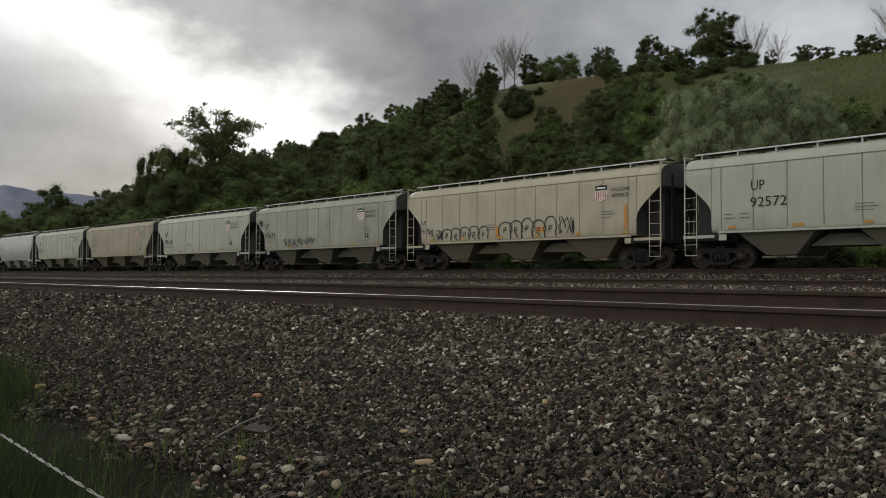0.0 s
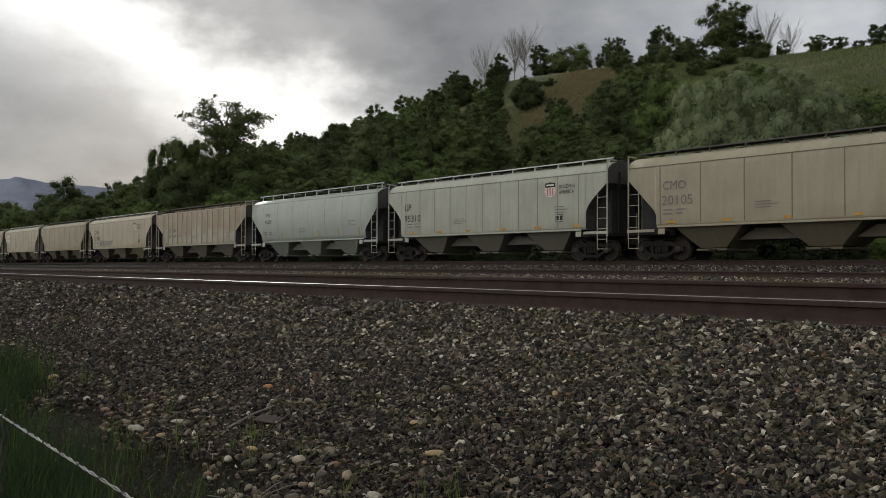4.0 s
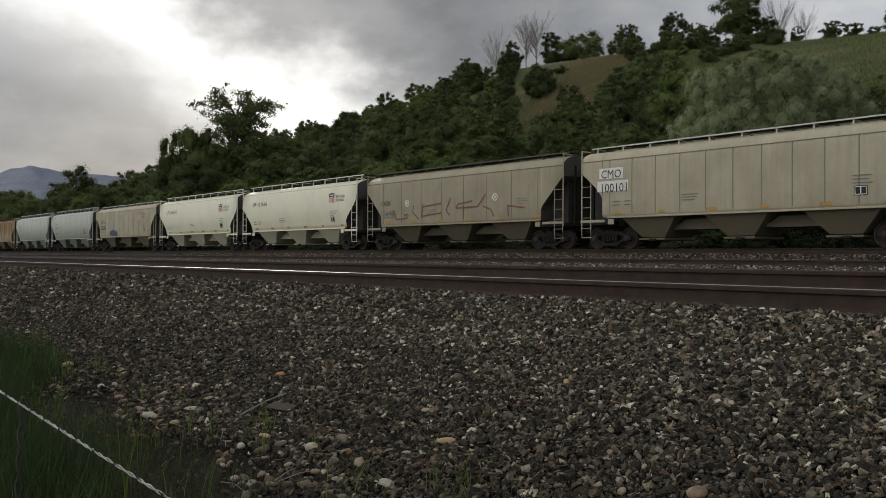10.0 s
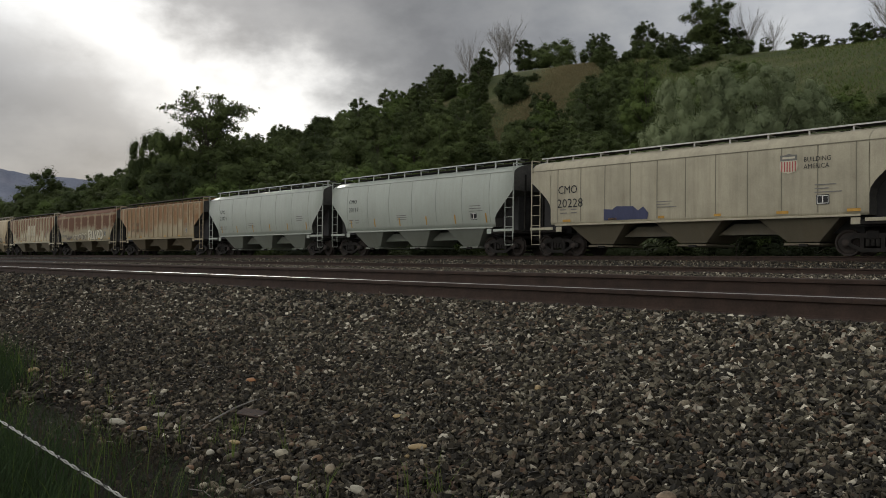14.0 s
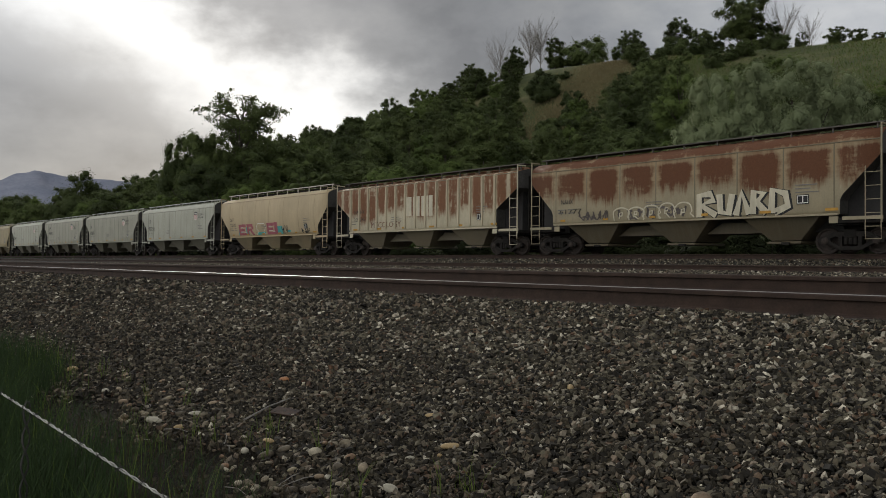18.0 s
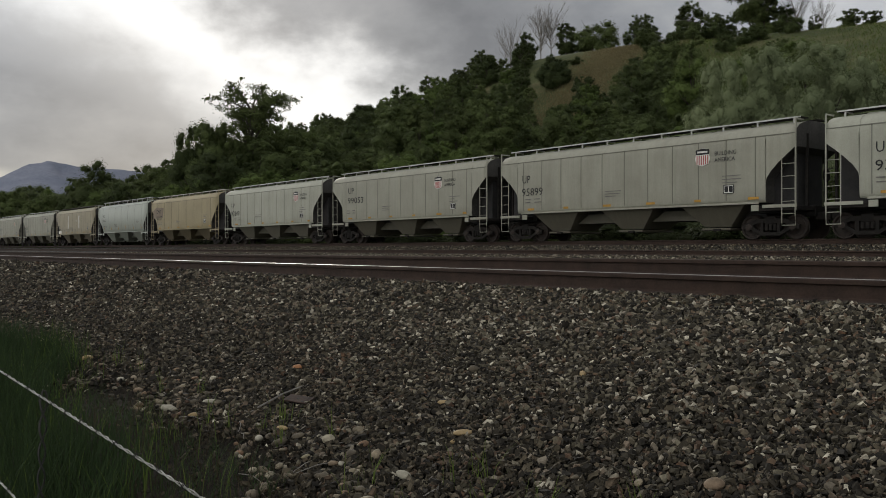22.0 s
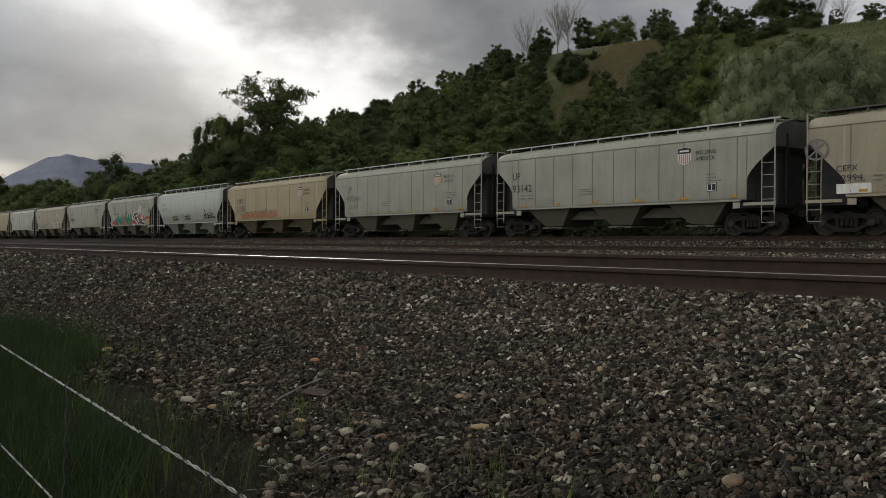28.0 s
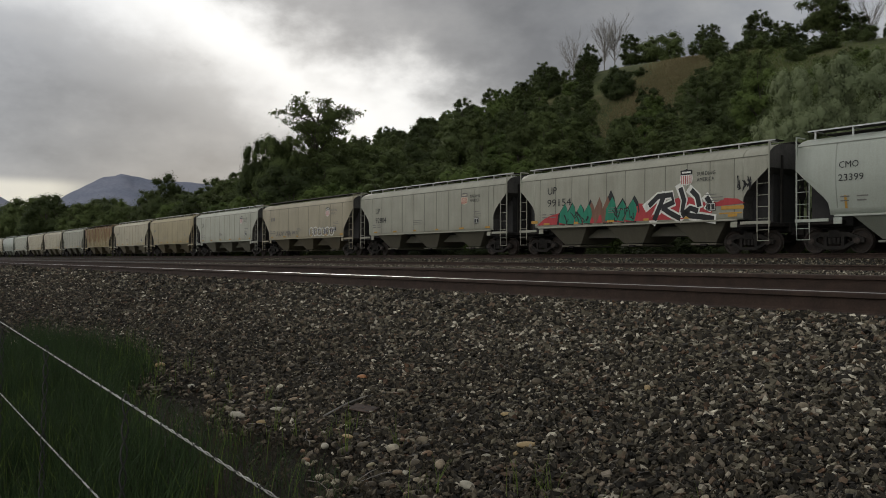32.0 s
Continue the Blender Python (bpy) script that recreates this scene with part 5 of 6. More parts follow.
def loops(s, x0, x1, z0, z1, n, w, seed):
    """A row of fat balloon outlines."""
    r = random.Random(seed)
    step = (x1 - x0) / n
    for k in range(n):
        cx, wx = x0 + step * (k + 0.5), step * r.uniform(0.50, 0.60)
        top = z1 - r.uniform(0, 0.18) * (z1 - z0)
        pts = []
        for t in np.linspace(0, 2 * math.pi, 17)[:-1]:
            q = abs(math.sin(t)) ** 0.7 * (1 if math.sin(t) > 0 else -1)
            pts.append((cx + wx * math.cos(t) * r.uniform(0.86, 1.08), (z0 + top) / 2 + (top - z0) / 2 * q))
        s.stroke(pts, w, True)
        u, v = cx + wx * r.uniform(-0.3, 0.2), z0 + (top - z0) * r.uniform(0.4, 0.65)
        s.stroke([(u, v), (u + wx * 0.35, v + 0.10), (u + wx * 0.4, v - 0.08), (u + wx * 0.05, v - 0.12)], w)
    return s


def scrawl(s, x0, x1, z0, z1, n, w, seed):
    """Hurried tag lines."""
    r = random.Random(seed)
    for k in range(n):
        x = x0 + (x1 - x0) * (k + r.uniform(0.1, 0.6)) / n
        pts = [(x, r.uniform(z0, z1))]
        for j in range(4):
            pts.append((min(x1, max(x0, pts[-1][0] + r.uniform(-0.16, 0.30))), r.uniform(z0, z1)))
        fine = []
        for p0, p1 in zip(pts, pts[1:]):
            for t in np.linspace(0, 1, 5)[:-1]:
                fine.append((p0[0] + (p1[0] - p0[0]) * t + 0.03 * math.sin(t * 3.1), p0[1] + (p1[1] - p0[1]) * t))
        s.stroke(fine, w)
    return s


def wedges(s, x0, x1, z0, z1, n, seed, lean=0.15, low=0.5):
    """Jagged interlocking blocks, pointed towards the top."""
    r = random.Random(seed)
    step = (x1 - x0) / n
    for k in range(n):
        x = x0 + step * k
        h = z0 + (z1 - z0) * r.uniform(low, 1.0)
        s.shape([(x - 0.1 * step, z0 + r.uniform(0, 0.1)), (x + step * 0.75, z0), (x + step * 1.05, z0 + (h - z0) * 0.45), (x + step * (0.8 + lean), z0 + (h - z0) * 0.75), (x + step * (0.5 + lean), h), (x + step * 0.25, z0 + (h - z0) * 0.7), (x + step * 0.02, z0 + (h - z0) * 0.55)])
    return s


def arches(s, x0, x1, z0, z1, n, w, seed):
    """Bubble letters: fat open arches with flaring feet and small curls inside."""
    r = random.Random(seed)
    step = (x1 - x0) / n
    for k in range(n):
        cx, wx = x0 + step * (k + 0.5), step * r.uniform(0.52, 0.62)
        top = z1 - r.uniform(0, 0.16) * (z1 - z0)
        pts = [(cx - wx * 0.9, z0 + r.uniform(-0.03, 0.05))]
        for t in np.linspace(math.pi, 0, 11):
            pts.append((cx + wx * math.cos(t) * (1 + 0.08 * math.sin(3 * t + k)), z0 + (top - z0) * (0.42 + 0.58 * math.sin(t) ** 0.8)))
        pts += [(cx + wx * 0.75, z0 + (top - z0) * 0.28), (cx + wx * r.uniform(0.8, 1.15), z0 + 0.02)]
        s.stroke(pts, w)
        u, v = cx - wx * 0.25, z0 + (top - z0) * r.uniform(0.38, 0.55)
        s.stroke([(u, v - 0.14), (u + 0.02, v + 0.10), (u + wx * 0.4, v + 0.12), (u + wx * 0.35, v - 0.02), (u + 0.04, v - 0.03)], w * 0.9)
        if k % 2:
            s.stroke([(u + wx * 0.1, v - 0.10), (u + wx * 0.55, z0 + 0.03)], w * 0.9)
    return s


MARKS = {  # car: blocks of the owner's mark, number, x, z of the mark, emblem x (None: none), words beside it
    0: (2, "92572", -5.22, 2.95, None), 1: (2, "91724", -6.9, 2.38, 4.8), 2: (2, "95639", -6.5, 2.85, 4.2), 3: (2, "93168", -6.2, 2.85, 4.3), 4: (3, "20105", -6.4, 2.9, 4.4), 5: (2, "95310", -6.2, 2.85, 4.2),
    6: (3, "23259", -5.6, 3.10, None), 7: (4, "100747", -5.6, 2.42, None), 8: (3, "21783", -6.3, 2.85, 4.0), 9: (4, "12913", -6.44, 2.19, None), 10: (3, "100101", -6.4, 3.12, None), 11: (4, "13642", -6.4, 2.55, None),
    12: (0, "111636", -5.9, 3.15, 4.4), 13: (0, "111624", -5.9, 3.15, 4.4), 14: (3, "20228", -6.5, 2.80, 3.85), 15: (3, "23117", -5.7, 3.0, None), 16: (3, "23271", -5.7, 3.0, None), 17: (4, "100522", -5.65, 2.42, None),
    18: (4, "61777", -6.18, 2.31, None), 19: (4, "100765", -5.68, 2.50, None), 20: (4, "720130", -6.12, 2.58, None), 21: (2, "93251", -6.0, 2.95, 4.0), 22: (2, "95899", -6.2, 2.9, 3.6), 23: (2, "99053", -5.56, 3.18, 3.2),
    24: (2, "93249", -6.2, 2.9, 3.7), 25: (3, "100137", -6.2, 2.95, None), 26: (3, "23340", -5.9, 3.0, None), 27: (4, "12994", -6.74, 2.24, None), 28: (2, "93142", -6.5, 2.90, 3.45), 29: (2, "99064", -6.0, 3.0, 3.4),
    30: (3, "21575", -6.2, 2.8, 4.1), 31: (3, "23399", -6.1, 3.08, None), 32: (2, "99154", -5.24, 3.12, 3.2), 33: (2, "92804", -5.9, 2.85, 3.9), 34: (3, "", -6.2, 2.9, 3.9), 35: (2, "", -6.2, 2.9, 4.0)}
for i, (car, centre) in enumerate(TRAIN):
    style = CARS[i][0]
    a = ((16.3 if GAPS[i] - GAPS[i + 1] < 16.55 else 16.9 if GAPS[i] - GAPS[i + 1] < 17.15 else 17.5) - 1.25) / 2
    small_print(car, style, i, a)
    if i not in MARKS:
        initials(car, style, -6.2, 2.8, 0.28, 3, FADED)
        continue
    count, number, x, z, ex = MARKS[i]
    ink = FADED if i in (4, 9, 11, 29, 34) else INK
    if count:
        if i in (4, 6, 8, 10, 14, 15, 16, 25, 26, 30, 31):
            small = style == "round"
            lettering(car, style, "CMO", x, z - (0.0 if small else 0.04), 0.25 if small else 0.37, 0.75 if small else 1.10, ink)
            lettering(car, style, number, x - (0.02 if small else 0.05), z - (0.47 if small else 0.66), 0.25 if small else 0.40, 0.95 if small else 1.46, ink)
            number = ""
        elif i == 20:
            lettering(car, style, "CHTT", x, z, 0.24, 0.72, ink)
            lettering(car, style, number, x, z - 0.40, 0.24, 0.92, ink)
            number = ""
        elif i in (9, 27):
            lettering(car, style, "CEFX", x, z, 0.22, 0.78, ink)
        elif i == 11:
            lettering(car, style, "CRDX", x, z, 0.28, 0.92, INK)
        elif i == 18:
            lettering(car, style, "NAHX", x, z, 0.20, 0.72, ink)
        elif i in (7, 17):
            for word, xx, zz in (("CT", -5.42, 2.50), ("RN", -4.50, 2.50), ("10", -5.40, 2.02), ("05" if i == 17 else "07", -4.48, 2.02), ("22" if i == 17 else "47", -3.52, 2.02)):
                lettering(car, style, word, xx, zz, 0.26, 0.50, ink)
            number = ""
        elif count == 2:
            big = i != 1
            wide = 1.78 if i in (23, 29, 32) else 1.42
            lettering(car, style, "UP", x - 0.10 * big, z - 0.06 * big, 0.38 if big else 0.22, 0.40 * wide if big else 0.36, ink)
            if big and number:
                lettering(car, style, number, x - 0.12, z - 0.68, 0.38, wide, ink)
                number = ""
        elif i == 19:
            for word, xx, zz in (("NA", -6.12, 2.50), ("HX", -5.50, 2.50), ("100", -6.16, 2.06), ("765", -5.52, 2.06)):
                lettering(car, style, word, xx, zz, 0.23, 0.24 * len(word) if len(word) == 2 else 0.54, ink)
            number = ""
        else:
            initials(car, style, x, z, 0.30 if i not in (1, 9, 17, 18, 27) else 0.22, count, ink)
        if number:
            lettering(car, style, number, x - (0.12 if i not in (1, 9, 27) else 0.0), z - 0.58 if i not in (1, 9, 17, 18, 27) else z - (0.46 if i != 27 else 0.34), 0.31 if i not in (1, 9, 17, 18, 27) else 0.23, (0.27 if i not in (1, 9, 27) else 0.19) * len(number), ink)
    else:
        lettering(car, style, "UP", x, z, 0.31, 0.54)
        lettering(car, style, number, x + 0.72, z, 0.31, 1.42)
    if ex is not None:
        shield(car, style, ex, 2.92, faded=i in (4, 14, 29, 33))
        lettering(car, style, "BUILDING", ex + 0.88, 3.30, 0.17, 0.95, ink)
        lettering(car, style, "AMERICA", ex + 0.88, 3.05, 0.17, 0.90, ink)

CAR = [c for c, _ in TRAIN]
# beige car: two rows of balloon outlines with a touch of pink, a scrawl beside them
arches(Sign("flat"), -5.2, -1.8, 1.46, 2.20, 5, 0.05, 1).put("graffiti", INK, CAR[1], "black outline balloon graffiti")
arches(Sign("flat"), -1.0, 2.6, 1.46, 2.42, 5, 0.055, 2).put("graffiti", INK, CAR[1], "black outline balloon graffiti")
scrawl(scrawl(Sign("flat"), -6.1, -5.3, 1.5, 2.1, 5, 0.035, 3), 2.7, 3.6, 1.5, 2.5, 6, 0.035, 4).put("graffiti", INK, CAR[1], "black scrawled tags")
Sign("flat", 0.004).bar(-1.3, -1.1, 1.6, 2.05).bar(1.35, 1.9, 1.7, 1.95).bar(6.35, 6.5, 1.7, 2.7).put("graffiti", ORANGE, CAR[1], "orange sprayed touches")
scrawl(scrawl(Sign("flat"), -4.3, -0.4, 1.55, 2.05, 15, 0.055, 5), -7.6, -6.9, 2.9, 3.5, 5, 0.045, 33).put("graffiti", INK, CAR[2], "dark scrawled tags")
lettering(CAR[8], "flat", "EKAS OCP", -4.75, 1.66, 0.46, 3.1, SLATE)
for x0, x1, z0 in ((-6.5, -5.2, 3.06), (-6.6, -4.92, 2.50)):
    Sign("flat", 0.002).bar(x0, x1, z0, z0 + 0.46).put("paint_patch", CHALK, CAR[10], "white repainted patch")
s = Sign("flat")                          # grimy car: four angular brush signs
for q in ([(-5.2, 2.3), (-4.9, 1.72), (-3.9, 1.80), (-3.8, 2.0), (-4.2, 1.96)], [(-3.3, 2.5), (-3.4, 2.1), (-2.85, 1.7)], [(-2.5, 2.5), (-2.6, 1.75)], [(-2.5, 2.36), (-0.9, 2.5)], [(-2.5, 1.85), (-0.9, 1.98)],
          [(-0.1, 2.75), (-0.5, 2.12), (-0.2, 1.8)], [(0.3, 2.2), (0.5, 2.38), (1.6, 2.5)], [(0.3, 2.18), (2.0, 2.2), (2.6, 2.8)], [(0.9, 2.3), (0.9, 1.6)], [(2.4, 2.2), (3.0, 2.0), (3.2, 1.65)], [(4.2, 2.2), (4.25, 1.6)], [(4.2, 2.15), (5.4, 2.0)]):
    s.stroke(q, 0.085)
s.put("graffiti", BROWN, CAR[11], "angular red-brown brush graffiti")
s = Sign("flat")
for x in (-3.9, 3.3):
    s.stroke([(x + 0.17 * math.cos(t), 2.62 + 0.17 * math.sin(t)) for t in np.linspace(0, 2 * math.pi, 14)[:-1]], 0.06, True).stroke([(x - 0.12, 2.50), (x + 0.12, 2.74)], 0.05).stroke([(x + 0.12, 2.50), (x - 0.12, 2.74)], 0.05)
s.put("graffiti", CHALK, CAR[11], "white crossed circles")
Sign("flat").shape([(-3.95, 1.50), (-1.75, 1.50), (-1.70, 1.75), (-1.95, 2.02), (-2.2, 1.86), (-2.45, 2.05), (-3.3, 2.08), (-3.5, 1.95), (-3.95, 1.98)]).put("graffiti", NAVY, CAR[14], "dark navy painted blot")
# rusted car: cream balloon letters with dark shade
arches(Sign("flat"), -3.1, 0.8, 1.46, 2.10, 5, 0.06, 8).put("graffiti", CREAM, CAR[18], "pale outline graffiti")
scrawl(Sign("flat", 0.002), -2.9, 0.6, 1.5, 1.95, 10, 0.10, 32).put("graffiti", VIOLET, CAR[18], "dark shade of the pale graffiti")
fat = [[(1.15, 1.45), (1.15, 2.30), (1.65, 2.36), (1.80, 2.10), (1.25, 1.92), (1.90, 1.50)], [(2.05, 2.32), (2.10, 1.62), (2.45, 1.55), (2.60, 2.30)],
       [(2.75, 1.48), (3.0, 2.32), (3.30, 1.50)], [(3.45, 1.50), (3.50, 2.34), (3.90, 2.25), (3.62, 1.95), (4.0, 1.52)], [(4.20, 1.50), (4.25, 2.36), (4.75, 2.20), (4.85, 1.75), (4.30, 1.52)]]
s, e = Sign("flat", 0.002), Sign("flat", 0.010)
for q in fat:
    s.stroke([(x + 0.05, z - 0.02) for x, z in q], 0.36)
    e.stroke(q, 0.27)
s.put("graffiti", INK, CAR[18], "black shade of balloon graffiti")
e.put("graffiti", CREAM, CAR[18], "cream balloon graffiti")
scrawl(Sign("flat"), -5.1, -3.5, 1.5, 1.95, 9, 0.06, 9).put("graffiti", VIOLET, CAR[18], "dark violet tag")
for k, (x0, x1) in enumerate(((-0.95, -0.35), (-0.22, 0.40), (0.55, 1.15), (1.2, 1.55))):
    Sign("ribbed", 0.004).bar(x0, x1, 2.20 - 0.02 * k, 3.28).put("paint_patch", CREAM, CAR[19], "cream repainted patch")
lettering(CAR[19], "ribbed", "MYCOLOGY", -4.35, 1.62, 0.34, 3.0, BROWN)
# tan car: pink block shapes with pale edges, teal behind
Sign("round", 0.0).bar(-4.85, -4.3, 1.5, 1.95).bar(-3.6, -3.1, 1.5, 2.1).bar(0.9, 1.9, 1.5, 2.05).bar(-1.8, -0.6, 1.5, 1.7).bar(2.6, 3.0, 1.6, 1.75).put("graffiti", TEAL, CAR[20], "teal sprayed background")
s, e = Sign("round", 0.004), Sign("round", 0.008)
for x in (-4.75, -3.45, -0.35):
    if x == -3.45:
        s.bar(x, x + 0.30, 1.5, 2.32).bar(x + 0.30, x + 0.95, 2.12, 2.32).bar(x + 0.75, x + 1.05, 1.92, 2.14).bar(x + 0.30, x + 0.85, 1.82, 1.98)
        s.shape([(x + 0.45, 1.84), (x + 0.78, 1.84), (x + 1.18, 1.5), (x + 0.86, 1.5)])
        continue
    for bar in ((x, x + 0.30, 1.5, 2.32), (x + 0.30, x + 1.15, 2.10, 2.32), (x + 0.30, x + 0.95, 1.78, 1.98), (x + 0.30, x + 1.15, 1.5, 1.68)):
        s.bar(*bar)
    e.stroke([(x + 0.32, 2.08), (x + 0.75, 2.08), (x + 0.75, 1.99)], 0.035).stroke([(x + 0.32, 1.77), (x + 0.9, 1.77), (x + 0.9, 1.70), (x + 1.15, 1.70)], 0.035)
s.bar(0.75, 1.2, 1.5, 2.35)
s.put("graffiti", PINK, CAR[20], "dusky pink block graffiti")
e.stroke([(-1.95, 1.52), (-1.6, 1.7), (-1.95, 2.0), (-1.7, 2.3), (-0.7, 2.3), (-0.5, 2.0), (-0.85, 1.7), (-0.6, 1.52)], 0.05)
e.put("graffiti", CHALK, CAR[20], "white edge lines of the graffiti")
scrawl(scrawl(Sign("round"), 1.7, 2.6, 1.5, 2.1, 5, 0.045, 11), 4.5, 5.5, 1.45, 1.85, 6, 0.05, 12).put("graffiti", INK, CAR[20], "black tags")
Sign("flat", 0.002).shape([(-7.0, 2.45), (-4.6, 2.5), (-4.4, 3.4), (-6.2, 3.5), (-7.0, 3.2)]).put("paint_patch", SMUDGE, CAR[25], "brownish painted-over patch")
Sign("flat", 0.002).bar(-6.72, -5.5, 1.46, 1.80).bar(-2.68, -2.45, 2.0, 3.55).bar(1.63, 1.9, 2.05, 3.5).bar(-3.6, -3.4, 3.0, 3.1).bar(0.6, 0.85, 2.85, 2.95).put("paint_patch", CHALK, CAR[27], "white repainted patches")
s = Sign("flat")
s.stroke([(-7.45 + 0.42 * math.cos(t), 3.08 + 0.36 * math.sin(t)) for t in np.linspace(0, 2 * math.pi, 18)[:-1]], 0.07, True).stroke([(-7.7, 2.85), (-7.2, 3.3)], 0.06).stroke([(-7.2, 2.85), (-7.7, 3.3)], 0.06).stroke([(-7.45, 2.75), (-7.45, 3.4)], 0.06)
s.put("graffiti", FADED, CAR[27], "grey painted wheel sign")
scrawl(Sign("flat"), -5.2, 3.6, 1.55, 2.1, 14, 0.035, 13).put("graffiti", FADED, CAR[27], "faint scrawl")
s = Sign("flat", 0.0)
wedges(s, -5.4, 0.8, 1.50, 2.15, 9, 14, 0.1, 0.7)
s.put("graffiti", RUSTY, CAR[30], "rusty orange graffiti blocks")
loops(Sign("flat"), -5.3, 0.7, 1.52, 2.10, 9, 0.05, 15).put("graffiti", BROWN, CAR[30], "brown outlines of the graffiti")
# mint car: three black brush tags
s = Sign("round")
for x in (-3.75, -0.75):
    s.stroke([(x, 1.68), (x + 0.08, 2.0), (x + 0.40, 1.98), (x + 0.46, 1.80), (x + 0.25, 1.68), (x, 1.70)], 0.13)
    s.stroke([(x + 0.72 + 0.20 * math.cos(t), 1.85 + 0.17 * math.sin(t)) for t in np.linspace(0, 6.28, 11)[:-1]], 0.13, True)
    s.stroke([(x + 1.45, 1.98), (x + 1.2, 2.05), (x + 1.02, 1.88), (x + 1.10, 1.72), (x + 1.45, 1.75)], 0.13)
    s.bar(x + 0.6, x + 0.68, 2.10, 2.18).bar(x + 0.8, x + 0.88, 2.10, 2.18)
s.stroke([(3.95, 2.55), (4.25, 2.15), (4.15, 1.75), (3.85, 1.72), (3.80, 1.95), (4.15, 2.05)], 0.13).stroke([(4.65 + 0.2 * math.cos(t), 1.9 + 0.17 * math.sin(t)) for t in np.linspace(0, 6.28, 11)[:-1]], 0.13, True)
s.stroke([(5.3, 2.0), (5.0, 1.95), (4.95, 1.75), (5.3, 1.75)], 0.13).stroke([(5.85, 2.15), (5.45, 1.85), (6.2, 1.75)], 0.13).stroke([(5.4, 2.2), (5.45, 1.7)], 0.13)
s.put("graffiti", INK, CAR[31], "black brush graffiti tags")
# grey car with the big coloured piece
s = Sign("flat", 0.0)
s.shape([(-6.15, 1.5), (-4.2, 1.5), (-2.0, 1.5), (-2.0, 2.1), (-4.2, 2.12), (-5.1, 1.98), (-5.6, 1.82)])
s.shape([(-2.0, 1.5), (0.6, 1.5), (3.6, 1.5), (4.8, 1.62), (4.9, 1.95), (6.45, 2.02), (6.1, 2.22), (5.5, 2.28), (5.1, 2.12), (4.7, 2.2), (4.2, 2.15), (3.8, 2.4), (3.2, 2.45), (2.0, 2.2), (0.8, 2.3), (0.4, 2.2), (-2.0, 2.1)])
s.put("graffiti", RED, CAR[32], "red sprayed background of a graffiti piece")
Sign("flat", 0.002).bar(5.3, 6.4, 1.80, 1.95).bar(-6.6, -6.1, 1.6, 1.75).bar(5.2, 6.3, 1.62, 1.68).put("graffiti", YELLOW, CAR[32], "yellow streaks")
wedges(Sign("flat", 0.004), -4.55, -2.0, 1.44, 2.72, 4, 21, 0.15, 0.72).put("graffiti", INK, CAR[32], "black shade of the green graffiti")
wedges(Sign("flat", 0.004), -1.35, 0.85, 1.44, 3.05, 3, 22, 0.15, 0.72).put("graffiti", INK, CAR[32], "black shade of the green graffiti")
wedges(Sign("flat", 0.008), -4.40, -2.15, 1.50, 2.56, 4, 23, 0.15, 0.75).put("graffiti", GREEN, CAR[32], "green jagged graffiti")
wedges(Sign("flat", 0.008), -1.20, 0.72, 1.50, 2.80, 3, 24, 0.15, 0.72).put("graffiti", GREEN, CAR[32], "green jagged graffiti")
wedges(Sign("flat", 0.006), -2.5, -0.9, 1.46, 2.80, 3, 25, 0.15, 0.7).put("graffiti", BROWN, CAR[32], "brown jagged graffiti")
scrawl(scrawl(Sign("flat", 0.012), -4.1, -2.4, 1.55, 2.1, 5, 0.05, 26), -0.9, 0.5, 1.55, 2.3, 5, 0.05, 27).put("graffiti", INK, CAR[32], "black cuts in the graffiti")
big = [[(1.75, 1.50), (2.05, 2.05), (2.35, 2.62)], [(1.45, 2.15), (2.0, 2.55), (2.75, 2.58), (2.85, 2.25), (2.15, 2.02)], [(2.25, 2.02), (2.65, 1.78), (3.20, 1.52)],
       [(3.22, 2.85), (3.42, 2.3), (3.32, 1.85), (3.75, 1.62), (4.35, 1.55), (4.95, 1.44)], [(3.30, 1.62), (3.75, 1.95), (4.15, 1.80)], [(3.80, 2.72), (4.12, 2.42), (4.22, 1.98)], [(4.58, 2.38), (4.76, 2.12), (4.62, 1.85)]]
s, e = Sign("flat", 0.014), Sign("flat", 0.009)
for q in big:
    s.stroke(q, 0.24)
    e.stroke([(q[0][0] * 1.5 - q[1][0] * 0.5, q[0][1] * 1.3 - q[1][1] * 0.3), *q[1:-1], (q[-1][0] * 1.15 - q[-2][0] * 0.15, q[-1][1] * 1.15 - q[-2][1] * 0.15)], 0.40)
s.put("graffiti", INK, CAR[32], "black fill of the angular graffiti")
e.put("graffiti", CHALK, CAR[32], "white outline of the angular graffiti")
scrawl(Sign("flat"), 6.1, 6.7, 2.5, 3.15, 6, 0.045, 28).put("graffiti", INK, CAR[32], "black vertical tag")
scrawl(Sign("flat"), -5.4, -1.0, 1.55, 2.05, 12, 0.06, 29).put("graffiti", FADED, CAR[34], "grey graffiti")
loops(Sign("flat"), 1.2, 5.2, 1.5, 2.2, 6, 0.07, 30).put("graffiti", CHALK, CAR[34], "pale balloon graffiti")
scrawl(Sign("flat"), 1.2, 5.2, 1.5, 2.15, 10, 0.06, 31).put("graffiti", NAVY, CAR[34], "dark cuts of the graffiti")


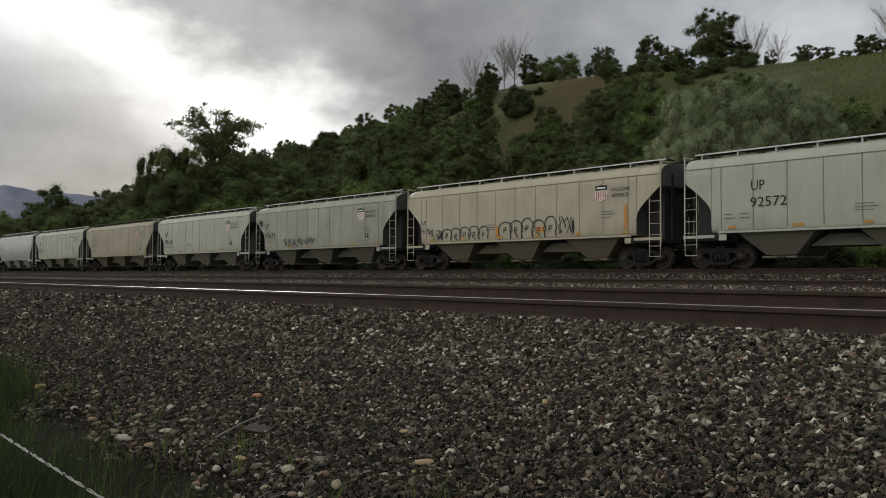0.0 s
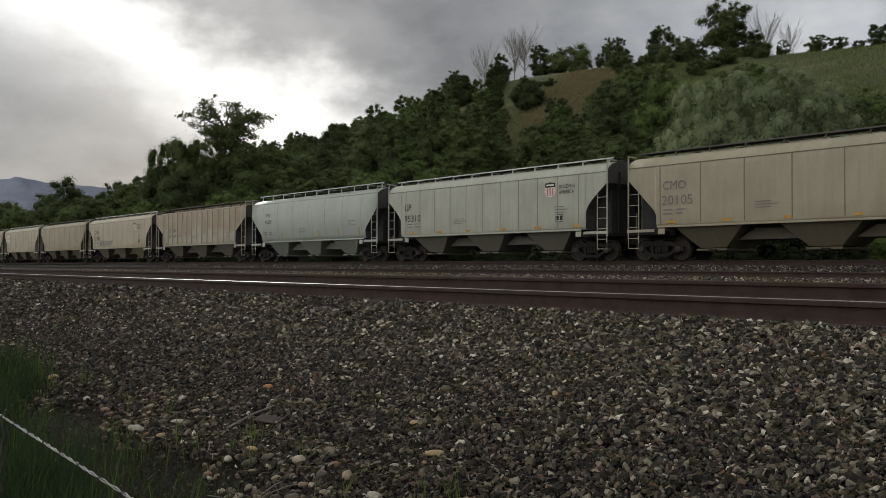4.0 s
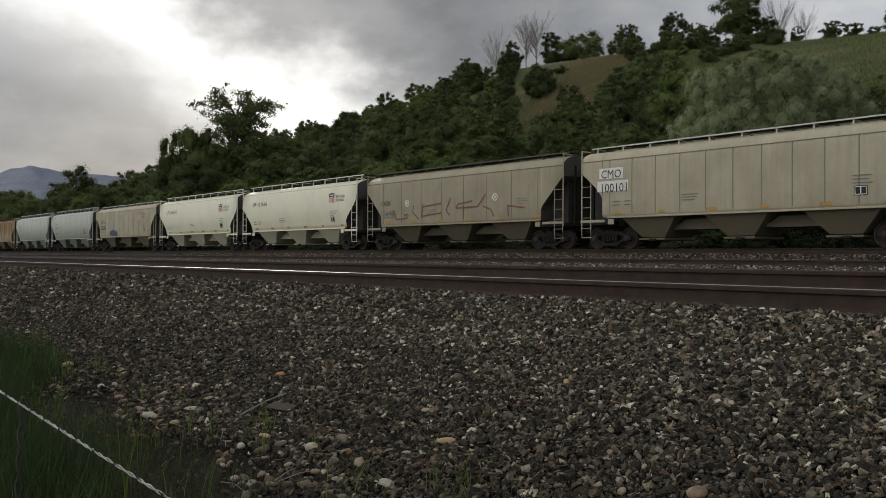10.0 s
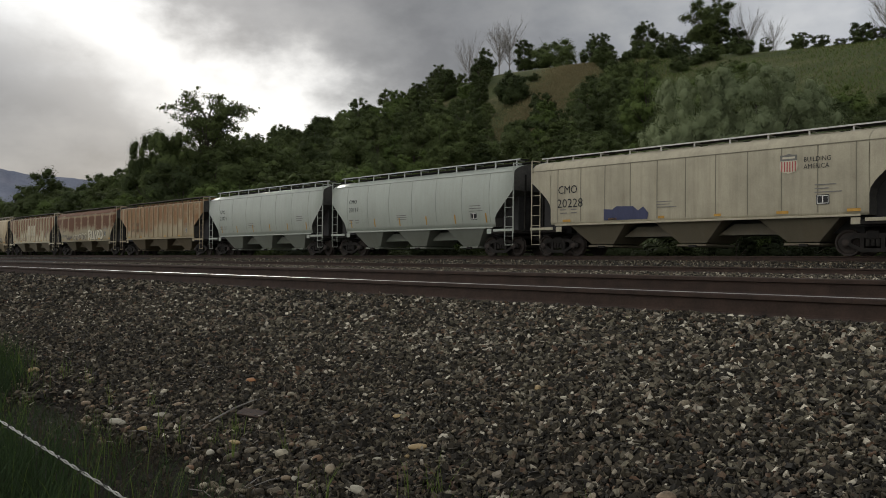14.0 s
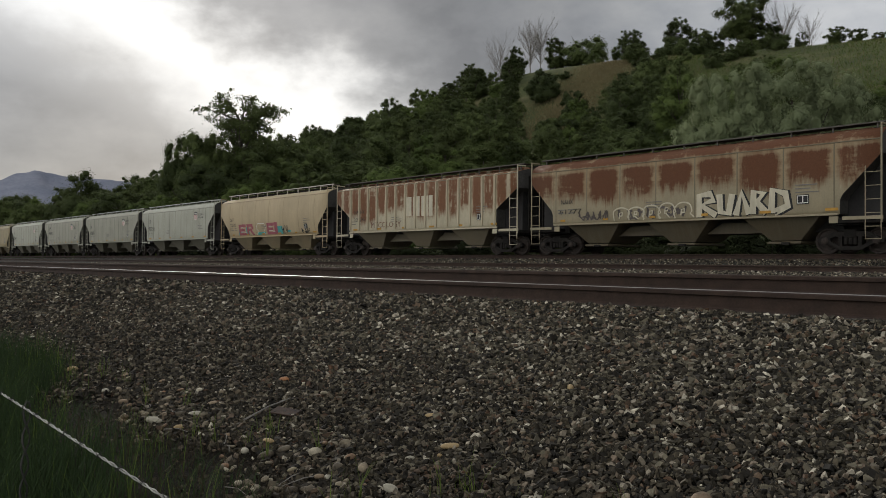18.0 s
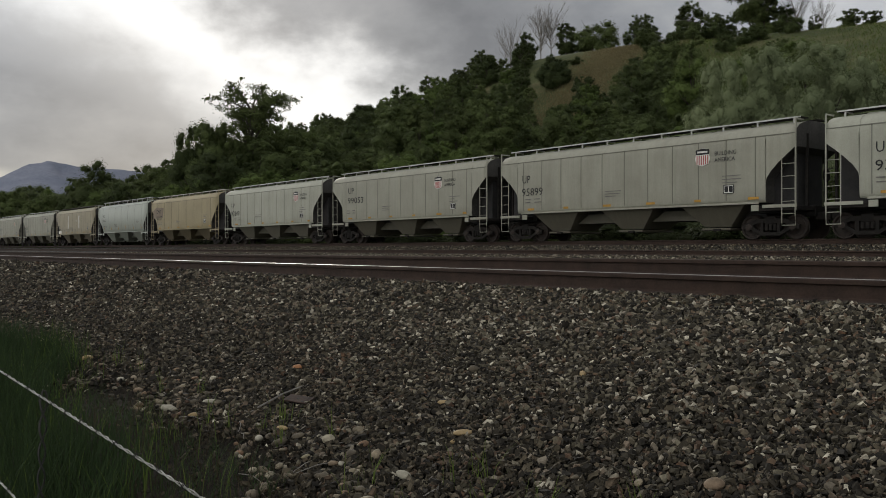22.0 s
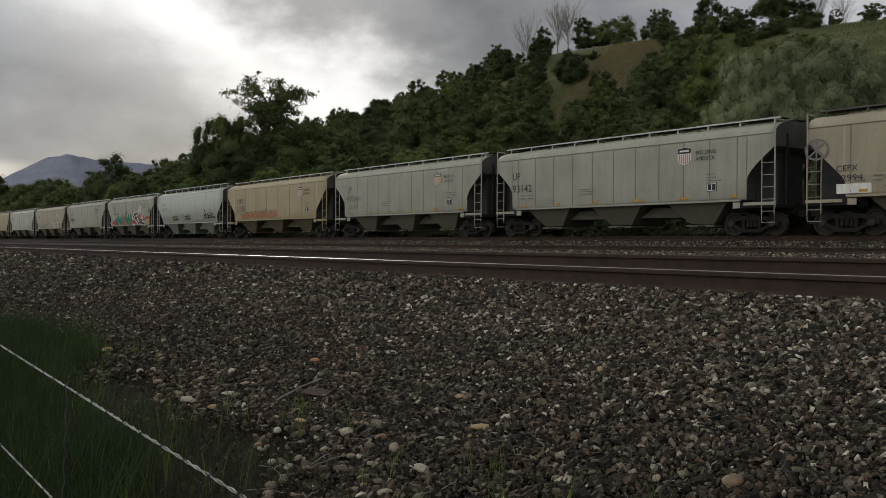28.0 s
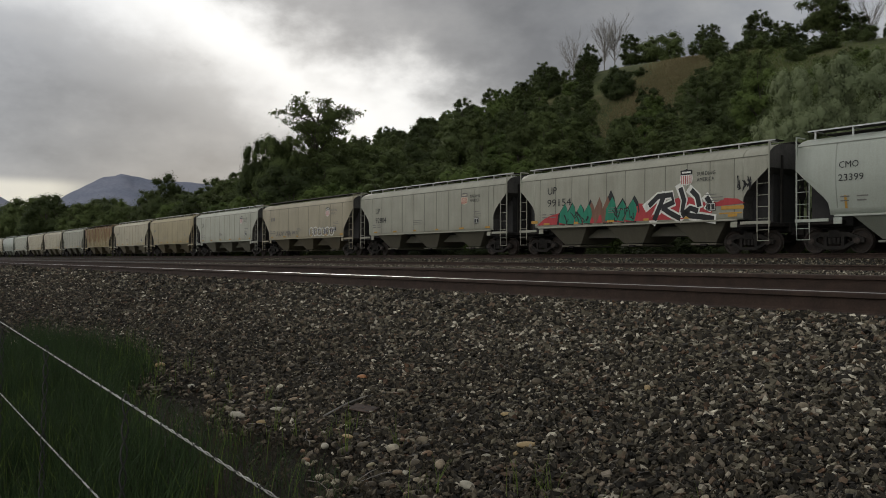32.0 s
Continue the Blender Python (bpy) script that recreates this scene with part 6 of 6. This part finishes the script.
# ---------------------------------------------------------------- loose stone, grass and the fence in the foreground
def quick_mesh(name, verts, tris, mats, smooth=False):
    """A triangle mesh from arrays."""
    me = bpy.data.meshes.new(name)
    me.vertices.add(len(verts))
    me.vertices.foreach_set("co", np.asarray(verts, np.float32).ravel())
    me.loops.add(len(tris) * 3)
    me.loops.foreach_set("vertex_index", np.asarray(tris, np.int32).ravel())
    me.polygons.add(len(tris))
    me.polygons.foreach_set("loop_start", np.arange(0, len(tris) * 3, 3, dtype=np.int32))
    me.polygons.foreach_set("use_smooth", np.full(len(tris), smooth))
    for m in mats:
        me.materials.append(m)
    me.update(calc_edges=True)
    me.validate()
    return me


def unit_stones(level, kinds, rough, seed):
    """Irregular closed lumps about one unit in radius."""
    bm = bmesh.new()
    bmesh.ops.create_icosphere(bm, subdivisions=level, radius=1.0)
    base = np.array([v.co[:] for v in bm.verts])
    tris = np.array([[v.index for v in f.verts] for f in bm.faces])
    bm.free()
    g = np.random.default_rng(seed)
    out = []
    for k in range(kinds):
        v = base.copy()
        for cutn in range(7 if rough else 3):     # broken faces
            n = g.normal(size=3)
            n /= np.linalg.norm(n)
            over = np.maximum(v @ n - g.uniform(0.45, 0.85), 0)
            v -= over[:, None] * n * (0.9 if rough else 0.5)
        v *= 1 + g.normal(size=(len(v), 1)) * rough
        out.append(v * np.array([g.uniform(1.0, 1.55), g.uniform(0.75, 1.0), g.uniform(0.45, 0.8)]))
    return np.array(out), tris


def scatter_stones(name, label, places, radii, shapes, tris, mat, seed, sink=0.25, tilt=0.6, smooth=False):
    """Many loose stones in one mesh, lying on the ground."""
    g = np.random.default_rng(seed)
    n = len(places)
    pick = g.integers(0, len(shapes), n)
    a, b, c = g.uniform(0, 2 * np.pi, n), g.normal(size=n) * tilt, g.normal(size=n) * tilt
    zero, one = np.zeros(n), np.ones(n)
    rz = np.stack([np.cos(a), -np.sin(a), zero, np.sin(a), np.cos(a), zero, zero, zero, one], 1).reshape(n, 3, 3)
    rx = np.stack([one, zero, zero, zero, np.cos(b), -np.sin(b), zero, np.sin(b), np.cos(b)], 1).reshape(n, 3, 3)
    ry = np.stack([np.cos(c), zero, np.sin(c), zero, one, zero, -np.sin(c), zero, np.cos(c)], 1).reshape(n, 3, 3)
    rot = rx @ ry @ rz
    v = np.einsum("nij,nkj->nki", rot, shapes[pick]) * radii[:, None, None]
    z = ground_z(places[:, 0], places[:, 1]) + radii * (0.45 - sink) + g.uniform(-0.2, 0.55, n) * radii
    v += np.stack([places[:, 0], places[:, 1], z], 1)[:, None, :]
    f = tris[None] + (np.arange(n) * shapes.shape[1])[:, None, None]
    ob = put(name, quick_mesh(name, v.reshape(-1, 3), f.reshape(-1, 3), [mat], smooth))
    tagged(ob, label, "gravel", kind="stuff")
    return ob


def broken_stones(kinds, seed):
    """Crushed rock: skewed blocks with uneven corners."""
    h = np.random.default_rng(seed)
    cube = np.array([(x, y, z) for x in (-1, 1) for y in (-1, 1) for z in (-1, 1)], float)
    tris = np.array([[0, 1, 3], [0, 3, 2], [4, 6, 7], [4, 7, 5], [0, 4, 5], [0, 5, 1], [2, 3, 7], [2, 7, 6], [0, 2, 6], [0, 6, 4], [1, 5, 7], [1, 7, 3]])
    out = []
    for k in range(kinds):
        v = cube * h.uniform(0.5, 0.95, (8, 3)) * 0.9 + h.normal(size=(8, 3)) * 0.07
        v = v @ (np.eye(3) + h.normal(size=(3, 3)) * 0.14)
        out.append(v * np.array([h.uniform(1.0, 1.5), h.uniform(0.7, 1.0), h.uniform(0.40, 0.80)]))
    return np.array(out), tris


SHARP, SHARP_T = broken_stones(40, 3)
ROUND_S, ROUND_T = unit_stones(2, 6, 0.0, 4)
g = np.random.default_rng(8)


def field(x0, x1, y0, y1, per_m2):
    n = int((x1 - x0) * (y1 - y0) * per_m2)
    return np.stack([g.uniform(x0, x1, n), g.uniform(y0, y1, n)], 1)


def bank_edge(x):
    """Where the ballast gives way to dirt and grass."""
    return 1.75 + 0.22 * np.sin(x * 0.9 + 0.4) + 0.12 * np.sin(x * 2.7) + np.interp(x, [-30, -23, -19, -12, -8, -4, 0], [0.0, 0.0, 0.0, 0.15, 0.38, 0.38, 0.15])


def lawn_edge(x):
    """How far the thick grass reaches from the fence towards the bank."""
    return np.interp(x, [-42, -30, -23, -13.0, -11.6, -9.4, -8.4, -7.4, -6.9, -6.0, -4.4, -3.7, -3.0, -2.4], [0.0, 0.0, 0.0, 0.2, 2.05, 2.35, 2.42, 2.15, 1.72, 1.62, 1.62, 1.30, 0.75, 0.0])


def pale_share(x, y):
    """Share of paler grey ballast: most on the upper bank, little at its muddy toe."""
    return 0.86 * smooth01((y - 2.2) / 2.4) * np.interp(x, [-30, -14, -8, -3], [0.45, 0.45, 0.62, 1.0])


for x0, x1, per, r0, r1, k in [(-6.5, 0.8, 3000, 0.008, 0.022, 1), (-13, -6.5, 1500, 0.010, 0.026, 2), (-26, -13, 420, 0.018, 0.038, 3), (-60, -26, 80, 0.032, 0.058, 4)]:
    p = field(x0, x1, 1.3, 5.93, per)
    keep = p[:, 1] > bank_edge(p[:, 0]) - g.exponential(0.10, len(p))
    p = p[keep]
    fresh = g.uniform(0, 1, len(p)) < 0.12 + 0.80 * pale_share(p[:, 0], p[:, 1])
    for part_of, mat, label in ((fresh, STONE, "loose crushed grey ballast stones on the bank"), (~fresh, DARK_STONE, "darker ballast stones, more of them towards the toe of the bank")):
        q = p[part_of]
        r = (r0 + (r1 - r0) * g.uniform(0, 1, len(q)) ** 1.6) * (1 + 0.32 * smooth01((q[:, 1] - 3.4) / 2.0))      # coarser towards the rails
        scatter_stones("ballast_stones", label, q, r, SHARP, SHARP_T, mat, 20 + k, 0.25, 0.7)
for y0, y1, k in [(8.0, 9.4, 5), (21.8, 25.35, 6), (27.5, 29.9, 7), (6.35, 7.5, 8)]:
    p = field(-70 if y0 > 20 else -30, 6, y0, y1, 150 if y0 > 20 else 130)
    scatter_stones("ballast_stones", "loose grey ballast stones between the tracks", p, g.uniform(0.018, 0.042, len(p)), SHARP, SHARP_T, STONE, 20 + k)
p = field(-13, 0.6, 1.4, 3.1, 170)
band = p[:, 1] - bank_edge(p[:, 0])
patch = np.array([noise.noise((a * 0.9, b * 1.2, 7.0)) for a, b in p])
p = p[(band < 0.42) & (band > -0.30 - 0.15 * patch) & (g.uniform(0, 1, len(p)) < 0.45 + 0.9 * patch)]
scatter_stones("river_cobbles", "rounded pale river cobbles along the toe of the bank", p, 0.011 + 0.024 * g.uniform(0, 1, len(p)) ** 2.4, ROUND_S, ROUND_T, COBBLE, 41, 0.2, 0.25, True)
# small grit and dead stalks trodden into the mud between grass and bank
p = field(-8, 0.6, 0.9, 2.4, 420)
p = p[(p[:, 1] < bank_edge(p[:, 0]) + 0.1) & (p[:, 1] > lawn_edge(p[:, 0]) - 0.2)]
scatter_stones("grit", "small dark stones trodden into the mud", p, 0.004 + 0.009 * g.uniform(0, 1, len(p)) ** 2, SHARP, SHARP_T, DARK_STONE, 43, 0.3, 0.6)
p = field(-14, 0.6, 2.0, 5.8, 2.2)
scatter_stones("river_cobbles", "single rounded tan stones among the ballast", p, 0.018 + 0.022 * g.uniform(0, 1, len(p)) ** 2, ROUND_S, ROUND_T, COBBLE, 42, 0.1, 0.4, True)


def blades(name, label, places, height, width, mat, seed, lean=0.35):
    """Grass blades: bent tapering strips."""
    n = len(places)
    h = np.random.default_rng(seed)
    th = h.uniform(0, 2 * np.pi, n)
    tall = height * h.uniform(0.45, 1.15, n)
    bend = np.stack([np.cos(th), np.sin(th)], 1) * (tall * h.uniform(0.05, lean * 1.6, n))[:, None]
    side = np.stack([-np.sin(th + 0.6), np.cos(th + 0.6)], 1) * (width * h.uniform(0.6, 1.3, n))[:, None]
    base = np.column_stack([places, ground_z(places[:, 0], places[:, 1]) - 0.02])
    v = np.zeros((n, 7, 3))
    for i, (t, w) in enumerate([(0.0, 1.0), (0.45, 0.85), (0.8, 0.5)]):
        for j, s in enumerate((-1, 1)):
            v[:, 2 * i + j, :2] = base[:, :2] + bend * t ** 2 + s * side * w
            v[:, 2 * i + j, 2] = base[:, 2] + tall * t
    v[:, 6, :2], v[:, 6, 2] = base[:, :2] + bend, base[:, 2] + tall
    tri = np.array([[0, 1, 3], [0, 3, 2], [2, 3, 5], [2, 5, 4], [4, 5, 6]])
    f = tri[None] + (np.arange(n) * 7)[:, None, None]
    ob = put(name, quick_mesh(name, v.reshape(-1, 3), f.reshape(-1, 3), [mat]))
    tagged(ob, label, "grass", kind="stuff")


p = field(-15, -2.2, -0.6, 2.6, 1600)
p = p[p[:, 1] < lawn_edge(p[:, 0]) - g.exponential(0.10, len(p))]
tuft = 0.72 + 0.5 * np.array([noise.noise((a * 1.6, b * 1.6, 3.0)) for a, b in p])
p = p[g.uniform(0, 1, len(p)) < tuft + 0.2]
swell = 0.62 + 0.75 * np.clip(0.5 + np.array([noise.noise((a * 2.3, b * 2.3, 9.0)) for a, b in p]), 0, 1.1)
blades("meadow_grass", "tall lush green grass along the wire fence", p, 0.36 * swell, 0.0028, GRASS, 61, 0.38)
p = field(-9, -1.9, -0.6, 2.4, 210)
p = p[np.array([noise.noise((a * 1.9, b * 1.9, 4.0)) for a, b in p]) > -0.12]
p = p[p[:, 1] < lawn_edge(p[:, 0]) + 0.12 + 0.35 * (g.uniform(0, 1, len(p)) < 0.12) - g.exponential(0.14, len(p))]
blades("grass_stalks", "yellow-green grass stalks at the edge of the lawn", p, 0.38, 0.0026, GRASS_TIP, 66, 0.38)
p = field(-40, -12, -0.5, 1.1, 120)
blades("meadow_grass", "short rough grass beyond the fence post", p, 0.15, 0.005, GRASS, 62)
p = field(-6.6, 0.2, 0.5, 2.0, 620)
p = p[(p[:, 1] < bank_edge(p[:, 0]) - 0.1) & (np.array([noise.noise((a * 2.1, b * 2.1, 12.0)) for a, b in p]) > -0.25)]
blades("meadow_grass", "low sparse dark grass on the mud", p, 0.13, 0.0020, GRASS, 69, 0.7)
p = field(-6, 0.4, 0.6, 2.1, 330)
p = p[(p[:, 1] < bank_edge(p[:, 0]) + 0.15)]
blades("dry_grass", "thin dry grass stalks on the dirt", p, 0.16, 0.0018, DEAD, 63, 1.2)
p = field(-9, 0.4, 1.2, 2.5, 9)
spray = np.repeat(p, 7, axis=0) + g.normal(size=(len(p) * 7, 2)) * 0.025
blades("weeds", "sparse green weeds among the cobbles", spray, 0.22, 0.0022, GRASS_TIP, 64, 0.4)
p = field(-60, 4, 38.5, 44, 40)
blades("trackside_weeds", "green weeds behind the train", p, 0.5, 0.03, GRASS, 65, 0.5)


# rough grass on the open slope of the hill
def tufts(spots, count):
    return np.concatenate([np.array([(x, y)]) + g.normal(size=(count, 2)) * r * 0.55 for x, y, r in spots])


blades("hill_grass", "rough dry tan grass on the open strip of hillside", tufts(CLEARINGS[:6], 6500), 0.36, 0.035, DRY, 67, 0.9)
blades("hill_grass", "rough green grass on the open hillside", tufts(CLEARINGS[6:], 2600), 0.30, 0.035, GRASS_TIP, 68, 0.9)
blades("hill_grass", "dry stalks among the green grass of the hillside", tufts(CLEARINGS[6:], 900), 0.32, 0.030, DRY, 70, 0.9)


def barbed_wire(parent, y, z0, slope, name="barbed_wire"):
    """Two strands twisted round each other, with barbs; a plain strand far off."""
    bm = bmesh.new()
    for phase in (0, math.pi):
        pts = []
        x = -13.0
        while x < 1.4:
            a = phase + x * 2 * math.pi / 0.105 + 0.7 * math.sin(x * 9.0) + 0.5 * math.sin(x * 23.0)
            pts.append((x, y + 0.0021 * math.cos(a), z0 + slope * x + 0.0021 * math.sin(a)))
            x += 0.0115
        tube(bm, pts, 0.0017, 4)
    tube(bm, [(-60, y, z0 - slope * 60), (-13.0, y, z0 - slope * 13.0)], 0.003, 4)
    wire = put(name, finish(name, bm, WIRE), parent)
    barb = SHARED.get("barb")
    if barb is None:
        bm = bmesh.new()
        for s in (-1, 1):
            tube(bm, [(0.004 * s, -0.012, -0.010 * s), (0.003 * s, 0.0, 0.005), (0.0, 0.012, 0.011 * s)], [0.0005, 0.0013, 0.0005], 4)
            tube(bm, [(0.003 * s, 0.0045, 0.0), (0.003 * s, 0.0, 0.0045), (0.003 * s, -0.0045, 0.0), (0.003 * s, 0.0, -0.0045), (0.003 * s, 0.0045, 0.0)], 0.0013, 4)
        SHARED["barb"] = barb = finish("barb", bm, POST)
    x = -7.0
    while x < 1.2:
        put("barb", barb, wire, "", pose(x, y, z0 + slope * x, random.uniform(0, 360), 0, 0))
        x += 0.127


fence = new("wire_fence")
tagged(fence, "barbed wire fence with twisted wire stays in the grass", "fence")
FENCE_Y = 0.65
barbed_wire(fence, FENCE_Y, 0.965, -0.0288)
barbed_wire(fence, FENCE_Y, 0.632, -0.0204)
barbed_wire(fence, FENCE_Y, 0.070, -0.0270)
for k in range(9):                                   # twisted stays hang between the wires
    x = -2.57 - 1.25 * k
    bm = bmesh.new()
    for phase in (0, math.pi):
        pts = []
        for i in range(90):
            t = i / 89
            a = phase + t * 34
            pts.append((x - 0.10 * t + 0.009 * math.cos(a), FENCE_Y + 0.014 + 0.009 * math.sin(a), 0.978 - 0.0288 * x - 0.80 * t))
        tube(bm, pts, 0.0030, 4)
    put("wire_stay", finish("wire_stay", bm, POST), fence, "dark twisted wire stay")
for k, x in enumerate((1.6, -5.86, -12.0, -18.0, -24.0, -30.0, -36.0)):
    put("steel_post", boxes_mesh("steel_post", [(x - 0.018, x + 0.018, FENCE_Y + 0.014, FENCE_Y + 0.022, -0.3, 1.06 - 0.031 * x), (x - 0.004, x + 0.004, FENCE_Y + 0.022, FENCE_Y + 0.058, -0.3, 1.06 - 0.031 * x)], RUST, 0.0), fence, "rusty steel fence post")


# single stones that stand out on the bank, a stick and a rusty plate
TONES = {"orange": (0.30, 0.14, 0.06), "tan": (0.36, 0.26, 0.13), "pale": (0.32, 0.295, 0.225), "pink": (0.36, 0.22, 0.16), "yellow": (0.29, 0.25, 0.155)}
PEBBLE = {k: mottled(k + "_pebble", tuple(0.7 * c for c in v), tuple(1.15 * c for c in v), 30.0, 0.8, 0, 0.3, 0.002) for k, v in TONES.items()}
SINGLES = [  # tone, place, radius
    ("orange", -5.564, 3.143, 0.0449),
    ("tan", -3.812, 3.108, 0.0334),
    ("tan", -3.294, 2.816, 0.0494),
    ("yellow", -3.785, 2.2, 0.0288),
    ("pale", -3.529, 2.244, 0.024),
    ("pale", -3.113, 2.308, 0.0425),
    ("pink", -4.31, 3.517, 0.0172),
    ("yellow", -4.326, 4.297, 0.0308),
    ("pale", -4.009, 2.428, 0.0254),
    ("pale", -4.297, 2.194, 0.0385),
    ("tan", -4.338, 2.359, 0.0309),
    ("pale", -3.366, 2.618, 0.0232),
    ("tan", -3.265, 2.717, 0.0243),
    ("orange", -3.884, 3.864, 0.0216),
    ("pale", -6.816, 2.271, 0.0497),
    ("pale", -5.49, 2.138, 0.0574),
    ("pale", -5.342, 2.375, 0.0406),
    ("tan", -5.163, 2.18, 0.0343),
    ("tan", -8.107, 2.399, 0.0583),
    ("pale", -6.35, 2.348, 0.0262),
    ("pale", -10.981, 2.781, 0.0467),
    ("yellow", -4.064, 5.682, 0.0384),
    ("pale", -4.212, 4.971, 0.0203),
    ("tan", -3.435, 3.872, 0.0374),
]
for k, (tone, x, y, r) in enumerate(SINGLES):
    v = ROUND_S[k % len(ROUND_S)] * np.array([r * 1.05, r * 0.75, r * 0.72])
    ob = put("stone", quick_mesh("stone", v, ROUND_T, [PEBBLE[tone]], True), None, "", pose(x, y, float(ground_z(x, y)) + r * 0.40, 0, 0, 37 * k))
    tagged(ob, f"single rounded {tone} stone lying on dark ballast", "stone", "single stones on the bank")
bm = bmesh.new()
gz = lambda x, y, up: (x, y, float(ground_z(x, y)) + up)
tube(bm, [gz(-4.812, 2.445, 0.035), gz(-4.901, 2.666, 0.045), gz(-4.990, 2.868, 0.03)], [0.0065, 0.006, 0.003], 6)
tagged(put("stick", finish("stick", bm, PALE_BARK)), "thin pale dry stick lying on the ballast", "stick")
plate = boxes_mesh("metal_plate", [(-0.09, 0.09, -0.05, 0.05, -0.004, 0.004)], RUST, 0.002)
plate_at = pose(-4.712, 2.673, float(ground_z(-4.712, 2.673)) + 0.035, 12, 3, 25)
tie_plate = put("metal_plate", plate, None, "", plate_at)
tagged(tie_plate, "rusty brown perforated metal plate lying on the ballast", "metal plate")
for px, py in ((-0.06, -0.025), (0.0, 0.0), (0.055, 0.028), (0.05, -0.03)):
    put("plate_hole", lathe_y("plate_hole", [(0.008, -0.0052), (0.0082, 0.0052)], BLACK, 8), tie_plate, "", pose(px, py, 0, 90))



# dead twigs on the mud
for k in range(26):
    x, y = random.uniform(-6.0, -0.6), random.uniform(1.5, 2.3)
    bm = bmesh.new()
    a, ln = random.uniform(-0.5, 0.5) + (math.pi / 2 if k % 4 == 0 else 0), random.uniform(0.08, 0.24)
    tube(bm, [gz(x, y, 0.018), gz(x + ln * 0.5 * math.cos(a), y + ln * 0.5 * math.sin(a) + 0.012, 0.028), gz(x + ln * math.cos(a), y + ln * math.sin(a), 0.02)], [0.003, 0.0026, 0.0012], 5)
    tagged(put("twig", finish("twig", bm, PALE_BARK)), "thin dry twig lying on the mud below the bank", "twig", "dry twigs on the mud")


# ---------------------------------------------------------------- what moves
def motions():
    """The train rolls past at an even pace."""
    for car, centre in TRAIN:
        walk(car, [(t, pose(centre + SPEED * t, TRAIN_Y, RAIL_Z)) for t in (0, 4, 8, 12, 16, 20, 24, 28, 32)])


motions()
